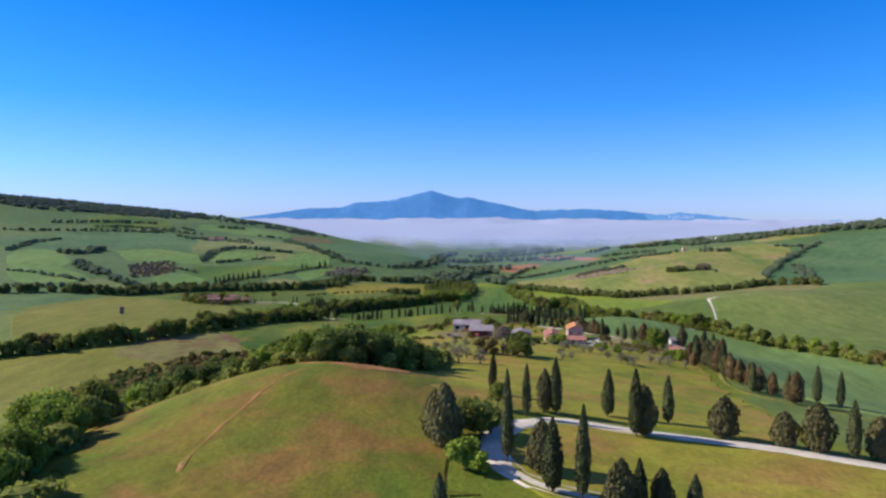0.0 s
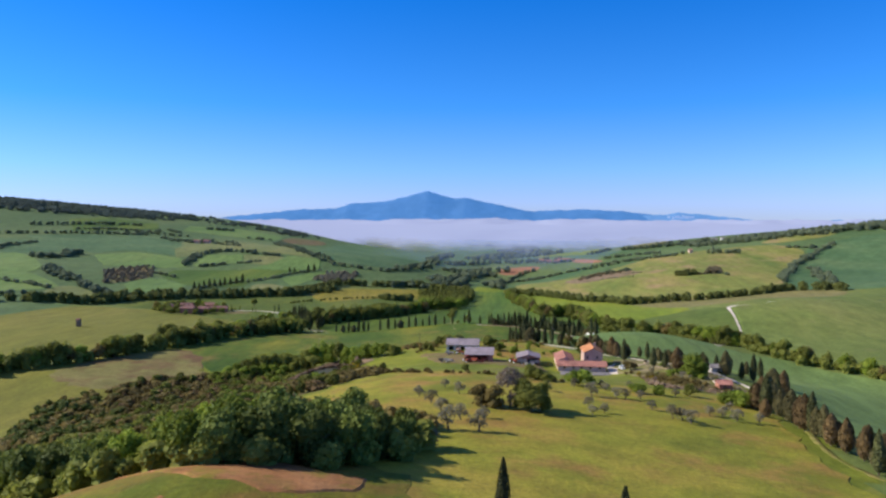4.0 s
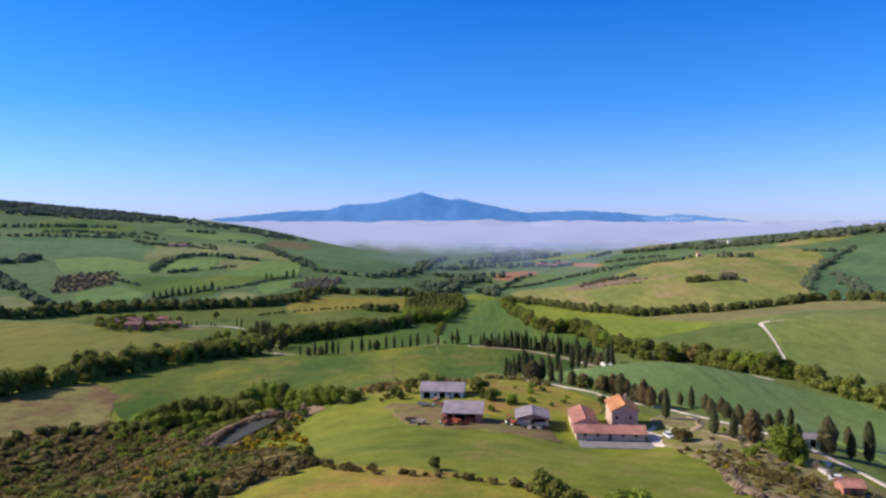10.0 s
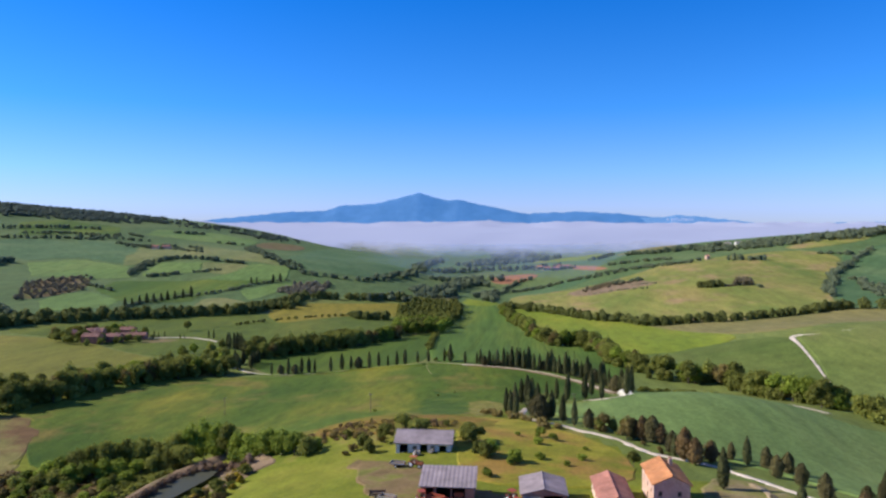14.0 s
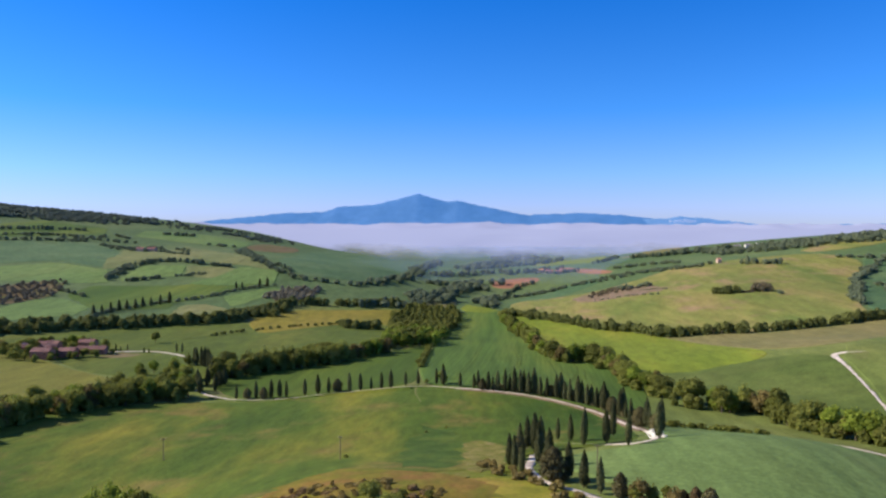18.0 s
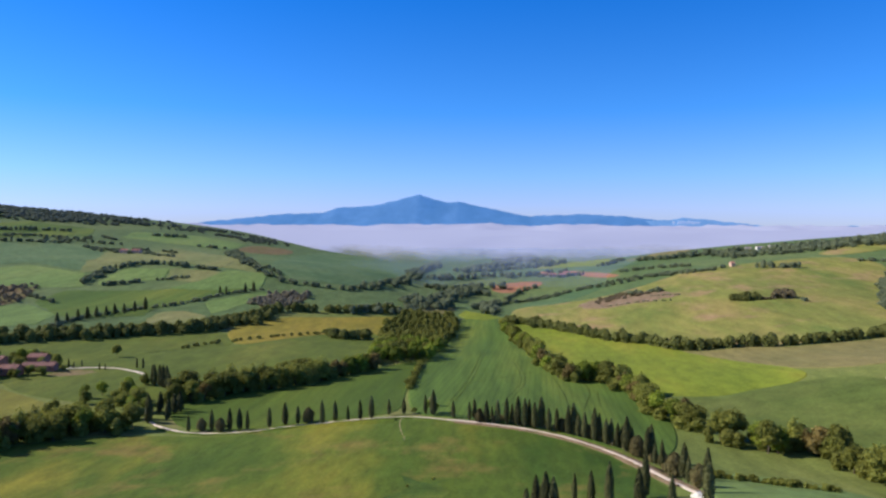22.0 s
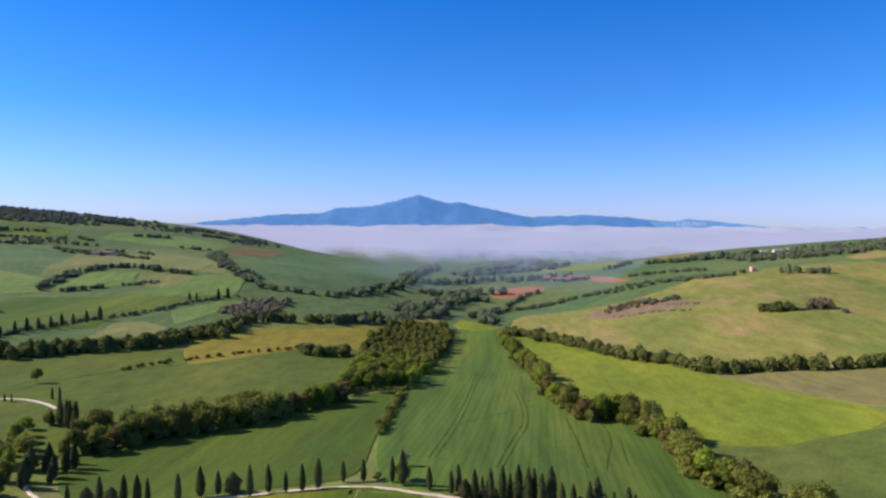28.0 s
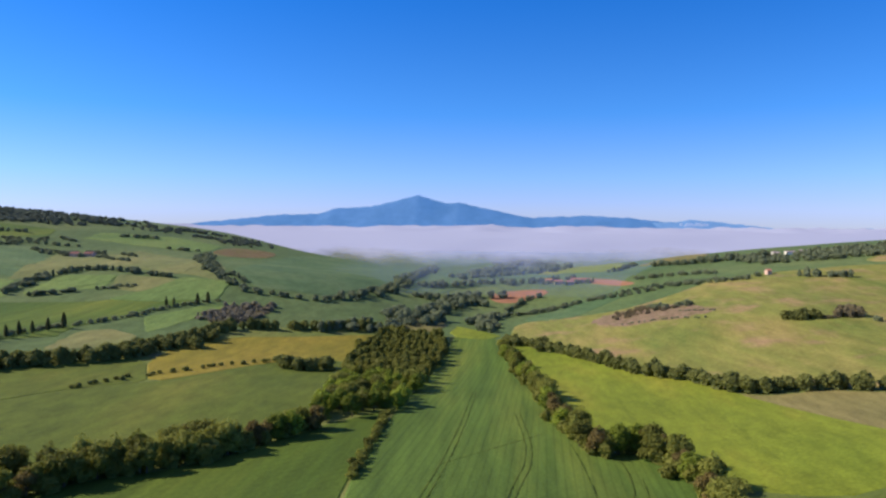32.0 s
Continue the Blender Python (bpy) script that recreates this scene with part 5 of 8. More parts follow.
# ---- clump of broad trees on the edge of the dry hill ----
CLUMP = "trees on the edge of the dry hill"
for kind, x, y, s in (("ash", -109, 173, 1.0), ("oak", -76, 118, 0.7), ("ash", -84, 126, 0.8), ("oak", -92, 138, 0.8), ("ash", -104, 156, 0.8), ("oak", -116, 186, 0.9), ("oak", -112, 204, 0.9), ("ash", -96, 226, 0.9), ("ash", -120, 232, 0.85), ("oak", -112, 226, 0.8), ("ash", -100, 240, 0.85), ("oak", -88, 228, 0.8),
                      ("oak", -80, 222, 0.7), ("ash", -70, 212, 0.85), ("ash", -62, 204, 0.9), ("ash", -54, 196, 0.9), ("oak", -46, 188, 0.95), ("ash", -46, 174, 0.85),
                      ("ash", -40, 166, 0.85), ("oak", -36, 172, 0.95), ("oak", -33, 160, 0.8), ("oak", -28, 164, 0.8), ("oak", -26, 174, 0.9), ("oak", -22, 168, 0.7),
                      ("oak", -18, 178, 0.6), ("ash", -60, 220, 0.9), ("ash", -84, 244, 0.9), ("oak", -96, 208, 0.7), ("oak", -128, 206, 0.8), ("ash", -140, 220, 0.8),
                      ("oak", -108, 196, 0.6), ("oak", -84, 150, 0.5), ("ash", -98, 160, 0.5)):
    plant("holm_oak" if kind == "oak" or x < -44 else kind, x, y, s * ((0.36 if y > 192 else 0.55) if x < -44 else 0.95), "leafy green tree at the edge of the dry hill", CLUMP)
for kind, x, y, h in (("ash", -40, 140, 7.6), ("oak", -35, 139, 8.4), ("oak", -30, 141, 8.8), ("oak", -25, 145, 8.8), ("oak", -21, 150, 8.2), ("ash", -37, 147, 9.4), ("oak", -31, 149, 10), ("oak", -26, 154, 10), ("oak", -19, 158, 8.0), ("oak", -33, 156, 10.4), ("ash", -42, 152, 9.6), ("ash", -46, 146, 7.6),
                      ("oak", -23, 164, 8.4), ("oak", -17, 166, 6.0), ("ash", -52, 148, 7.0), ("oak", -60, 150, 8.0), ("oak", -67, 154, 8.6), ("oak", -74, 158, 9.0), ("oak", -81, 163, 9.6), ("oak", -88, 168, 10), ("ash", -94, 172, 9.6), ("oak", -100, 177, 9.4), ("oak", -107, 182, 9.0), ("oak", -114, 186, 8.6), ("ash", -64, 162, 8.4), ("oak", -72, 168, 9.2), ("oak", -80, 174, 9.6), ("ash", -90, 180, 9.4)):
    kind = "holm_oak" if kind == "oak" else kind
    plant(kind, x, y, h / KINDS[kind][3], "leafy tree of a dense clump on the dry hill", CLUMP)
thicket("undergrowth", sized(row([(-116, 186), (-98, 174), (-82, 162), (-66, 152), (-52, 146), (-42, 140), (-32, 139), (-24, 145), (-18, 156), (-12, 170)], 2.4, 1.6, 91), 4.2, 5.0, 92, 0.3), M_LEAF, "dense leafy undergrowth at the foot of the clump", 120, 0.8, "hedge")
thicket("undergrowth", sized(row([(-96, 182), (-78, 168), (-60, 156), (-46, 150), (-34, 149), (-26, 154), (-18, 166)], 2.8, 1.8, 93), 5.2, 5.6, 94, 0.3), M_LEAF, "dense leafy undergrowth inside the clump", 120, 0.8, "hedge")
tagged(thicket("bushes", sized(row([(-14, 182), (-20, 188), (-30, 198), (-44, 210), (-62, 228)], 3, 2, 4), 3.0, 4, 5), M_HEATH, "brownish bushes behind the tree clump", category="shrubs"))

# ---- scrub slope with broom ----
SCRUB = [(-60, 240), (-75, 228), (-100, 246), (-140, 300), (-190, 376), (-176, 404), (-150, 418), (-122, 424), (-100, 426), (-112, 418), (-116, 400), (-86, 350), (-78, 325), (-60, 322), (-38, 284), (-47, 265)]
drape("heath", SCRUB, M_SCRUBLAND, 0.2, 7, "brown and olive heath ground on the scrub slope", "heath", soft=1, wobble=0.6)
spots = scatter(SCRUB, 1500, 11, 1.5)
for k, (mat_, lab, h, w) in enumerate(((M_HEATH, "brown-green heath bushes on the slope", 1.9, 4.2), (M_LEAF, "dark green bushes on the slope", 2.3, 4.4), (M_RUST, "dry reddish heath bushes on the slope", 1.6, 4.0), (M_HEATH, "yellow-brown heath bushes on the slope", 1.9, 4.2), (M_HEATH, "olive-brown heath bushes on the slope", 1.7, 4.4))):
    thicket("bushes", sized(spots[k::5], h * 1.08, w * 1.1, 20 + k, 0.68), mat_, lab, leaves=96, size=0.8, category="shrubs")
for x, y in scatter([(-60, 300), (-96, 350), (-90, 372), (-72, 366), (-62, 352), (-46, 312), (-42, 290), (-58, 278)], 70, 5, 2.0) + scatter([(-110, 330), (-140, 390), (-116, 396), (-96, 350)], 34, 6, 3) + scatter([(-70, 262), (-96, 300), (-80, 310), (-60, 280)], 16, 7, 3):
    plant("broom", x, y, random.Random(int(x * y)).uniform(0.7, 1.2), "broom bush in yellow flower on the slope", "broom bushes")
for x, y in row([(-93, 352), (-86.9, 356), (-82.1, 362), (-78.9, 370), (-75.1, 379), (-70, 388)], 1.7, 0.7, 18) + row([(-94, 346), (-84, 352), (-76, 364), (-68, 380)], 2.2, 0.9, 19) + row([(-90, 340), (-78, 352), (-68, 368)], 2.6, 1.2, 17):
    r = random.Random(int(x * 3 + y * 5))
    plant(r.choice(("broom", "broom", "heath_shrub", "shrub")), x, y, r.uniform(0.8, 1.25), "dense bush on the near bank of the pond", "bushes round the pond")
for x, y in row([(-95.5, 362), (-97, 372), (-97, 384), (-94.5, 394), (-90.5, 401), (-86, 405), (-80, 404), (-74, 398)], 1.0, 0.5, 21) + row([(-98, 362), (-99.5, 374), (-99.5, 388), (-97, 400), (-90, 407)], 1.4, 0.5, 22):
    plant("reed", x, y, random.Random(int(x * 9 + y)).uniform(1.0, 1.4), "tall brown reed clump on the far bank of the pond", "reeds round the pond")
thicket("bushes", sized(scatter([(-112, 352), (-105, 376), (-107, 398), (-102, 414), (-92, 412), (-100, 416), (-122, 414), (-124, 400), (-118, 366)], 110, 31, 1.8), 2.0, 3.8, 32, 0.35), M_LEAF, "dark green bushes beside the pond", 90, 0.8, "shrubs")
thicket("bushes", sized(scatter([(-150, 190), (-140, 236), (-96, 226), (-84, 200), (-100, 160), (-130, 165)], 90, 33, 3.0), 2.6, 5.0, 34, 0.35), M_LEAF, "dark green bushes below the dry hill", 100, 0.8, "shrubs")
for x, y in scatter(SCRUB, 44, 37, 9.0):
    r = random.Random(int(x * 11 + y * 3))
    plant(r.choice(("shrub", "light_shrub", "heath_shrub", "shrub")), x, y, r.uniform(1.0, 1.7), "large bush standing out of the scrub slope", "large bushes on the scrub slope")
POND_TREES = [(-145, 411, 6.6), (-140, 412, 8.4), (-136, 413, 10), (-131, 414, 11.4), (-127, 415, 12), (-122, 417, 11.8), (-117, 418, 11.4), (-112, 418, 9.4), (-106, 419, 11.6), (-101, 419, 12.8), (-97, 419, 13.6), (-92, 417, 12.6), (-87, 414, 11.8), (-82, 411, 10.6), (-77, 408, 10), (-71, 404, 8.6), (-65, 400, 7.4), (-60, 396, 6.4), (-55, 392, 5.4)]
for x, y, h in POND_TREES + [(x - 3.5, y - 7, h * 0.62) for x, y, h in POND_TREES if x < -92] + [(x + 1.5, y + 4, h * 0.7) for x, y, h in POND_TREES if x > -100]:
    r = random.Random(int(x * 13 + y * 7))
    kind = r.choice(("ash", "ash", "ash", "oak") if x > -100 else ("ash", "oak", "oak"))
    s = h / KINDS[kind][3] * 1.04
    plant(kind, x, y, s, "leafy green tree in a dense stand above the pond", "trees above the pond", wide=min(1.25, 7.5 / (KINDS[kind][4] * s)))
for x, y in ((-150, 402), (-128, 396), (-158, 398), (-118, 402)):
    plant("oak", x, y, 0.42, "small dark green tree on the scrub slope", "trees on the scrub slope")
for x, y in scatter([(-146, 372), (-150, 404), (-130, 418), (-114, 410), (-110, 384), (-120, 362)], 34, 53, 3.6):
    r = random.Random(int(x * 17 + y * 3))
    plant(r.choice(("light_shrub", "shrub", "light_shrub", "heath_shrub")), x, y, r.uniform(1.0, 1.6), "large green bush on the slope by the pond", "large bushes on the scrub slope")
for x, y in row([(-90, 356), (-85.5, 366), (-82, 376), (-79, 388), (-76.5, 398), (-75.5, 408)], 1.9, 0.6, 54):
    plant("broom", x, y, random.Random(int(x * 19 + y)).uniform(0.75, 1.15), "broom bush in yellow flower on the bank of the pond", "bushes round the pond")
SLOPE_EDGE = scatter([(-204, 346), (-196, 372), (-164, 344), (-146, 306), (-124, 256), (-148, 248), (-180, 290)], 300, 121, 2.6)
thicket("bushes", sized(SLOPE_EDGE[:200], 2.0, 3.8, 122, 0.45), M_HEATH, "brownish scrub at the edge of the slope", 80, 0.8, "shrubs")
thicket("bushes", sized(SLOPE_EDGE[200:], 2.6, 4.4, 123, 0.45), M_LEAF_D, "dark green scrub at the edge of the slope", 80, 0.8, "shrubs")
for x, y in scatter([(-126, 358), (-106, 378), (-90, 358), (-70, 292), (-82, 284), (-108, 328)], 64, 124, 2.6):
    plant("broom", x, y, random.Random(int(x * 7 + y * 3)).uniform(1.0, 1.6), "broom bush in yellow flower on the slope", "broom bushes")
plant("oak", -176, 396, 0.4, "lone small tree in a fallow field")
DRY_STRIP = [(-64, 412), (-60, 420), (-48, 428), (-30, 426), (-14, 416), (-16, 404), (-30, 402), (-44, 400), (-56, 402)]
spots = scatter(DRY_STRIP, 64, 63, 2.4)
thicket("dry_bushes", sized(spots[:24], 1.1, 2.4, 64, 0.6), M_RUST, "dry rust-brown brambles behind the sheds", 80, 0.7, "shrubs")
thicket("dry_bushes", sized(spots[24:], 1.1, 2.6, 65, 0.6), M_HEATH, "dry tan scrub behind the sheds", 80, 0.7, "shrubs")

# ---- hedges and trees in the meadow below the farm ----
for x, y in row([(-52, 300), (-36, 279), (-22, 272), (-8, 270), (6, 263), (16, 258)], 1.7, 0.8, 31):
    plant("heath_shrub", x, y, random.Random(int(x * 5)).uniform(0.45, 0.85), "low brownish hedge shrub in the meadow", "low hedge across the meadow")
for kind, x, y, h, w in (("shrub", 6.3, 260, 4.2, 5.4), ("shrub", 8.8, 258.6, 3.6, 4.4), ("shrub", 11.1, 256.5, 2.6, 4.6), ("light_shrub", 18.4, 252, 4.6, 5.6), ("light_shrub", 21.4, 251, 5.0, 6.0), ("olive", 18.0, 248.4, 3.0, 2.7), ("olive", 25.3, 250.6, 2.4, 2.7),
                         ("light_shrub", 34.3, 247, 2.9, 4.8), ("light_shrub", 39.9, 247, 2.8, 3.9), ("shrub", 49.4, 252.6, 3.4, 4.8), ("shrub", -13.3, 276.7, 2.6, 3.2), ("light_shrub", 60.7, 250, 3.6, 6.0), ("light_shrub", 57, 246, 3.2, 5.6), ("light_shrub", 61, 244, 4.2, 6.4)):
    s = h / KINDS[kind][3]
    plant(kind, x, y, s, "rounded leafy shrub in the meadow", "shrubs in the meadow", wide=w / (KINDS[kind][4] * s))
for kind, x, y, h, w in (("bare_tree", 0.6, 211, 9.2, 8.0), ("russet_oak", -5.8, 211, 5.4, 6.0), ("oak", 5.2, 206, 5.6, 5.4), ("oak", 7.4, 209, 7.0, 5.4), ("russet_oak", -2.8, 209, 6.0, 5.4), ("oak", 3.4, 208.5, 7.4, 5.6)):
    s = h / KINDS[kind][3]
    plant(kind, x, y, s, "tree in a dense small group on the meadow" if kind != "bare_tree" else "grey-brown leafless tree in a group on the meadow", "tree group on the meadow", wide=w / (KINDS[kind][4] * s))
for x, y, h in ((18.4, 218, 2.6), (21.3, 213, 2.4), (29.1, 233.4, 2.9), (33.3, 222, 2.7), (33, 235, 2.6), (39.5, 211.4, 3.2), (46.6, 223, 2.9), (51.8, 220, 3.1), (38.3, 214.2, 3.3), (57, 220.8, 2.7), (54.4, 234, 2.4), (18.4, 210, 2.4),
                (-11.7, 226, 3.3), (-9.2, 194, 3.2), (-4.7, 196.7, 2.7), (44.4, 247.6, 2.4), (33.1, 249.4, 2.7), (20.8, 233.4, 3.6), (27.1, 234.1, 2.9), (36.4, 214.6, 3.2), (49.8, 224, 3.0), (26, 246, 2.7), (-10.8, 184, 4.6), (-5.1, 184, 4.2), (-13.9, 203, 3.4), (-17, 212, 3.2), (-21, 222, 3.0), (-16, 236, 2.8), (10, 236, 2.6), (2, 240, 2.6), (-12, 167, 3.6)):
    plant("olive", x, y, h / 3.2, "pale grey-leaved young olive tree on the meadow", "olive trees on the meadow")

# ---- cypress row on the road below the farm ----
for x, y, h, w in ((64.2, 242.5, 9.6, 4.2), (65.6, 239.9, 10.2, 3.6), (66.6, 236.7, 9.6, 4.0), (66.3, 229.2, 9.6, 4.2), (66.2, 223, 9.8, 4.0), (66.8, 220, 9.8, 4.0), (67.1, 216, 9.0, 3.2), (68.2, 214, 8.6, 3.2), (68.4, 210.8, 7.8, 3.7), (68.2, 207, 7.2, 3.1), (68.5, 203.6, 7.7, 3.4), (68.9, 198.1, 7.8, 3.5), (68, 190, 6.4, 3.7),
                   (69, 248, 9.4, 4.0), (70.5, 255, 9.8, 4.2), (72.6, 262, 9.4, 4.0), (75, 270, 9.8, 4.4), (78, 278, 9.6, 4.2), (86.6, 287.4, 10.4, 4.8), (88, 297, 9.8, 4.6), (89.5, 306, 9.6, 5.2), (64.6, 246, 8.6, 3.6), (62.5, 232, 6.0, 3.2)):
    r = random.Random(int(x * 17 + y * 5))
    cypress(x + r.uniform(-0.8, 0.8), y, h * r.uniform(0.68, 0.98), w * 0.9, "tall rust-tinged cypress in a dense roadside row", "roadside cypress row", random.Random(int(x * 31 + y * 7)).random() < 0.6)
for x, y, h, w in ((65.8, 186.4, 8.8, 2.4), (67.2, 218, 9.4, 2.6), (71.6, 250, 9.0, 2.6), (88.7, 321, 10.4, 2.8), (84.8, 321.7, 7.0, 2.4), (71.9, 321.6, 7.6, 2.8), (79.2, 321.7, 9.8, 4.6), (59.6, 330.5, 7.6, 2.4), (56.1, 336.1, 8.4, 3.0), (48.9, 360, 9.8, 2.8),
                   (61.5, 395, 5.4, 2.2), (64.3, 391, 7.6, 2.2), (68.5, 389, 6.2, 3.2), (72.9, 386, 6.3, 3.4), (67.4, 378.8, 5.9, 3.6), (70, 370.6, 5.8, 3.5), (68.7, 354.9, 6.2, 3.4), (92.3, 339.5, 6.0, 2.2), (98.3, 341.5, 8.0, 2.4), (79, 352, 6.6, 2.6), (90.3, 373, 7.0, 2.4)):
    cypress(x, y, h, w, "dark cypress beside the farm lane", "cypresses by the farm")
for x, y, h, w in ((63.4, 327.6, 8.8, 5.2), (38.3, 410.6, 6.3, 4.0), (40.4, 408.8, 7.4, 4.0), (43, 406.9, 8.3, 5.2), (45.1, 405.6, 6.0, 4.0), (47.9, 389.5, 8.6, 5.0), (49.6, 385.5, 6.9, 4.4), (55, 391, 6.0, 4.4), (76.6, 353.8, 4.4, 3.0), (95, 318, 7.4, 3.6), (46, 396, 7.0, 3.8)):
    cypress(x, y, h, w, "brownish conifer beside the farm lane", "cypresses by the farm", random.Random(int(x * 9 + y)).random() < 0.5)
cypress(46.1, 393.6, 6.8, 2.1, "slim dark cypress behind the farmhouse", "cypresses by the farm")
for x, y, s in ((65.1, 312.3, 0.85), (67.5, 310, 0.62)):
    plant("ash", x, y, s, "fresh green garden tree by the drive")
for x, y, s in ((52, 309, 0.5), (57, 304, 0.6), (62, 300, 0.7), (70, 306, 0.6), (73, 298, 0.7), (68, 290, 0.8), (72, 284, 0.7), (64, 280, 0.7), (56, 278, 0.6), (54, 330, 0.5), (60, 340, 0.5), (56, 350, 0.6), (70, 346, 0.5), (50, 316, 0.4), (75, 306, 0.5)):
    r = random.Random(int(x * 7 + y))
    plant(r.choice(("heath_shrub", "light_shrub", "shrub", "olive")), x, y, s, "garden shrub on the terraced bank", "garden shrubs")
for x, y in row([(51.5, 298), (53, 294), (55, 290), (58, 287.5), (62, 286.5)], 1.3, 0.3, 44) + row([(54, 298), (57, 292), (61, 289.5)], 1.5, 0.3, 45):
    plant("heath_shrub", x, y, 0.9, "rust-brown hedge shrub on a bare bank", "rust-brown hedge on the bank")
plant("heath_shrub", 46.2, 330, 1.7, "dark red-leaved garden shrub")
for x, y, s in ((32.3, 377.4, 0.4), (29.2, 417, 0.38), (33.5, 418.5, 0.36), (37, 421, 0.3), (-10.2, 392.5, 0.46), (-4.7, 377.3, 0.38), (-7, 381, 0.3), (-33, 392, 0.5), (-36, 384, 0.35), (-24, 396, 0.5)):
    plant("oak", x, y, s, "leafy green tree behind the farm buildings", "farmyard trees")
for x, y in ((1.7, 372.7), (9.2, 379), (15.6, 374.6), (9.5, 394), (-3.9, 362.5), (20, 381), (14, 400), (4, 402), (22, 392)):
    plant("light_shrub", x, y, random.Random(int(x * 9 + y)).uniform(0.45, 0.8), "small green fruit tree in the farm orchard", "orchard behind the farm")
for x, y in row([(-44, 384), (-38, 392), (-30, 398), (-22, 400), (-14, 396)], 3.2, 1.0, 43):
    plant("heath_shrub", x, y, random.Random(int(x * 9)).uniform(0.6, 1.0), "brownish shrub behind the long shed", "shrubs behind the farm")

for kind, x, y, sc in (("oak", -38.7, 389.6, 0.36), ("shrub", -46.4, 404.9, 0.9), ("oak", -30.4, 408, 0.42), ("shrub", -23.3, 410, 0.9), ("oak", -9.4, 391, 0.5), ("oak", -6.6, 394, 0.36), ("light_shrub", -3.8, 380, 1.3), ("light_shrub", 2.9, 375, 1.1), ("light_shrub", 10.3, 403, 1.0), ("shrub", -17.2, 410, 0.8)):
    plant(kind, x, y, sc, "leafy tree standing close to the farm sheds", "farmyard trees")

# ---- cypresses of the zigzag road ----
ZIG = "cypresses along the zigzag road"
for pts in ([(-93.8, 603.6), (-88.5, 604.7), (-84.4, 606.2), (-77.2, 601.8), (-72.2, 604.4), (-66.7, 604.4), (-61.5, 604.4), (-57.1, 606.2)], [(-50.4, 611.7), (-43.9, 612.1), (-34.4, 610.1), (-30.8, 607.2)],
            [(-133.7, 597.4), (-128.9, 599.6), (-124.3, 599.1), (-120.2, 598.6), (-116.5, 599.2), (-112.2, 599.7), (-108.6, 599), (-99.7, 600.7)],
            [(-22, 603), (-15, 599.5), (-10.8, 596.6), (-8, 596), (-3.5, 595.6), (0.1, 594.8), (4.5, 593.4), (7.3, 592.5), (11.1, 591), (16.6, 588.4), (19.7, 587.4), (23.7, 585), (27.5, 583.2), (29.6, 581.4), (33.2, 578.8), (36.9, 575.4), (40.4, 572), (43.1, 568), (46.1, 563), (48.3, 557.6), (51, 547), (53, 538), (54.4, 527), (55.6, 519.8), (54.6, 508)],
            [(-13, 600.5), (-5.8, 598), (2.2, 596.5), (9, 594.4), (14, 592), (21.6, 588.6), (26, 586), (31.5, 582.6), (35, 579.5), (38.6, 576), (42, 572.4), (45, 568), (49.8, 559), (52.4, 551), (50, 553), (54.8, 533)],
            [(49.4, 488), (37.6, 505.2), (38, 477), (22.5, 501), (26.9, 499), (18.4, 505), (4.6, 486.5), (7.4, 491), (9.4, 486.3), (11.5, 485.5), (11.9, 436.4), (3.6, 471), (2.5, 463), (4.6, 478.6), (1, 458), (18.9, 429), (22.3, 424), (26.5, 421), (12.1, 455.6), (9.4, 462), (10, 470), (16.2, 438), (2.4, 452), (4.2, 446), (25.5, 488.6), (33, 489)]):
    for x, y in pts:
        r = random.Random(int(x * 51 + y * 3))
        plant("round_cypress" if r.random() < 0.14 else "cypress", x, y, r.uniform(0.66, 1.12) * (1.18 if x > -2 else 1.0), "dark cypress lining the zigzag gravel road", ZIG, wide=r.uniform(0.9, 1.25))
for x, y in row([(30, 416), (36, 408), (41, 400), (47, 392)], 5, 1.2, 51) + row([(26, 422), (20, 430), (14, 436)], 6, 1, 52):
    r = random.Random(int(x * 8 + y))
    plant(r.choice(("russet_oak", "heath_shrub", "russet_oak", "shrub")), x, y, r.uniform(0.2, 0.32) if r.random() < 0.6 else 0.6, "brownish round bush beside the lane above the farm", "bushes along the lane")
tagged(thicket("bushes", sized(row([(-12, 601), (0, 597.5), (12, 593.5), (24, 587.5), (34, 580.5), (42, 572.5), (48, 563), (52, 552), (55, 538)], 1.7, 0.7, 56), 3.0, 2.6, 57), M_CYP_B, "dark brown scrub between the cypress trunks", category="shrubs"))
tagged(thicket("bushes", sized(row([(-6, 462), (-3, 448), (2, 438), (8, 430), (18, 414)], 2.6, 1.5, 54), 2.0, 3.0, 55), M_HEATH, "brownish scrub at the foot of the cypresses", category="shrubs"))
for x, y, s in ((-52, 481, 0.5), (-30, 520, 0.35), (-22.8, 527, 0.35)):
    plant("shrub", x, y, s, "small dark bush alone in the meadow", "bushes in the meadow")
plant("ash", -31.5, 612, 0.62, "round-headed tree at the bend of the road")
plant("shrub", -40, 614, 0.9, "dark bush among the cypresses")

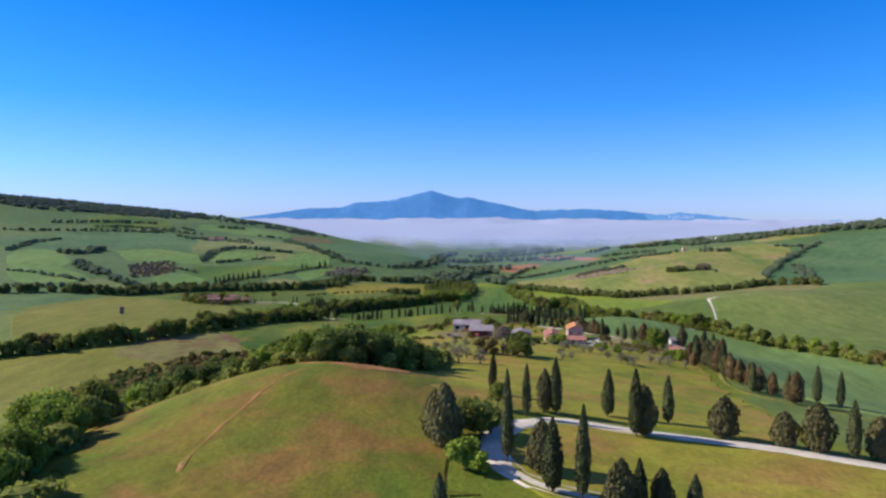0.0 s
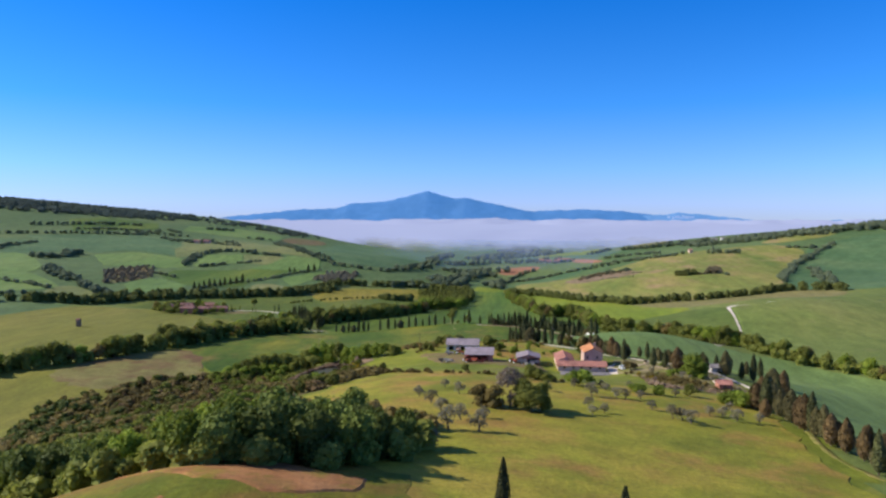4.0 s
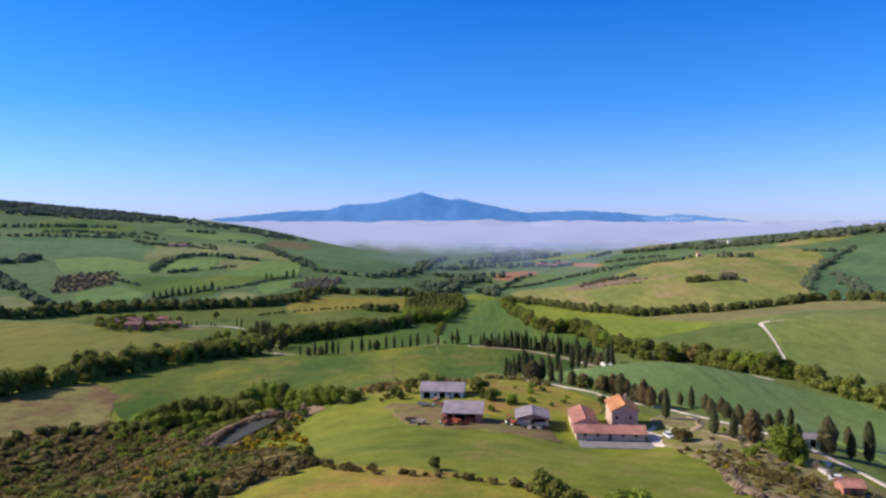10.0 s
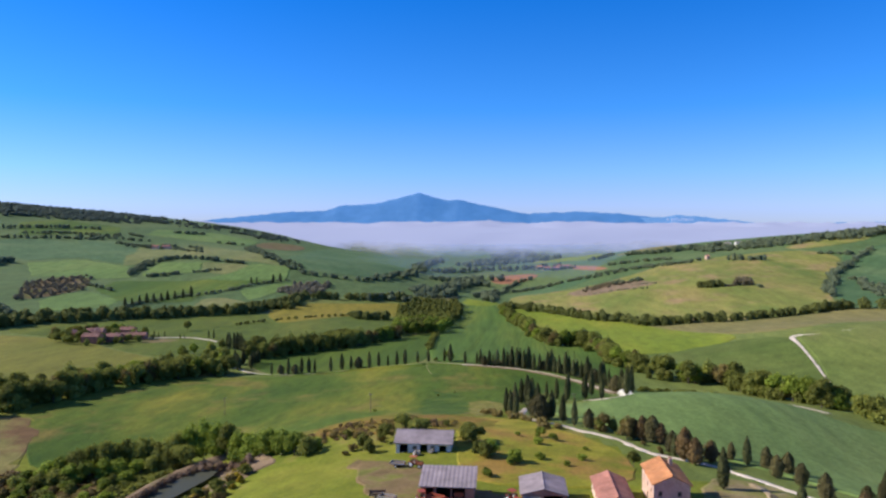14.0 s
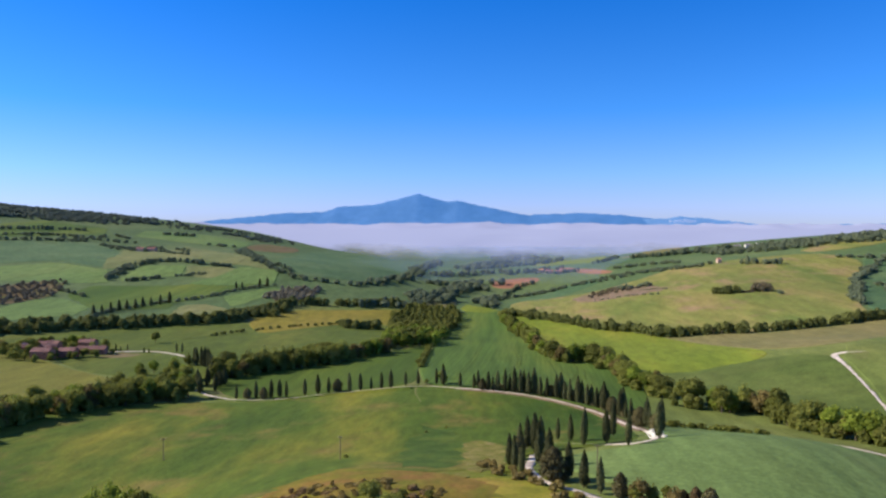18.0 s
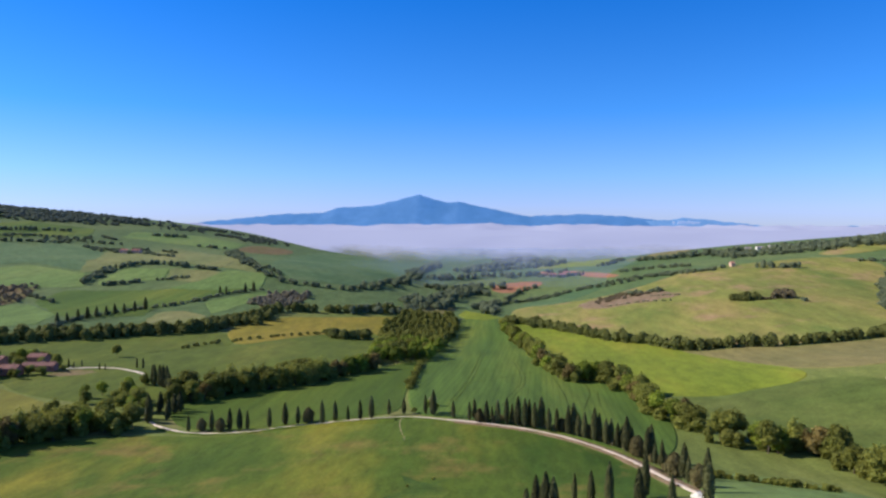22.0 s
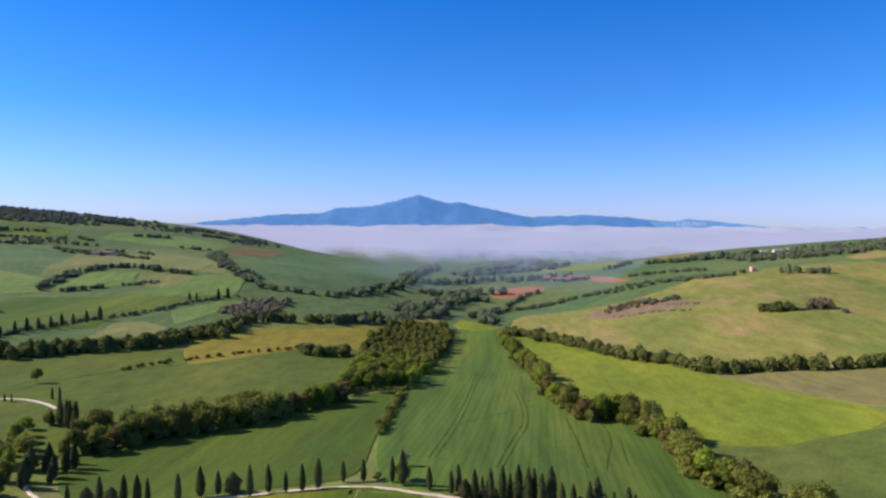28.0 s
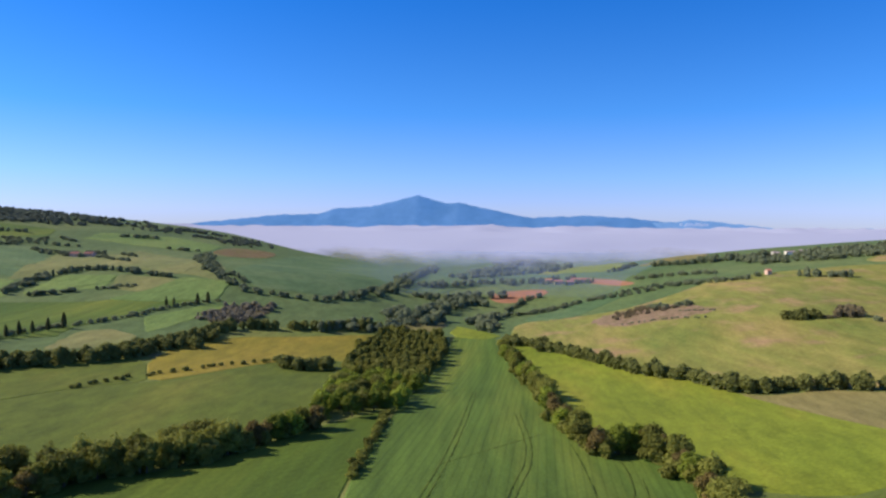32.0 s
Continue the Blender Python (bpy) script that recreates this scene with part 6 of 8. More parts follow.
# ---- broad hedgerows of oaks ----
oak_row([(-330, 330), (-300, 366), (-268, 398), (-248, 418), (-234, 436), (-223, 462), (-210, 488), (-202, 536), (-188, 576), (-172, 588), (-160, 604)], 6.0, 2.5, 61, 0.8, 1.15, "dark oak in a broad hedgerow below the meadow", "oaks of the broad hedgerow", 0.15)
oak_row([(-228, 500), (-212, 545), (-196, 575), (-178, 600)], 8.0, 3.0, 62, 0.75, 1.1, "dark oak in a broad hedgerow below the meadow", "oaks of the broad hedgerow", 0.15)
oak_row([(-163, 650), (-154, 662), (-141, 681), (-119, 690), (-111, 702), (-98, 719), (-86, 750)], 6.0, 2.2, 63, 0.88, 1.16, "oak in a dense hedgerow above young wheat", "oaks of the dense hedgerow", 0.2)
oak_row([(-168, 664), (-150, 684), (-130, 698), (-112, 716)], 8.0, 2.5, 64, 0.88, 1.18, "oak in a dense hedgerow above young wheat", "oaks of the dense hedgerow", 0.2)
for x, y in row([(-166, 628), (-160, 638), (-152, 632), (-158, 618), (-164, 612), (-152, 614)], 4, 2, 65):
    plant("cypress", x, y, random.Random(int(x * 77)).uniform(0.7, 1.05), "dark cypress in a cluster at the hedge end", "cypress cluster at the hedge end", wide=1.5)
for x, y, h, w in ((-196, 688, 11.6, 2.6), (-193, 685, 13.0, 3.0), (-189, 683, 12.2, 2.8), (-185, 679, 13.4, 3.0), (-182, 677, 12.6, 2.6), (-179, 673, 11.4, 2.6), (-176, 668, 10.0, 2.4), (-188, 688, 11.0, 2.6), (-173, 662, 9.0, 2.6)):
    cypress(x, y, h, w, "tall dark cypress in a cluster at the hedge end", "cypress cluster at the hedge end")
oak_row([(70, 690), (70, 682), (67, 655), (70, 640), (76, 625), (80, 614)], 6.0, 2.4, 66, 0.8, 1.08, "oak in the hedgerow beside the wheat strip", "oaks of the right hedgerow", 0.2)
oak_row([(34, 724), (46, 730), (60, 734), (60, 712), (69, 688)], 6.0, 2.2, 67, 0.85, 1.2, "oak in the hedgerow beside the wheat strip", "oaks of the right hedgerow", 0.2)
oak_row([(-2, 1058), (12, 944), (21, 858), (30, 770), (34, 730)], 10.0, 2.2, 68, 0.75, 1.1, "oak in the hedgerow beside the wheat strip", "oaks of the right hedgerow", 0.2)
oak_row([(86, 602), (92, 592), (104, 584), (114, 590), (119, 575), (120, 554), (124, 535), (131, 522), (138, 508)], 6.5, 3.0, 69, 0.8, 1.15, "bushy oak in the hedge below the track", "oaks of the lower right hedge", 0.35)
oak_row([(138, 508), (144, 486), (152, 464), (162, 444), (172, 424), (184, 400), (194, 378), (214, 340), (240, 300)], 7, 3, 70, 0.6, 0.95, "bushy oak in the hedge below the track", "oaks of the lower right hedge", 0.35)
for x, y in row([(61, 541), (79, 532), (97, 524)], 1.7, 0.6, 71):
    plant("shrub", x, y, random.Random(int(x * 7)).uniform(0.7, 1.15), "low green hedge shrub at the field edge", "low hedge at the field edge")
for x, y in row([(-56, 790), (-54, 735), (-50.5, 676)], 3.6, 0.7, 72):
    plant("shrub", x, y, random.Random(int(y * 7)).uniform(0.8, 1.25) * (1.15 if y > 676 else 0.5), "clipped-looking dark hedge shrub between wheat plots", "narrow hedge between the wheat plots", variants=3)
for x, y, sc in ((-192, 596, 0.8), (-186, 604, 0.9), (-180, 612, 0.8), (-176, 604, 0.7), (-188, 590, 0.8), (-170, 618, 0.7), (-198, 604, 0.9), (-184, 622, 0.7)):
    plant("oak", x, y, sc, "dark oak at the end of the hedgerow", "oaks of the broad hedgerow")
plant("bare_tree", -33, 628, 0.55, "solitary thin-leaved tree beside the road")
WOOD = [(-87, 760), (-107, 916), (-122, 1026), (-113, 1120), (-61, 1125), (-49, 1047), (-49, 933), (-52, 800), (-64, 783)]
spots = scatter(WOOD, 250, 73, 5.2)
spots.sort(key=lambda p: p[1])
for x, y in spots[:60]:
    r = random.Random(int(x * 13 + y))
    plant("ash" if r.random() < 0.6 else "oak", x, y, r.uniform(0.72, 1.12), "oak of the dark wood beside the wheat strip", "oaks of the valley wood")
thicket("wood", sized(spots[60:], 10.5, 9, 74), M_LEAF, "dark green oak wood in the valley", 140, 1.0, "wood")

# ---- far hedgerows, woods and rows: uncounted ----
FAR = []


def far_row(line, step, h, w, seed, jitter=2.0):
    FAR.extend(sized(row(line, step, jitter, seed), h, w, seed))


far_row([(4, 1089), (34, 1045), (67, 974), (96, 910), (118, 888), (127, 860), (143, 845), (175, 851), (194, 835), (221, 834), (260, 835), (300, 850), (340, 800)], 4.2, 9, 9.5, 81, 2.5)
far_row([(-435, 706), (-407, 692), (-398, 712), (-400, 756), (-382, 785), (-358, 818), (-320, 845), (-302, 867), (-280, 894), (-262, 933), (-255, 970), (-250, 1017), (-248, 1063)], 4.4, 10, 10.5, 82, 3.5)
far_row([(-400, 702), (-388, 760), (-350, 802), (-310, 842), (-288, 872), (-268, 905), (-248, 950), (-240, 1010)], 5, 8, 9.5, 83, 4)
far_row([(-520, 640), (-470, 680), (-435, 706)], 5, 9, 10, 90, 4)
far_row([(-241, 1066), (-203, 1086), (-167, 1109), (-132, 1145)], 4.6, 9, 10, 84, 4)
far_row([(-159, 932), (-140, 918), (-132, 913), (-118, 931)], 4, 9, 10, 85, 3)
far_row([(-239, 815), (-225, 848), (-202, 890), (-168, 950)], 6, 2.6, 4, 87)
far_row([(-91, 796), (-80, 806), (-71, 814)], 4, 9, 9, 88)
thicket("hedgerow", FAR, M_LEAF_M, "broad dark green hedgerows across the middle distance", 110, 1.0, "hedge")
FAR2 = []


def far2(line, step, h, w, seed, jitter=2.0):
    FAR2.extend(sized(row(line, step, jitter, seed), h, w, seed, 0.35))


for line, step, h, w, jit in (
    ([(-479, 811), (-458, 802), (-442, 794), (-420, 772)], 6, 7, 9, 3), ([(-700, 1040), (-668, 1054), (-677, 1107), (-685, 1139)], 6, 8, 13, 7), ([(-600, 930), (-580, 910), (-548, 886), (-503, 848), (-471, 812)], 6, 7, 9, 3), ([(-493, 1010), (-453, 992)], 6, 5, 8, 2),
    ([(-503, 1121), (-524, 1188), (-523, 1240), (-506, 1283), (-461, 1279), (-427, 1264), (-391, 1252)], 6, 7, 9, 3), ([(-477, 1121), (-452, 1161)], 5, 5, 8, 2), ([(-438, 1174), (-410, 1201)], 5, 4, 7, 2), ([(-588, 1501), (-550, 1471)], 7, 5, 9, 3),
    ([(-374, 869), (-383, 919), (-372, 1009), (-350, 1055), (-336, 1116), (-305, 1167)], 5, 3.5, 6, 2), ([(-983, 1438), (-954, 1490), (-926, 1548), (-898, 1616), (-855, 1667)], 8, 8, 9, 3), ([(-899, 1458), (-854, 1544), (-789, 1572), (-794, 1622)], 7, 5, 9, 4),
    ([(-785, 1645), (-748, 1629)], 7, 6, 10, 4), ([(-765, 1790), (-720, 1867)], 8, 7, 11, 4), ([(-624, 1706), (-575, 1734)], 8, 6, 10, 4), ([(-540, 1706), (-390, 1345), (-330, 1262), (-288, 1228), (-240, 1222), (-200, 1240), (-180, 1280)], 7, 6, 9, 4),
    ([(-193, 1280), (-168, 1344), (-158, 1482), (-162, 1700), (-166, 2000), (-195, 2340)], 8, 9, 13, 6), ([(-675, 1420), (-640, 1425), (-616, 1500)], 7, 6, 9, 4), ([(-767, 1015), (-825, 1159), (-825, 1228)], 7, 6, 9, 3), ([(-966, 1276), (-922, 1311), (-838, 1443), (-753, 1497)], 8, 6, 9, 3),
    ([(-589, 915), (-512, 836)], 7, 5, 8, 3), ([(-522, 694), (-502, 718), (-455, 734)], 6, 5, 8, 3), ([(-605, 803), (-563, 804), (-499, 781)], 6, 4, 7, 2),
    ([(-174, 1094), (-154, 1126), (-133, 1153)], 5, 9, 11, 4), ([(-127, 1116), (-97, 1193), (-71, 1228)], 5, 9, 12, 5), ([(-119, 1199), (-94, 1270), (-64, 1406), (-27, 1480)], 5, 10, 14, 9), ([(-143, 1518), (-87, 1550), (-40, 1616), (11, 1618), (63, 1628), (110, 1640)], 7, 9, 13, 8),
    ([(-57, 1789), (-30, 2100), (-15, 2425), (60, 2736), (122, 2640)], 14, 12, 22, 18), ([(-16, 2668), (44, 2903), (117, 2725), (88, 1946)], 16, 12, 24, 24), ([(-90, 1700), (0, 1800), (60, 1950)], 9, 10, 16, 16), ([(-110, 3200), (-22, 3100), (82, 3000)], 18, 14, 28, 30),
    ([(1, 1356), (28, 1453), (51, 1473)], 5, 6, 8, 3), ([(9, 1319), (48, 1321), (84, 1369), (137, 1402), (202, 1420), (248, 1353), (290, 1308)], 6, 5, 7, 2), ([(203, 1549), (266, 1519), (289, 1448)], 7, 6, 9, 3), ([(184, 1734), (219, 1780), (242, 1858)], 8, 7, 12, 4),
    ([(146, 1190), (160, 1176), (184, 1166)], 3.6, 6, 9, 5), ([(109, 1118), (150, 1114), (178, 1088)], 5, 1.8, 3.6, 1), ([(166, 1141), (194, 1118)], 5, 1.8, 3.6, 1), ([(283, 1016), (286, 1015)], 3, 4, 6, 1), ([(322, 931), (359, 1015), (405, 1112), (447, 1180)], 6, 6, 8, 3),
    ([(334, 1284), (350, 1268)], 3.4, 9, 10, 3), ([(360, 1262), (373, 1254)], 3.4, 8, 9, 3), ([(456, 1260), (489, 1240)], 6, 6, 10, 4), ([(270, 1783), (340, 1727), (390, 1715)], 6, 9, 14, 6), ([(-120, 1400), (-60, 1440), (-20, 1400)], 6, 9, 12, 6),
    ([(-16, 1164), (-30, 1240), (0, 1300)], 5, 9, 12, 6), ([(350, 860), (380, 960), (420, 1080)], 7, 6, 9, 4), ([(392, 1092), (460, 1188), (523, 1257)], 7, 6, 9, 3), ([(62, 1596), (92, 1582), (138, 1580)], 5, 6, 8, 6),
    ([(14, 1318), (60, 1350), (93, 1389), (181, 1363), (211, 1394), (260, 1313), (301, 1338)], 5, 5, 8, 3), ([(-707, 1458), (-640, 1440), (-600, 1400)], 7, 6, 9, 6), ([(-590, 1440), (-560, 1400), (-520, 1380)], 7, 5, 8, 4), ([(-808, 1520), (-760, 1540), (-700, 1560)], 7, 6, 10, 6), ([(-540, 1677), (-470, 1500), (-379, 1337), (-312, 1281)], 6, 5, 8, 5)):
    far2(line, step, h, w, int(line[0][0] * 3 + line[0][1]), jit)
thicket("copse", sized(scatter([(225, 1042), (232, 1050), (246, 1046), (250, 1034), (238, 1033)], 16, 111, 3.2), 7.5, 8.5, 112, 0.2), M_LEAF_M, "rounded green copse alone on the pasture", 90, 1.0, "copse")
thicket("copse", sized(scatter([(262, 1042), (274, 1046), (282, 1034), (270, 1028)], 11, 113, 3.0), 8.5, 8.5, 114, 0.2) + sized(row([(250, 1036), (264, 1034)], 3, 1, 115), 3.2, 5, 116), M_DUSK, "rounded brownish copse alone on the pasture", 90, 1.0, "copse")
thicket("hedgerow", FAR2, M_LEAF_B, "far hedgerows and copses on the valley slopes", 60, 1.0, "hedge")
RIDGE = []
for line, step, h, w, jit in (([(-1500, 1700), (-1250, 1690), (-1051, 1690), (-1002, 1800), (-928, 1900), (-848, 2020), (-722, 2075), (-565, 2050)], 4.5, 10, 15, 16),
                              ([(-1500, 1760), (-1250, 1760), (-1080, 1800), (-960, 1930), (-850, 2060), (-700, 2120), (-560, 2110)], 5, 11, 17, 20),
                              ([(-1500, 1840), (-1300, 1850), (-1100, 1900), (-900, 2060), (-720, 2200)], 6, 12, 18, 24),
                              ([(368, 1760), (458, 1720), (542, 1640), (600, 1560), (700, 1520), (860, 1500), (1000, 1500)], 4.5, 10, 15, 14),
                              ([(520, 1420), (600, 1400), (720, 1420), (900, 1420)], 5, 10, 15, 14), ([(430, 1640), (540, 1560), (640, 1490), (800, 1460)], 5, 11, 16, 18)):
    RIDGE.extend(sized(row(line, step, jit, int(line[0][1])), h, w, 5, 0.35))
RIDGE.extend(sized(scatter([(-1120, 1560), (-1093, 1590), (-1043, 1675), (-978, 1755), (-915, 1822), (-880, 1990), (-850, 2140), (-798, 2060), (-694, 2020), (-593, 1975), (-539, 2088), (-560, 2180), (-760, 2280), (-1000, 2200), (-1400, 2000), (-1400, 1640)], 620, 77, 12.0), 11, 18, 78, 0.35))
RIDGE = [(x, y, h * (0.95 if x > 0 else 0.6), w * (0.9 if x > 0 or x < -960 else 0.7)) for k, (x, y, h, w) in enumerate(RIDGE) if x > 0 or x < -960 or (k % 4 and noise.noise(Vector((x / 60.0, y / 90.0, 3.0))) > -0.1)]
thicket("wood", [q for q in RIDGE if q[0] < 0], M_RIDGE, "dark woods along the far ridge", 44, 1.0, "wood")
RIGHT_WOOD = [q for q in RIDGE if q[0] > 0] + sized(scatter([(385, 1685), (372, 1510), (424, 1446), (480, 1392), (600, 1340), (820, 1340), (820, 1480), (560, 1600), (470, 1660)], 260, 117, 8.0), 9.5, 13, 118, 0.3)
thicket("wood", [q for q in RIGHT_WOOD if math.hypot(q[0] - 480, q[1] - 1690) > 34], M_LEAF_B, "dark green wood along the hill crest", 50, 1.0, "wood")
thicket("bushes", sized(scatter([(100, 1150), (118, 1200), (146, 1212), (182, 1170), (150, 1160)], 60, 103, 3.4), 3.2, 5.6, 104, 0.5), M_DUSK, "brown scrub on the hillside pasture", 60, 1.0, "shrubs")
thicket("bushes", sized(scatter([(-292, 1090), (-284, 1150), (-262, 1168), (-238, 1172), (-240, 1110), (-258, 1070)], 110, 95, 3.5), 4.2, 6.5, 96, 0.55), M_LILAC, "brownish leafless-looking thicket on the slope", 70, 1.0, "wood")
GROVE = [(-474, 850), (-546, 972), (-556, 1046), (-539, 1092), (-480, 978), (-470, 910)]
drape("orchard_ground", GROVE, M_SOIL, 0.4, 14, "brown ploughed ground under a hillside orchard", "orchard")
thicket("orchard", sized(scatter(GROVE, 120, 91, 6.0), 3.6, 5.2, 92), M_LILAC, "rows of greyish orchard trees on the hillside", 60, 1.0, "orchard")
for pts in ([(-377, 878), (-377, 892), (-379, 911), (-377, 922), (-375, 933), (-373, 946), (-372, 959), (-369, 970), (-367, 986), (-365, 1004)], [(-337, 1126), (-331, 1130), (-313, 1145), (-306, 1154)]):
    for x, y in pts:
        plant("cypress", x, y, random.Random(int(x * y)).uniform(0.9, 1.3), "dark cypress in a row on the far slope", "cypress rows on the far slope", wide=1.4)
for x, y, sc in ((-258, 630, 0.5), (-262, 640, 0.6), (-248, 650, 0.5), (-274, 640, 0.6), (-282, 644, 0.65), (-290, 640, 0.7), (-296, 655, 0.7), (-288, 660, 0.6), (-262, 655, 0.5), (-244, 668, 0.5), (-236, 662, 0.4), (-300, 645, 0.7), (-278, 630, 0.5), (-268, 668, 0.6), (-256, 672, 0.6), (-284, 632, 0.6), (-270, 622, 0.5), (-262, 620, 0.45), (-254, 624, 0.5), (-246, 636, 0.5), (-278, 622, 0.55), (-290, 628, 0.6), (-240, 648, 0.5), (-252, 640, 0.45)):
    plant("oak", x - 27, y + 48, sc, "dark leafy tree around the hamlet houses", "hamlet trees")
plant("oak", -262, 768, 0.75, "lone round tree in a green field")
plant("oak", -278, 728, 0.7, "lone round tree beside the hamlet lane")
oak_row([(-328, 690), (-322, 730), (-306, 756)], 9, 5, 93, 0.5, 0.8, "leafy tree around the hamlet", "hamlet trees")

# ---- trees where the hedgerow meets the zigzag road, and the lane beyond ----
for x, y, sc in ((-170, 632, 0.62), (-177, 630, 0.7), (-184, 636, 0.66), (-181, 645, 0.72), (-187, 652, 0.7), (-192, 644, 0.6), (-196, 660, 0.72), (-200, 668, 0.66), (-205, 639, 0.62), (-212, 650, 0.68), (-207, 657, 0.72), (-199, 686, 0.6), (-204, 678, 0.6)):
    plant("oak" if int(x + y) % 3 else "ash", x, y, sc, "bushy green tree where the hedgerow meets the road", "trees at the end of the hedgerow")
for x, y, sc in ((-270, 727, 0.55), (-266, 726, 0.42), (-262, 728, 0.5), (-247, 722, 0.45), (-244, 723, 0.4), (-228, 731, 0.7), (-224, 731, 0.75)):
    plant("cypress", x, y, sc, "slim dark cypress beside a pale lane", "cypresses along the lane")


# ---- buildings ----
def box(bm, x0, x1, y0, y1, z0, z1):
    vs = [bm.verts.new(p) for p in ((x0, y0, z0), (x1, y0, z0), (x1, y1, z0), (x0, y1, z0), (x0, y0, z1), (x1, y0, z1), (x1, y1, z1), (x0, y1, z1))]
    for f in ((3, 2, 1, 0), (4, 5, 6, 7), (0, 1, 5, 4), (1, 2, 6, 5), (2, 3, 7, 6), (3, 0, 4, 7)):
        bm.faces.new([vs[i] for i in f])


def slab(bm, rows):
    """A closed plate from two equal rows of points, upper and lower."""
    top, low = [[bm.verts.new(p) for p in r] for r in rows]
    n = len(top)
    bm.faces.new(top)
    bm.faces.new(low[::-1])
    for i in range(n):
        bm.faces.new((top[i], low[i], low[(i + 1) % n], top[(i + 1) % n]))


def pierced(bm, length, height, thick, holes, put):
    """A wall with openings right through it. holes: (from, to, sill, head); put maps along, in, up to a place."""
    def block(a, b, z0, z1):
        if b - a < 0.02 or z1 - z0 < 0.02:
            return
        vs = [bm.verts.new(put(*p)) for p in ((a, 0, z0), (b, 0, z0), (b, thick, z0), (a, thick, z0), (a, 0, z1), (b, 0, z1), (b, thick, z1), (a, thick, z1))]
        for f in ((3, 2, 1, 0), (4, 5, 6, 7), (0, 1, 5, 4), (1, 2, 6, 5), (2, 3, 7, 6), (3, 0, 4, 7)):
            bm.faces.new([vs[i] for i in f])
    cuts = sorted({0.0, length, *[h[0] for h in holes], *[h[1] for h in holes]})
    for a, b in zip(cuts, cuts[1:]):
        mid, z = (a + b) / 2, 0.0
        for h in sorted((h for h in holes if h[0] < mid < h[1]), key=lambda h: h[2]):
            block(a, b, z, h[2])
            z = h[3]
        block(a, b, z, height)


def tiled_slope(bm, p0, p1, p2, p3, wave=0.42, lift=0.07, thick=0.14):
    """A roof slope from eave corners p0, p1 to ridge corners p3, p2, in rounded courses that run down to the eave."""
    p0, p1, p2, p3 = [Vector(p) for p in (p0, p1, p2, p3)]
    nrm = (p1 - p0).cross(p3 - p0).normalized()
    if nrm.z < 0:
        nrm = -nrm
    n = max(2, int((p1 - p0).length / wave)) * 2
    rows = []
    for j in range(5):
        g = j / 4
        rows.append([bm.verts.new((p0.lerp(p1, i / n)).lerp(p3.lerp(p2, i / n), g) + nrm * (lift * (i % 2) + 0.03 * math.sin(g * math.pi * 2))) for i in range(n + 1)])
    for j in range(4):
        for i in range(n):
            bm.faces.new((rows[j][i], rows[j][i + 1], rows[j + 1][i + 1], rows[j + 1][i]))
    low = [bm.verts.new(p - nrm * thick) for p in (p0, p1, p2, p3)]
    bm.faces.new(low[::-1])
    for a, b, edge in ((0, 1, rows[0]), (2, 3, rows[4][::-1])):
        for i in range(n):
            t0, t1 = edge[i], edge[i + 1]
            if i == 0:
                first = low[a]
            last = low[b] if i == n - 1 else None
            nxt = last or bm.verts.new(low[a].co.lerp(low[b].co, (i + 1) / n))
            bm.faces.new((t0, first, nxt, t1))
            first = nxt
    bm.faces.new((rows[0][0], rows[4][0], low[3], low[0]))
    bm.faces.new((rows[4][n], rows[0][n], low[1], low[2]))


def opening(parent, kind, put, a, b, z0, z1, frame_mat):
    """A window with frame, panes, sill and open shutters, or a plank door, set back in its opening."""
    def piece(bm, x0, x1, d0, d1, h0, h1):
        vs = [bm.verts.new(put(*p)) for p in ((x0, d0, h0), (x1, d0, h0), (x1, d1, h0), (x0, d1, h0), (x0, d0, h1), (x1, d0, h1), (x1, d1, h1), (x0, d1, h1))]
        for f in ((3, 2, 1, 0), (4, 5, 6, 7), (0, 1, 5, 4), (1, 2, 6, 5), (2, 3, 7, 6), (3, 0, 4, 7)):
            bm.faces.new([vs[i] for i in f])
    if kind == "door":
        bm = bmesh.new()
        k = 5
        for i in range(k):
            w = (b - a) / k
            piece(bm, a + i * w + 0.01, a + (i + 1) * w - 0.01, 0.16 + 0.01 * (i % 2), 0.22, z0, z1)
        return part("door", bm, M_WOOD, parent, "brown plank door")
    bm = bmesh.new()
    for x0, x1, h0, h1 in ((a, a + 0.07, z0, z1), (b - 0.07, b, z0, z1), (a, b, z0, z0 + 0.07), (a, b, z1 - 0.07, z1), ((a + b) / 2 - 0.03, (a + b) / 2 + 0.03, z0, z1)):
        piece(bm, x0, x1, 0.12, 0.18, h0, h1)
    win = part("window", bm, frame_mat, parent, "small framed window")
    bm = bmesh.new()
    piece(bm, a + 0.05, b - 0.05, 0.15, 0.165, z0 + 0.05, z1 - 0.05)
    part("pane", bm, M_PANE, win)
    bm = bmesh.new()
    piece(bm, a - 0.08, b + 0.08, -0.08, 0.12, z0 - 0.08, z0)
    part("sill", bm, M_STONE, win)
    return win


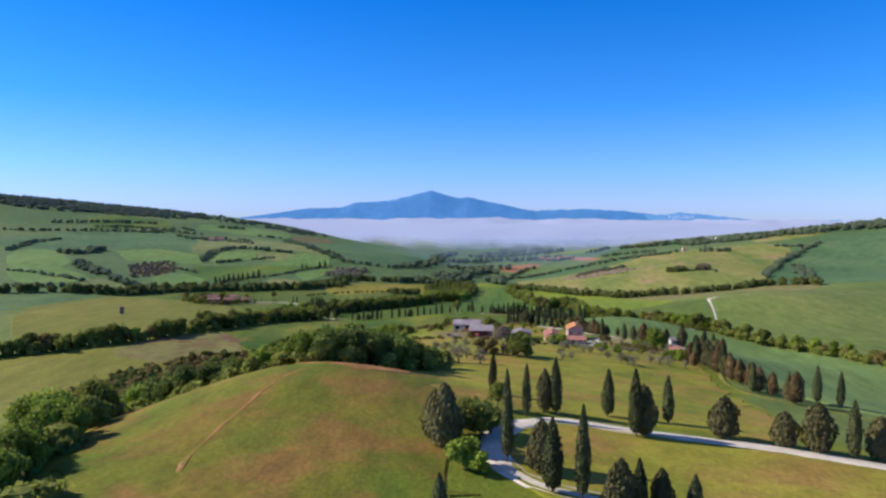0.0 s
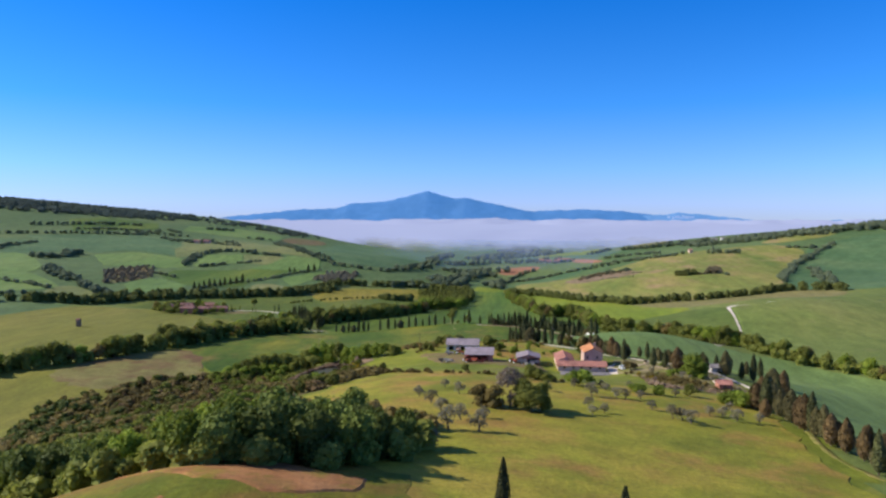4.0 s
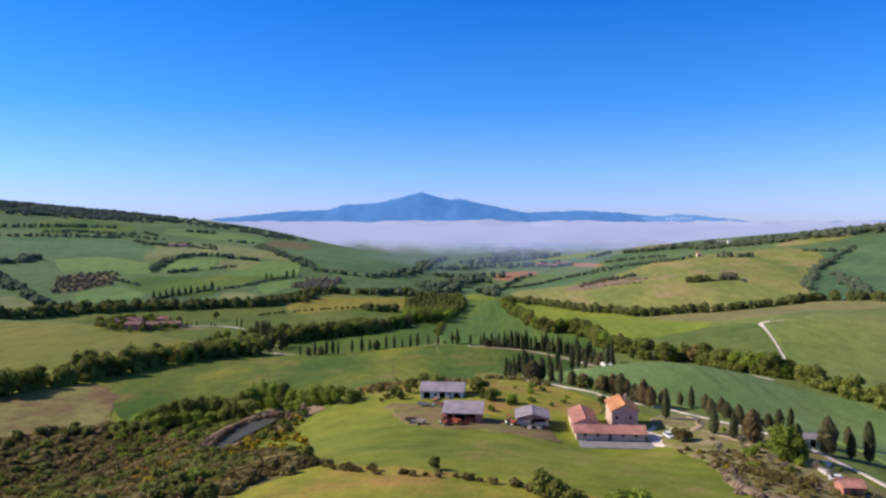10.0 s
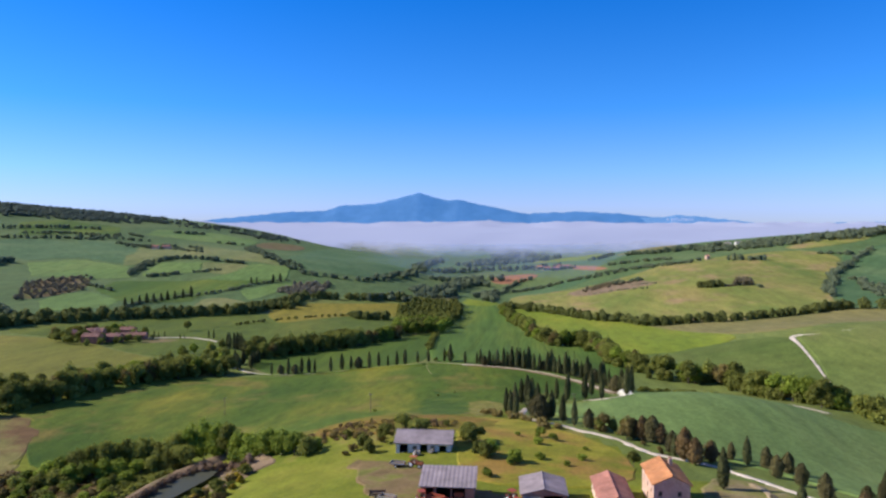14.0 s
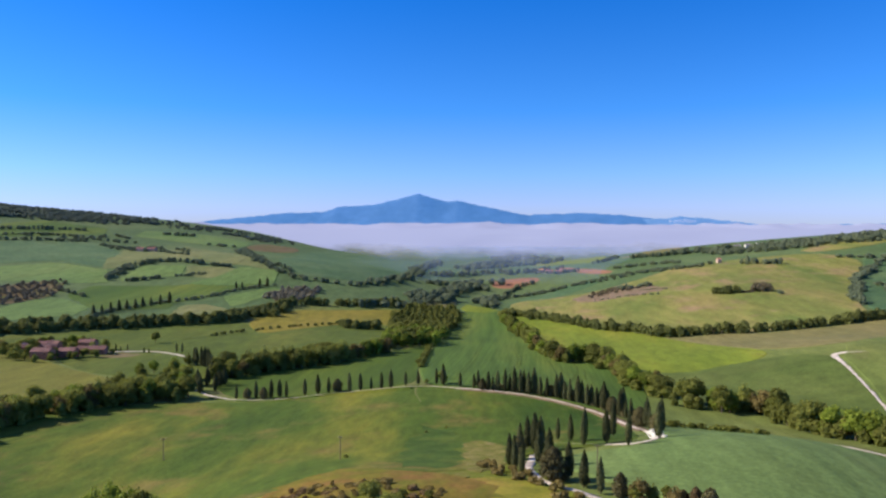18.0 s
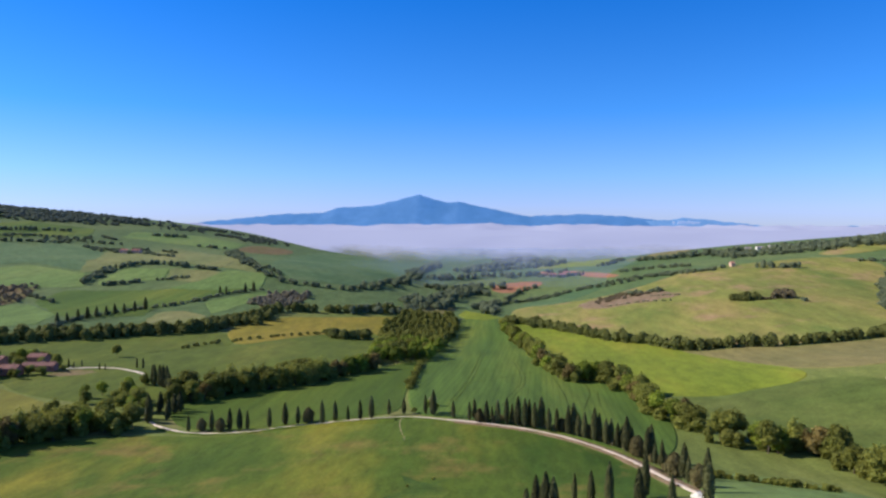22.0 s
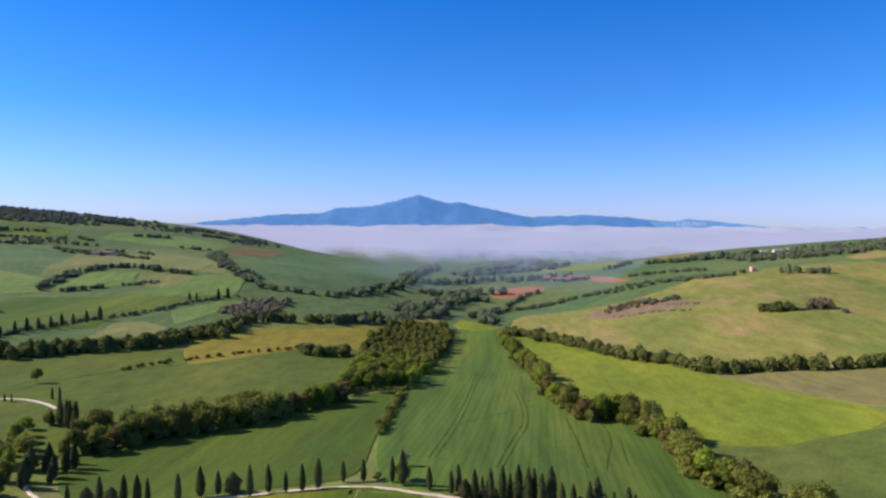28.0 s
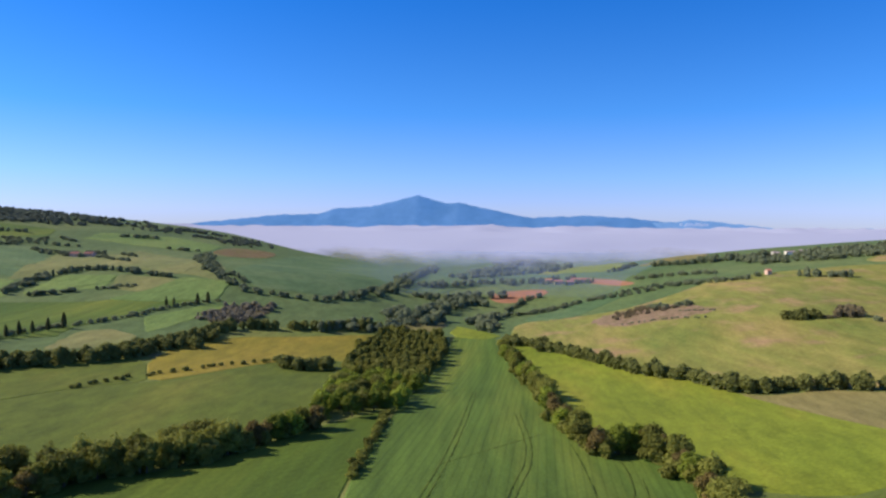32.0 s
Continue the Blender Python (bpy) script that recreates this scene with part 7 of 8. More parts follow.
def building(name, x0, x1, y0, y1, eave, rise, ridge, wall_mat, roof_mat, label, front=(), left=(), turn=0.0, over=0.45, chimney=None, floor=None, one_slope=False, base_drop=1.2, right=()):
    """A house or shed with pierced walls, gables, courses of tile or sheet, ridge cap, doors and windows."""
    cx, cy = (x0 + x1) / 2, (y0 + y1) / 2
    z = floor if floor is not None else min(ground(x0, y0), ground(x1, y0), ground(x0, y1), ground(x1, y1)) + 0.5
    w, d = x1 - x0, y1 - y0
    hx, hy, t = w / 2, d / 2, 0.38
    root = new(name)
    root.matrix_basis = pose(cx, cy, z, 0, 0, turn)
    top_back = eave + rise if one_slope else eave
    sides = (
        (front, w, eave, lambda u, v, q: (-hx + u, -hy + v, q)),
        ((), w, top_back, lambda u, v, q: (hx - u, hy - v, q)),
        (left, d, eave, lambda u, v, q: (-hx + v, hy - u, q)),
        (right, d, eave, lambda u, v, q: (hx - v, -hy + u, q)),
    )
    for k, (holes, length, tall, put) in enumerate(sides):
        inset = t if k > 1 else 0.0
        bm = bmesh.new()
        pierced(bm, length - 2 * inset, tall, t, [(h[1] - inset, h[2] - inset, h[3], h[4]) for h in holes], (lambda f, o: (lambda u, v, q: f(u + o, v, q)))(put, inset))
        pierced(bm, length - 2 * inset, base_drop, t, (), (lambda f, o: (lambda u, v, q: f(u + o, v, q - base_drop)))(put, inset))
        bmesh.ops.remove_doubles(bm, verts=bm.verts[:], dist=0.001)
        part("wall", bm, wall_mat, root)
        for h in holes:
            if h[0] != "void":
                opening(root, h[0], put, h[1], h[2], h[3], h[4], M_WOOD)
    bm = bmesh.new()
    box(bm, -hx + t, hx - t, -hy + t, hy - t, -0.1, 0.05)
    # near-black floor: shade behind the openings is put into its colour
    part("floor_slab", bm, M_DARK, root)
    bm = bmesh.new()
    o, e = over, eave - over * rise / (hx if ridge == "y" else hy)
    if one_slope:
        for sx in (-1, 1):
            a = sx * (hx - 0.01)
            slab(bm, [[(a, -hy, eave), (a, hy, eave + rise), (a, hy, eave)], [(a - sx * t, -hy, eave), (a - sx * t, hy, eave + rise), (a - sx * t, hy, eave)]])
            part("gable", bm, wall_mat, root)
            bm = bmesh.new()
        bm = bmesh.new()
        tiled_slope(bm, (-hx - o, -hy - o, eave - o * rise / d + 0.1), (hx + o, -hy - o, eave - o * rise / d + 0.1), (hx + o, hy + o, eave + rise + o * rise / d + 0.1), (-hx - o, hy + o, eave + rise + o * rise / d + 0.1), 0.9, 0.05)
        part("roof", bm, roof_mat, root)
    else:
        ends = ((-1, 1),)
        for s in (-1, 1):
            if ridge == "y":
                a = s * (hy - 0.01)
                slab(bm, [[(-hx, a, eave), (hx, a, eave), (0, a, eave + rise)], [(-hx, a - s * t, eave), (hx, a - s * t, eave), (0, a - s * t, eave + rise)]])
            else:
                a = s * (hx - 0.01)
                slab(bm, [[(a, -hy, eave), (a, hy, eave), (a, 0, eave + rise)], [(a - s * t, -hy, eave), (a - s * t, hy, eave), (a - s * t, 0, eave + rise)]])
            part("gable", bm, wall_mat, root)
            bm = bmesh.new()
        for s in (-1, 1):
            bm = bmesh.new()
            if ridge == "y":
                tiled_slope(bm, (s * (hx + o), -hy - o, e + 0.12), (s * (hx + o), hy + o, e + 0.12), (0, hy + o, eave + rise + 0.12), (0, -hy - o, eave + rise + 0.12))
            else:
                tiled_slope(bm, (-hx - o, s * (hy + o), e + 0.12), (hx + o, s * (hy + o), e + 0.12), (hx + o, 0, eave + rise + 0.12), (-hx - o, 0, eave + rise + 0.12))
            part("roof_slope", bm, roof_mat, root)
        bm = bmesh.new()
        span = (hy if ridge == "y" else hx) + o
        rings = []
        for i in range(int(span * 2 / 0.5) + 1):
            u = -span + i * 0.5
            zz = eave + rise + 0.17 + 0.03 * (i % 2)
            rings.append([bm.verts.new((a, u, q) if ridge == "y" else (u, a, q)) for a, q in ((-0.16, zz - 0.12), (-0.1, zz + 0.05), (0.1, zz + 0.05), (0.16, zz - 0.12))])
        for r0, r1 in zip(rings, rings[1:]):
            for k in range(4):
                bm.faces.new((r0[k], r0[(k + 1) % 4], r1[(k + 1) % 4], r1[k]))
        for r in (rings[0], rings[-1]):
            bm.faces.new(r)
        part("ridge_cap", bm, roof_mat, root)
    if chimney:
        qx, qy, qh = chimney
        bm = bmesh.new()
        box(bm, qx - 0.35, qx + 0.35, qy - 0.35, qy + 0.35, eave, qh)
        box(bm, qx - 0.45, qx + 0.45, qy - 0.45, qy + 0.45, qh, qh + 0.12)
        stack = part("chimney", bm, M_STONE, root)
        bm = bmesh.new()
        box(bm, qx - 0.3, qx + 0.3, qy - 0.3, qy + 0.3, qh + 0.3, qh + 0.38)
        for ax, ay in ((-0.26, -0.26), (0.26, -0.26), (-0.26, 0.26), (0.26, 0.26)):
            box(bm, qx + ax - 0.05, qx + ax + 0.05, qy + ay - 0.05, qy + ay + 0.05, qh + 0.1, qh + 0.32)
        part("cap", bm, M_ROOF_OLD, stack)
    return tagged(root, label, "house" if "house" in name else "building")


building("farmhouse", 30.6, 38.0, 345.6, 357.6, 5.8, 1.8, "y", M_STONE, M_ROOF, "two-storey stone farmhouse with an orange tiled roof", floor=-13.9, chimney=(1.6, 3.0, 8.2),
         front=(("window", 1.0, 1.8, 3.2, 4.3), ("window", 4.9, 5.7, 3.3, 4.3), ("window", 3.2, 3.9, 1.1, 2.0), ("door", 5.0, 6.1, 0.0, 2.1), ("window", 1.0, 1.7, 1.0, 2.0)),
         left=(("window", 2.0, 2.8, 3.2, 4.3), ("window", 5.6, 6.4, 3.2, 4.3), ("window", 9.2, 10.0, 3.2, 4.3), ("door", 5.4, 6.5, 0.0, 2.1), ("window", 9.2, 10.0, 1.0, 2.1)))
building("farm_wing", 19.4, 26.2, 341.4, 356.2, 3.0, 1.4, "y", M_PLASTER, M_ROOF_OLD, "long low farm wing with a dusky pink tiled roof", floor=-13.8,
         left=(("window", 2.0, 2.8, 1.1, 2.0), ("window", 6.0, 6.8, 1.1, 2.0), ("door", 9.4, 10.4, 0.0, 2.1), ("window", 12.4, 13.2, 1.1, 2.0)))
building("farm_wing", 19.6, 38.0, 335.4, 341.6, 2.2, 1.2, "x", M_PLASTER, M_ROOF_OLD, "low front farm wing with a pink tiled roof", over=0.7, floor=-13.7,
         front=(("window", 2.0, 2.9, 1.0, 1.9), ("window", 5.4, 6.3, 1.0, 1.9), ("door", 8.6, 9.6, 0.0, 2.1), ("window", 12.0, 12.9, 1.0, 1.9), ("window", 15.6, 16.5, 1.0, 1.9)), left=(("window", 2.4, 3.3, 1.0, 1.85),))
building("long_shed", -28.4, -13.8, 381.6, 392.0, 2.7, 1.9, "x", M_WHITEWASH, M_SHEET, "long whitewashed shed with a lilac-grey sheet roof", floor=-14.9, over=0.5,
         front=(("void", 1.0, 3.2, 0.0, 2.2), ("window", 4.4, 5.6, 1.0, 1.9), ("void", 6.4, 8.4, 0.0, 2.3), ("door", 9.2, 10.3, 0.0, 2.1), ("void", 11.4, 13.4, 0.4, 2.1)))
building("open_shed", -17.4, -6.3, 344.6, 352.0, 2.6, 1.5, "x", M_BRICK, M_SHEET, "open-fronted brick shed with a grey sheet roof", floor=-12.2, one_slope=True, over=0.5,
         front=(("void", 3.2, 6.2, 0.0, 2.3), ("void", 6.5, 9.2, 0.0, 2.3), ("void", 0.5, 2.6, 0.5, 2.2)))
building("small_barn", 3.6, 12.8, 343.8, 353.6, 2.5, 1.2, "y", M_BRICK, M_SHEET, "small barn with a grey sheet roof and open front", floor=-12.9, over=0.4,
         front=(("void", 4.6, 8.4, 0.0, 2.3), ("void", 0.8, 3.4, 0.4, 2.1)))
building("garden_hut", 66.5, 70.5, 285.5, 289.5, 2.2, 0.9, "x", M_BRICK, M_ROOF_OLD, "small reddish garden hut among trees", front=(("door", 1.4, 2.4, 0.0, 1.95),))
building("stone_tower", -318.3, -315.7, 551.4, 554.0, 5.2, 0.6, "x", M_BROWNSTONE, M_ROOF_DIM, "small square brown stone tower alone in a field", front=(("window", 0.9, 1.6, 3.2, 4.0), ("door", 0.8, 1.7, 0.0, 1.9)), over=0.2)
building("stone_hut", 76, 82, 329, 333, 2.3, 0.8, "x", M_WHITEWASH, M_PAVE, "pale low stone hut beside the lane", front=(("void", 2.2, 3.6, 0.0, 2.0),))
for x, y, w, d, h, ridge, rmat, wmat in ((-266, 634, 12, 8, 5.2, "x", M_ROOF_DIM, M_BRICK), (-256, 645, 10, 8, 4.4, "x", M_ROOF_DIM, M_BRICK), (-250, 662, 18, 7, 3.6, "x", M_ROOF_DIM, M_BRICK),
                                         (-276, 652, 9, 8, 5.0, "y", M_ROOF_DIM, M_BRICK), (-284, 668, 13, 8, 4.4, "x", M_ROOF_DIM, M_BRICK), (-270, 690, 11, 7, 3.4, "x", M_ROOF_DIM, M_BRICK), (-292, 650, 8, 7, 4.2, "y", M_ROOF_DIM, M_BRICK)):
    x, y = x - 27, y + 48
    building("hamlet_house", x - w / 2, x + w / 2, y - d / 2, y + d / 2, h, 1.7, ridge, wmat, rmat, "tile-roofed house of a small hamlet among trees", turn=random.Random(int(x)).uniform(-14, 14), base_drop=2.5,
             front=(("window", 1.5, 2.5, h - 2.0, h - 0.9), ("window", w - 2.8, w - 1.8, h - 2.0, h - 0.9), ("door", w / 2 - 0.6, w / 2 + 0.6, 0.0, 2.1)), chimney=(1.2, 0.8, h + 2.2))
for x, y, w, rmat in ((84, 1590, 14, M_ROOF_OLD), (100, 1574, 12, M_ROOF_OLD), (112, 1600, 16, M_ROOF_OLD), (70, 1612, 11, M_ROOF), (126, 1586, 12, M_ROOF_OLD), (316, 1336, 5, M_ROOF_OLD), (480, 1700, 16, M_SHEET), (498, 1690, 13, M_SHEET), (462, 1715, 12, M_SHEET), (-600, 1425, 14, M_ROOF_OLD), (-612, 1410, 12, M_ROOF_OLD)):
    building("far_house", x - w / 2, x + w / 2, y - 5, y + 5, 5.0, 2.0, "x", M_WHITEWASH if x > 400 else M_STONE, rmat, "small pale farmhouse far off on the slope", base_drop=3.0, front=(("window", 2.0, 3.2, 2.8, 4.0), ("window", w - 3.2, w - 2.0, 2.8, 4.0)))

# hilltop town on the hazy far hill
rnd_town = random.Random(3)
for k in range(9):
    bm = bmesh.new()
    s = rnd_town.uniform(4, 10)
    box(bm, -s, s, -8, 8, -14, rnd_town.uniform(-2, 4))
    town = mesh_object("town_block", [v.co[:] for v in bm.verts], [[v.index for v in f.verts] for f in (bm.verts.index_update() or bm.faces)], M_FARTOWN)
    bm.free()
    town.location = (1000 + k * 17 + rnd_town.uniform(-6, 6), 4640 + rnd_town.uniform(-10, 10), 78 + rnd_town.uniform(-4, 3))
    tagged(town, "pale block of a hilltop town in the haze", "building", "hilltop town")

# terrace, pond, chalk bank
terrace = new("terrace")
terrace.location = (20.4, 329.2, -13.68)
tagged(terrace, "grey paved terrace in front of the farm wing", "terrace", kind="structure")
bm = bmesh.new()
box(bm, -0.3, 20.3, -0.3, 6.1, -1.6, -0.06)
part("base", bm, M_PAVE, terrace)
bm = bmesh.new()
box(bm, 0.0, 1.96, 0.0, 1.96, -0.055, 0.0)
slab_mesh = None
for i in range(10):
    for j in range(3):
        if slab_mesh is None:
            first = part("paving_slab", bm, M_PAVE, terrace)
            slab_mesh = first.data
            ob = first
        else:
            ob = new("paving_slab", slab_mesh)
            ob.parent = terrace
        ob.location = (i * 2.0, j * 2.0, 0.015 * ((i * 7 + j * 3) % 3))

POND = [(-94.5, 360), (-96, 372), (-95.8, 386), (-92.5, 396), (-88.5, 402), (-85, 404), (-84.5, 396), (-87, 386), (-89.5, 376), (-91.5, 366), (-92.5, 358)]
pond_edge = rounded(POND, 2)
pz = -28.4
pond = mesh_object("pond", [(x, y, pz) for x, y in pond_edge], [tuple(range(len(pond_edge)))[::-1]], M_WATER)
tagged(pond, "still dark pond water reflecting the sky", "pond", kind="structure")


def bank(name, line, width, rise, material, label):
    """A long earth bank with a rounded, uneven top."""
    pts = along(rounded(line, 2, closed=False), 2.0)
    rng = np.random.default_rng(len(pts))
    verts, faces = [], []
    across = np.linspace(-1, 1, 9)
    for i, (x, y) in enumerate(pts):
        ax, ay = pts[max(i - 1, 0)]
        bx, by = pts[min(i + 1, len(pts) - 1)]
        d = math.hypot(bx - ax, by - ay) or 1
        sx, sy = (by - ay) / d, -(bx - ax) / d
        end = min(1.0, i / 3.0, (len(pts) - 1 - i) / 3.0)
        for a in across:
            px, py = x + sx * a * width / 2, y + sy * a * width / 2
            verts.append((px, py, ground(px, py) - 0.3 + (rise + rng.normal(0, 0.12)) * end * math.cos(a * math.pi / 2) ** 0.8))
    k = len(across)
    for i in range(len(pts) - 1):
        for j in range(k - 1):
            faces.append((i * k + j, i * k + j + 1, (i + 1) * k + j + 1, (i + 1) * k + j))
    return tagged(mesh_object(name, verts, faces, material, smooth=True), label, "bank", kind="structure")


bank("earth_bank", [(-94, 352), (-101, 364), (-104, 380), (-103, 396), (-98, 408), (-88, 418), (-78, 424)], 7.0, 2.2, M_CLAY, "bare reddish earth bank round the pond")
bank("earth_bank", [(-77, 423), (-77, 410), (-79, 396), (-82, 382), (-85.5, 369), (-89, 358), (-94, 352)], 10.0, 2.0, M_CLAY, "bare reddish earth bank round the pond")
bank("garden_bank", [(51, 303), (46.5, 291), (45.5, 280), (48.5, 273), (55, 272), (62, 279)], 4.0, 1.2, M_CLAY, "bare pinkish garden bank")
thicket("dry_grass_tufts", sized(row([(50, 306), (46, 292), (45, 280), (49, 272), (56, 271), (64, 276), (70, 280)], 1.1, 1.5, 97), 0.9, 1.7, 98, 0.5), M_REED, "tall dry brownish grass on the garden bank", 60, 0.5, "grass")
thicket("dry_grass_tufts", sized(scatter([(46, 296), (46, 320), (56, 318), (66, 300), (76, 292), (70, 276), (56, 274), (48, 280)], 150, 99, 1.2), 0.8, 1.8, 100, 0.6), M_HEATH, "rough brown and olive growth over the terraced garden", 60, 0.5, "grass")
for x, y in scatter([(42, 322), (44, 306), (48, 296), (60, 296), (74, 300), (76, 316), (64, 326), (52, 326)], 26, 101, 2.6):
    r = random.Random(int(x * 7 + y * 3))
    plant(r.choice(("light_shrub", "heath_shrub", "olive", "broom")), x, y, r.uniform(0.4, 0.9), "small garden bush on the terraces", "garden shrubs")

rng_rock = np.random.default_rng(8)
outcrop = new("rock_outcrop")
outcrop.location = (50, 494, ground(50, 494))
for _ in range(12):
    rv, rf = blob(rng_rock, (rng_rock.uniform(-2.2, 2.2), rng_rock.uniform(-3, 3), rng_rock.uniform(0.1, 0.9)), (rng_rock.uniform(1.0, 1.9),) * 2 + (rng_rock.uniform(0.8, 1.5),), 5, 9)
    mesh_object("rock", rv, rf, M_CHALK, outcrop)
tagged(outcrop, "white chalky rock bank inside the road bend", "rocks")


# ---- farm machines and clutter ----
def wheel(parent, x, y, z, radius, width):
    bm = bmesh.new()
    bmesh.ops.create_cone(bm, cap_ends=True, segments=16, radius1=radius, radius2=radius, depth=width, matrix=Matrix.Translation((x, y, z)) @ Matrix.Rotation(math.pi / 2, 4, "Y"))
    tyre = part("wheel", bm, M_RUBBER, parent)
    bm = bmesh.new()
    bmesh.ops.create_cone(bm, cap_ends=True, segments=12, radius1=radius * 0.55, radius2=radius * 0.5, depth=width + 0.06, matrix=Matrix.Translation((x, y, z)) @ Matrix.Rotation(math.pi / 2, 4, "Y"))
    part("rim", bm, M_WHITEPAINT, tyre)


def tractor(x, y, turn, paint, label):
    root = new("tractor")
    root.matrix_basis = pose(x, y, ground(x, y) + 0.24, 0, 0, turn)
    bm = bmesh.new()
    box(bm, -0.4, 0.4, -2.0, -0.2, 0.7, 1.45)
    box(bm, -0.34, 0.34, -2.15, -2.0, 0.75, 1.35)
    bmesh.ops.bevel(bm, geom=bm.edges[:], offset=0.07, segments=2, affect="EDGES")
    part("bonnet", bm, paint, root)
    bm = bmesh.new()
    box(bm, -0.25, 0.25, -1.9, 1.2, 0.45, 0.75)
    part("chassis", bm, M_RUBBER, root)
    bm = bmesh.new()
    for sx in (-1, 1):
        box(bm, sx * 0.95 - 0.2, sx * 0.95 + 0.2, 0.1, 1.5, 1.35, 1.42)
        box(bm, sx * 0.95 - 0.2, sx * 0.95 + 0.2, 0.02, 0.12, 0.9, 1.4)
    part("mudguard", bm, paint, root)
    bm = bmesh.new()
    for ax in (-0.6, 0.6):
        for ay in (-0.1, 1.2):
            box(bm, ax - 0.04, ax + 0.04, ay - 0.04, ay + 0.04, 1.3, 2.4)
    box(bm, -0.75, 0.75, -0.3, 1.4, 2.4, 2.5)
    part("cab_frame", bm, paint, root)
    bm = bmesh.new()
    box(bm, -0.25, 0.25, 0.5, 0.95, 0.95, 1.1)
    box(bm, -0.25, 0.25, 0.9, 1.0, 1.1, 1.6)
    part("seat", bm, M_RUBBER, root)
    for sx in (-1, 1):
        wheel(root, sx * 0.9, 0.8, 0.75, 0.75, 0.4)
        wheel(root, sx * 0.75, -1.5, 0.45, 0.45, 0.26)
    return tagged(root, label, "tractor", "farm machines")


def trailer(x, y, turn, paint, label, tall=0.7):
    root = new("farm_trailer")
    root.matrix_basis = pose(x, y, ground(x, y) + 0.24, 0, 0, turn)
    bm = bmesh.new()
    box(bm, -0.95, 0.95, -1.8, 1.8, 0.75, 0.87)
    part("bed", bm, M_WOOD, root)
    for x0, x1, y0, y1 in ((-0.98, -0.92, -1.8, 1.8), (0.92, 0.98, -1.8, 1.8), (-0.92, 0.92, -1.83, -1.77), (-0.92, 0.92, 1.77, 1.83)):
        bm = bmesh.new()
        box(bm, x0, x1, y0, y1, 0.87, 0.87 + tall)
        part("side_board", bm, paint, root)
    bm = bmesh.new()
    box(bm, -0.06, 0.06, -3.0, -1.8, 0.6, 0.72)
    part("drawbar", bm, M_STEEL, root)
    for sx in (-1, 1):
        wheel(root, sx * 1.05, 0.2, 0.42, 0.42, 0.24)
    return tagged(root, label, "trailer", "farm machines")


tractor(-21.6, 369, 70, M_ORANGE, "orange tractor standing in the farmyard")
trailer(-26.0, 369.5, 80, M_TRAILER, "small faded pale farm trailer in the yard", 0.4)
tractor(-16.8, 341.6, 20, M_REDPAINT, "red tractor in front of the open shed")
trailer(-14.0, 342.0, 60, M_REDPAINT, "red farm trailer in front of the open shed")
trailer(-9.6, 346.0, 5, M_REDPAINT, "red farm trailer under the open shed", 0.9)
tractor(2.0, 344.4, 40, M_REDPAINT, "red tractor beside the small barn")
trailer(5.6, 342.4, 85, M_TRAILER, "faded pale farm trailer in front of the small barn", 0.9)
trailer(10.6, 342.6, 95, M_TRAILER, "faded pale farm trailer in front of the small barn", 0.6)
trailer(-24.4, 343.4, 70, M_TRAILER, "faded pale trailer at the meadow edge", 0.5)
trailer(-27.0, 346.6, 100, M_WOOD, "brown wooden trailer at the meadow edge", 0.5)


def crate_pile(x, y, label, paint, n, seed):
    rnd = random.Random(seed)
    for k in range(n):
        ax, ay = x + rnd.uniform(-2.5, 2.5), y + rnd.uniform(-1.2, 1.2)
        root = new("crate")
        root.matrix_basis = pose(ax, ay, ground(ax, ay) + 0.22, 0, 0, rnd.uniform(0, 90))
        for j in range(3):
            bm = bmesh.new()
            for u0, u1, v0, v1 in ((-0.6, 0.6, -0.5, -0.46), (-0.6, 0.6, 0.46, 0.5), (-0.6, -0.56, -0.46, 0.46), (0.56, 0.6, -0.46, 0.46)):
                box(bm, u0, u1, v0, v1, 0.05 + j * 0.26, 0.26 + j * 0.26)
            part("slat_ring", bm, paint, root)
        bm = bmesh.new()
        box(bm, -0.56, 0.56, -0.46, 0.46, 0.0, 0.06)
        part("base", bm, M_WOOD, root)
        tagged(root, label, "crate", "crates in the farmyard")


crate_pile(-21, 379.6, "faded pale crate beside the long shed", M_TRAILER, 5, 4)
crate_pile(-12.5, 341.4, "red plastic crate by the open shed", M_REDPAINT, 4, 5)
crate_pile(8.5, 341.8, "faded pale crate by the small barn", M_TRAILER, 5, 6)


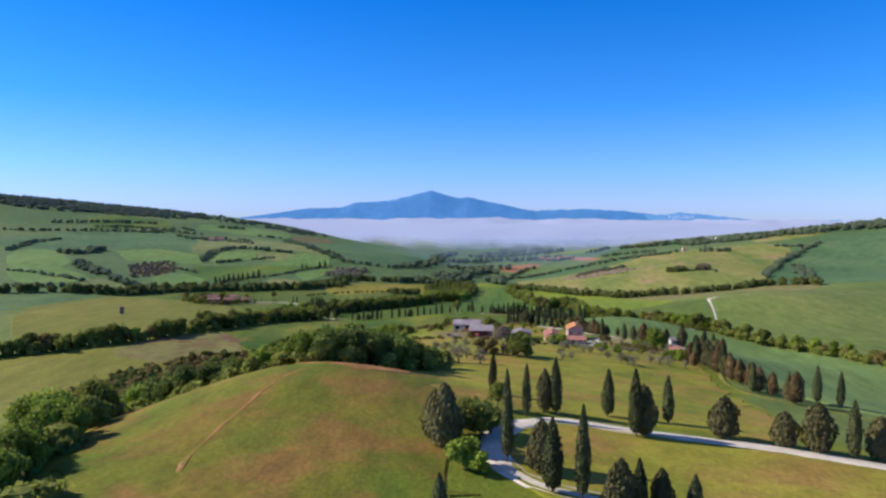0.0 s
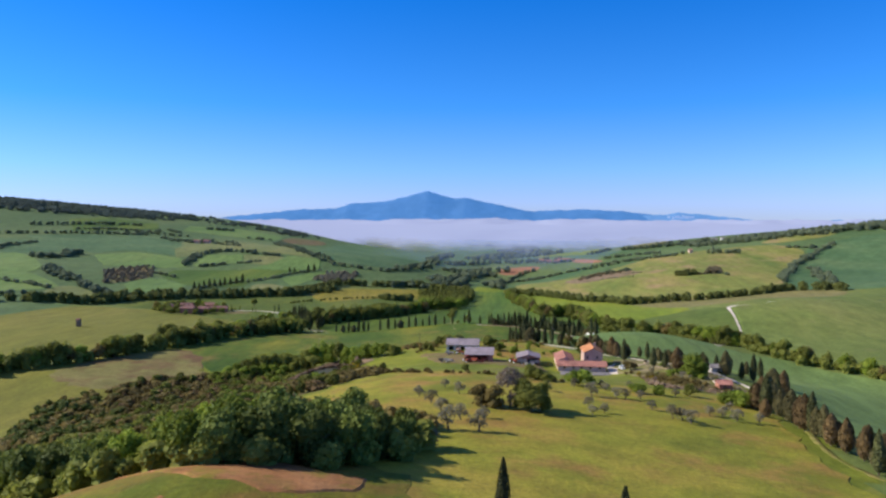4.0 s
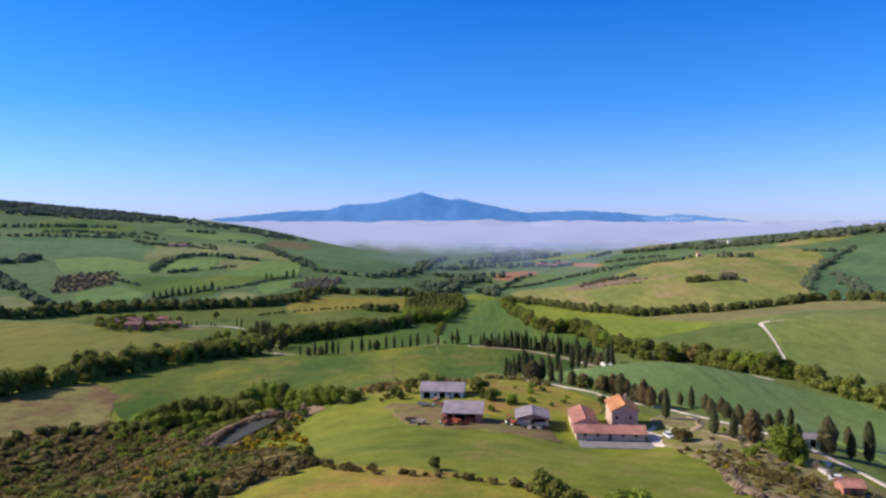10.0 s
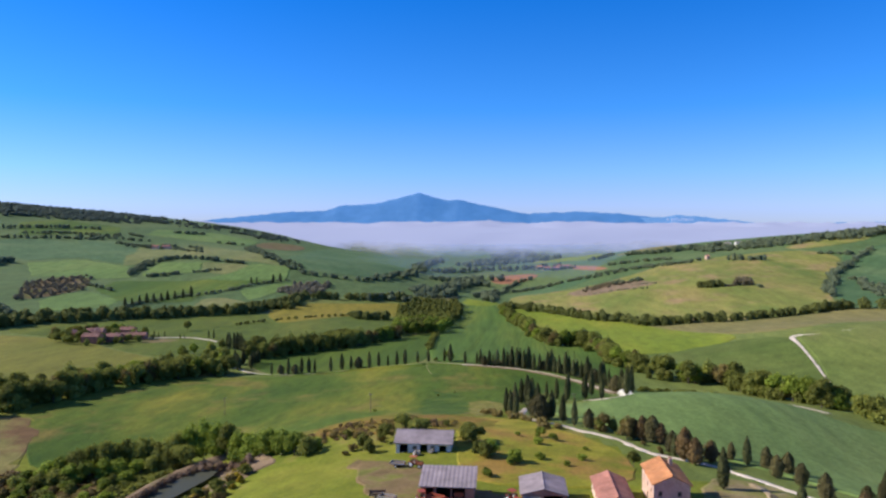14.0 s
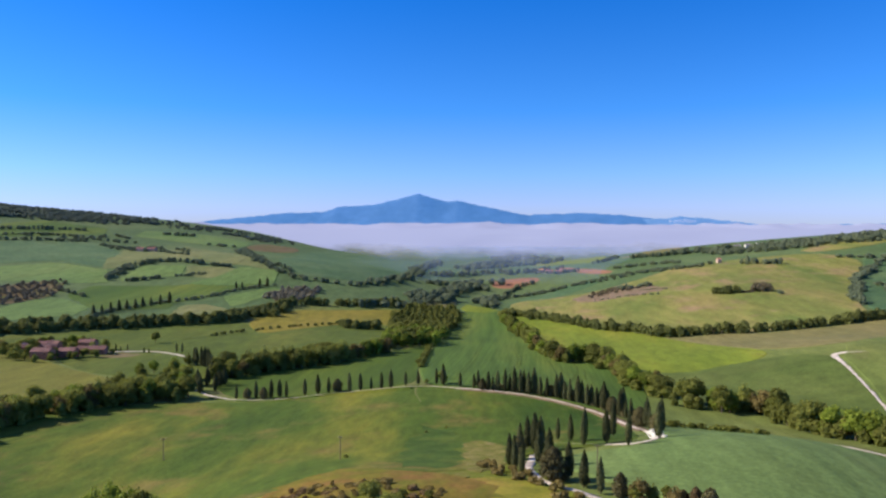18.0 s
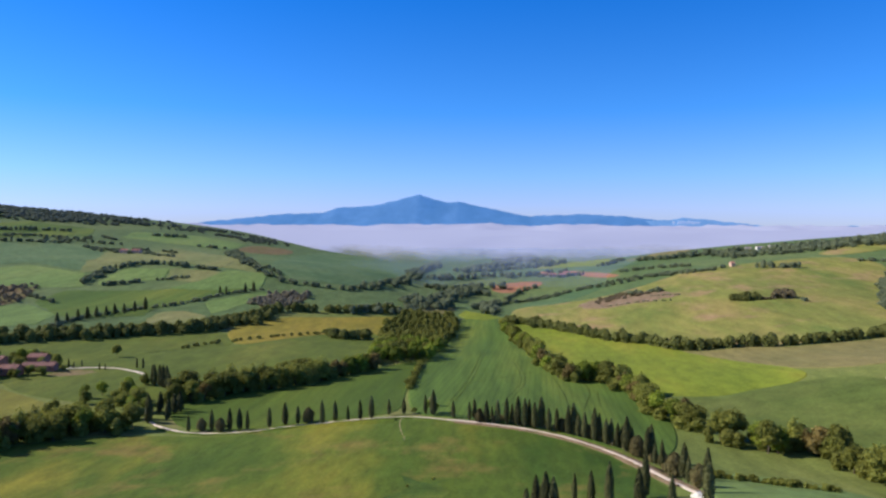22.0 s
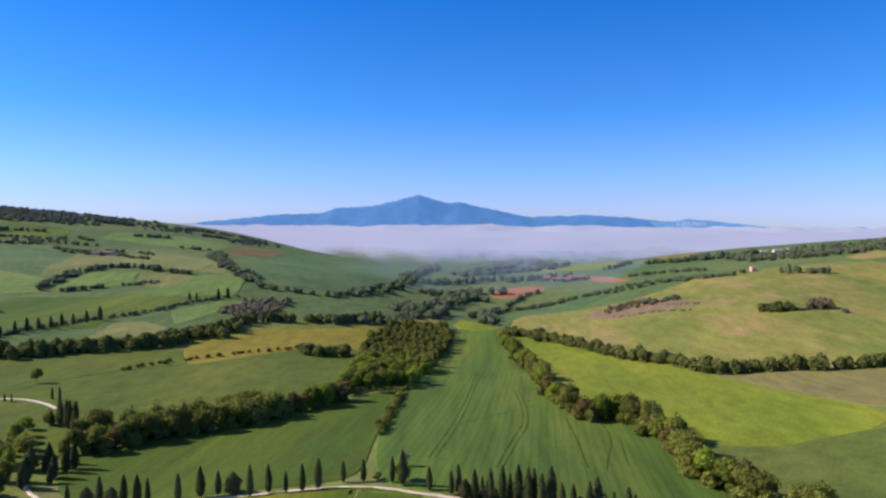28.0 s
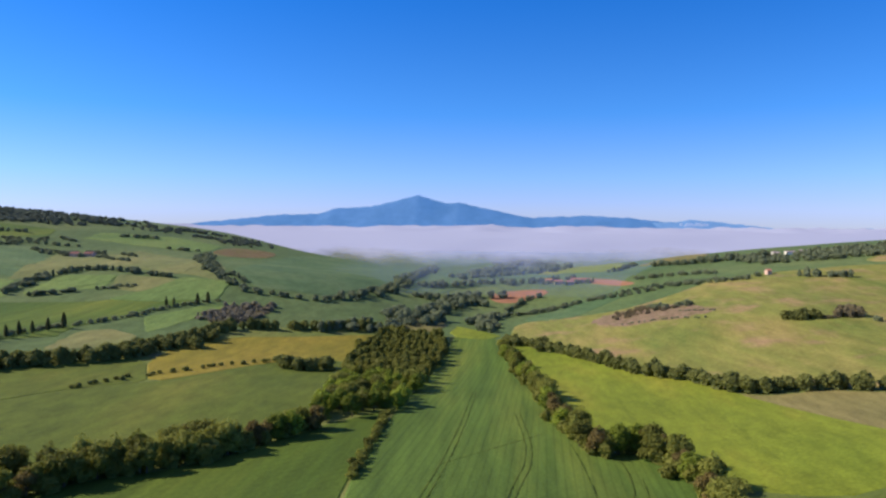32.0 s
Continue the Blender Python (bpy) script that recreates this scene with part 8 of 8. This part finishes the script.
def pole(x, y, tall, label):
    root = new("utility_pole")
    root.matrix_basis = pose(x, y, ground(x, y))
    bm = bmesh.new()
    bmesh.ops.create_cone(bm, cap_ends=True, segments=8, radius1=0.17, radius2=0.11, depth=tall + 1, matrix=Matrix.Translation((0, 0, tall / 2 - 0.5)))
    part("post", bm, M_WOOD, root)
    bm = bmesh.new()
    box(bm, -0.8, 0.8, -0.06, 0.06, tall - 0.7, tall - 0.55)
    arm = part("crossarm", bm, M_WOOD, root)
    for ax in (-0.7, 0, 0.7):
        bm = bmesh.new()
        bmesh.ops.create_cone(bm, cap_ends=True, segments=8, radius1=0.06, radius2=0.04, depth=0.2, matrix=Matrix.Translation((ax, 0, tall - 0.45)))
        part("insulator", bm, M_WHITEPAINT, arm)
    return tagged(root, label, "pole", "utility poles")


for x, y in ((-53, 477), (-118, 489), (24, 443)):
    pole(x, y, 8.0, "thin wooden utility pole in the meadow")


def parked_car(x, y, turn, paint, label):
    """A small hatchback: body with wheel arches, glazed cabin, wheels, lamps and bumpers."""
    root = new("car")
    root.matrix_basis = pose(x, y, ground(x, y) + 0.3, 0, 0, turn)
    bm = bmesh.new()
    side = [(-1.95, 0.35), (-1.98, 0.7), (-1.75, 0.86), (-0.95, 0.92), (0.9, 0.95), (1.85, 0.9), (1.98, 0.65), (1.95, 0.35)]
    slab(bm, [[(-0.82, v, z) for v, z in side], [(0.82, v, z) for v, z in side]])
    bmesh.ops.bevel(bm, geom=bm.edges[:], offset=0.06, segments=2, affect="EDGES")
    part("body", bm, paint, root)
    bm = bmesh.new()
    top = [(-0.95, 0.92), (-0.4, 1.4), (0.95, 1.42), (1.6, 0.95)]
    slab(bm, [[(-0.68, v, z) for v, z in top], [(0.68, v, z) for v, z in top]])
    cabin = part("cabin", bm, M_PANE, root, "dark glazed cabin")
    bm = bmesh.new()
    box(bm, -0.66, 0.66, -0.36, 0.98, 1.41, 1.47)
    part("roof", bm, paint, cabin)
    for sx in (-1, 1):
        wheel(root, sx * 0.8, -1.2, 0.3, 0.3, 0.2)
        wheel(root, sx * 0.8, 1.2, 0.3, 0.3, 0.2)
        bm = bmesh.new()
        box(bm, sx * 0.6 - 0.14, sx * 0.6 + 0.14, -2.0, -1.93, 0.62, 0.76)
        part("headlight", bm, M_STEEL, root)
        bm = bmesh.new()
        box(bm, sx * 0.66 - 0.1, sx * 0.66 + 0.1, 1.94, 2.0, 0.62, 0.8)
        part("tail_light", bm, M_REDPAINT, root)
    return tagged(root, label, "car", "parked cars")


parked_car(70.4, 296, 60, M_WHITEPAINT, "small white hatchback parked on the garden track")
parked_car(44.5, 336.5, 15, M_WHITEPAINT, "small pale hatchback parked beside the farm wing")
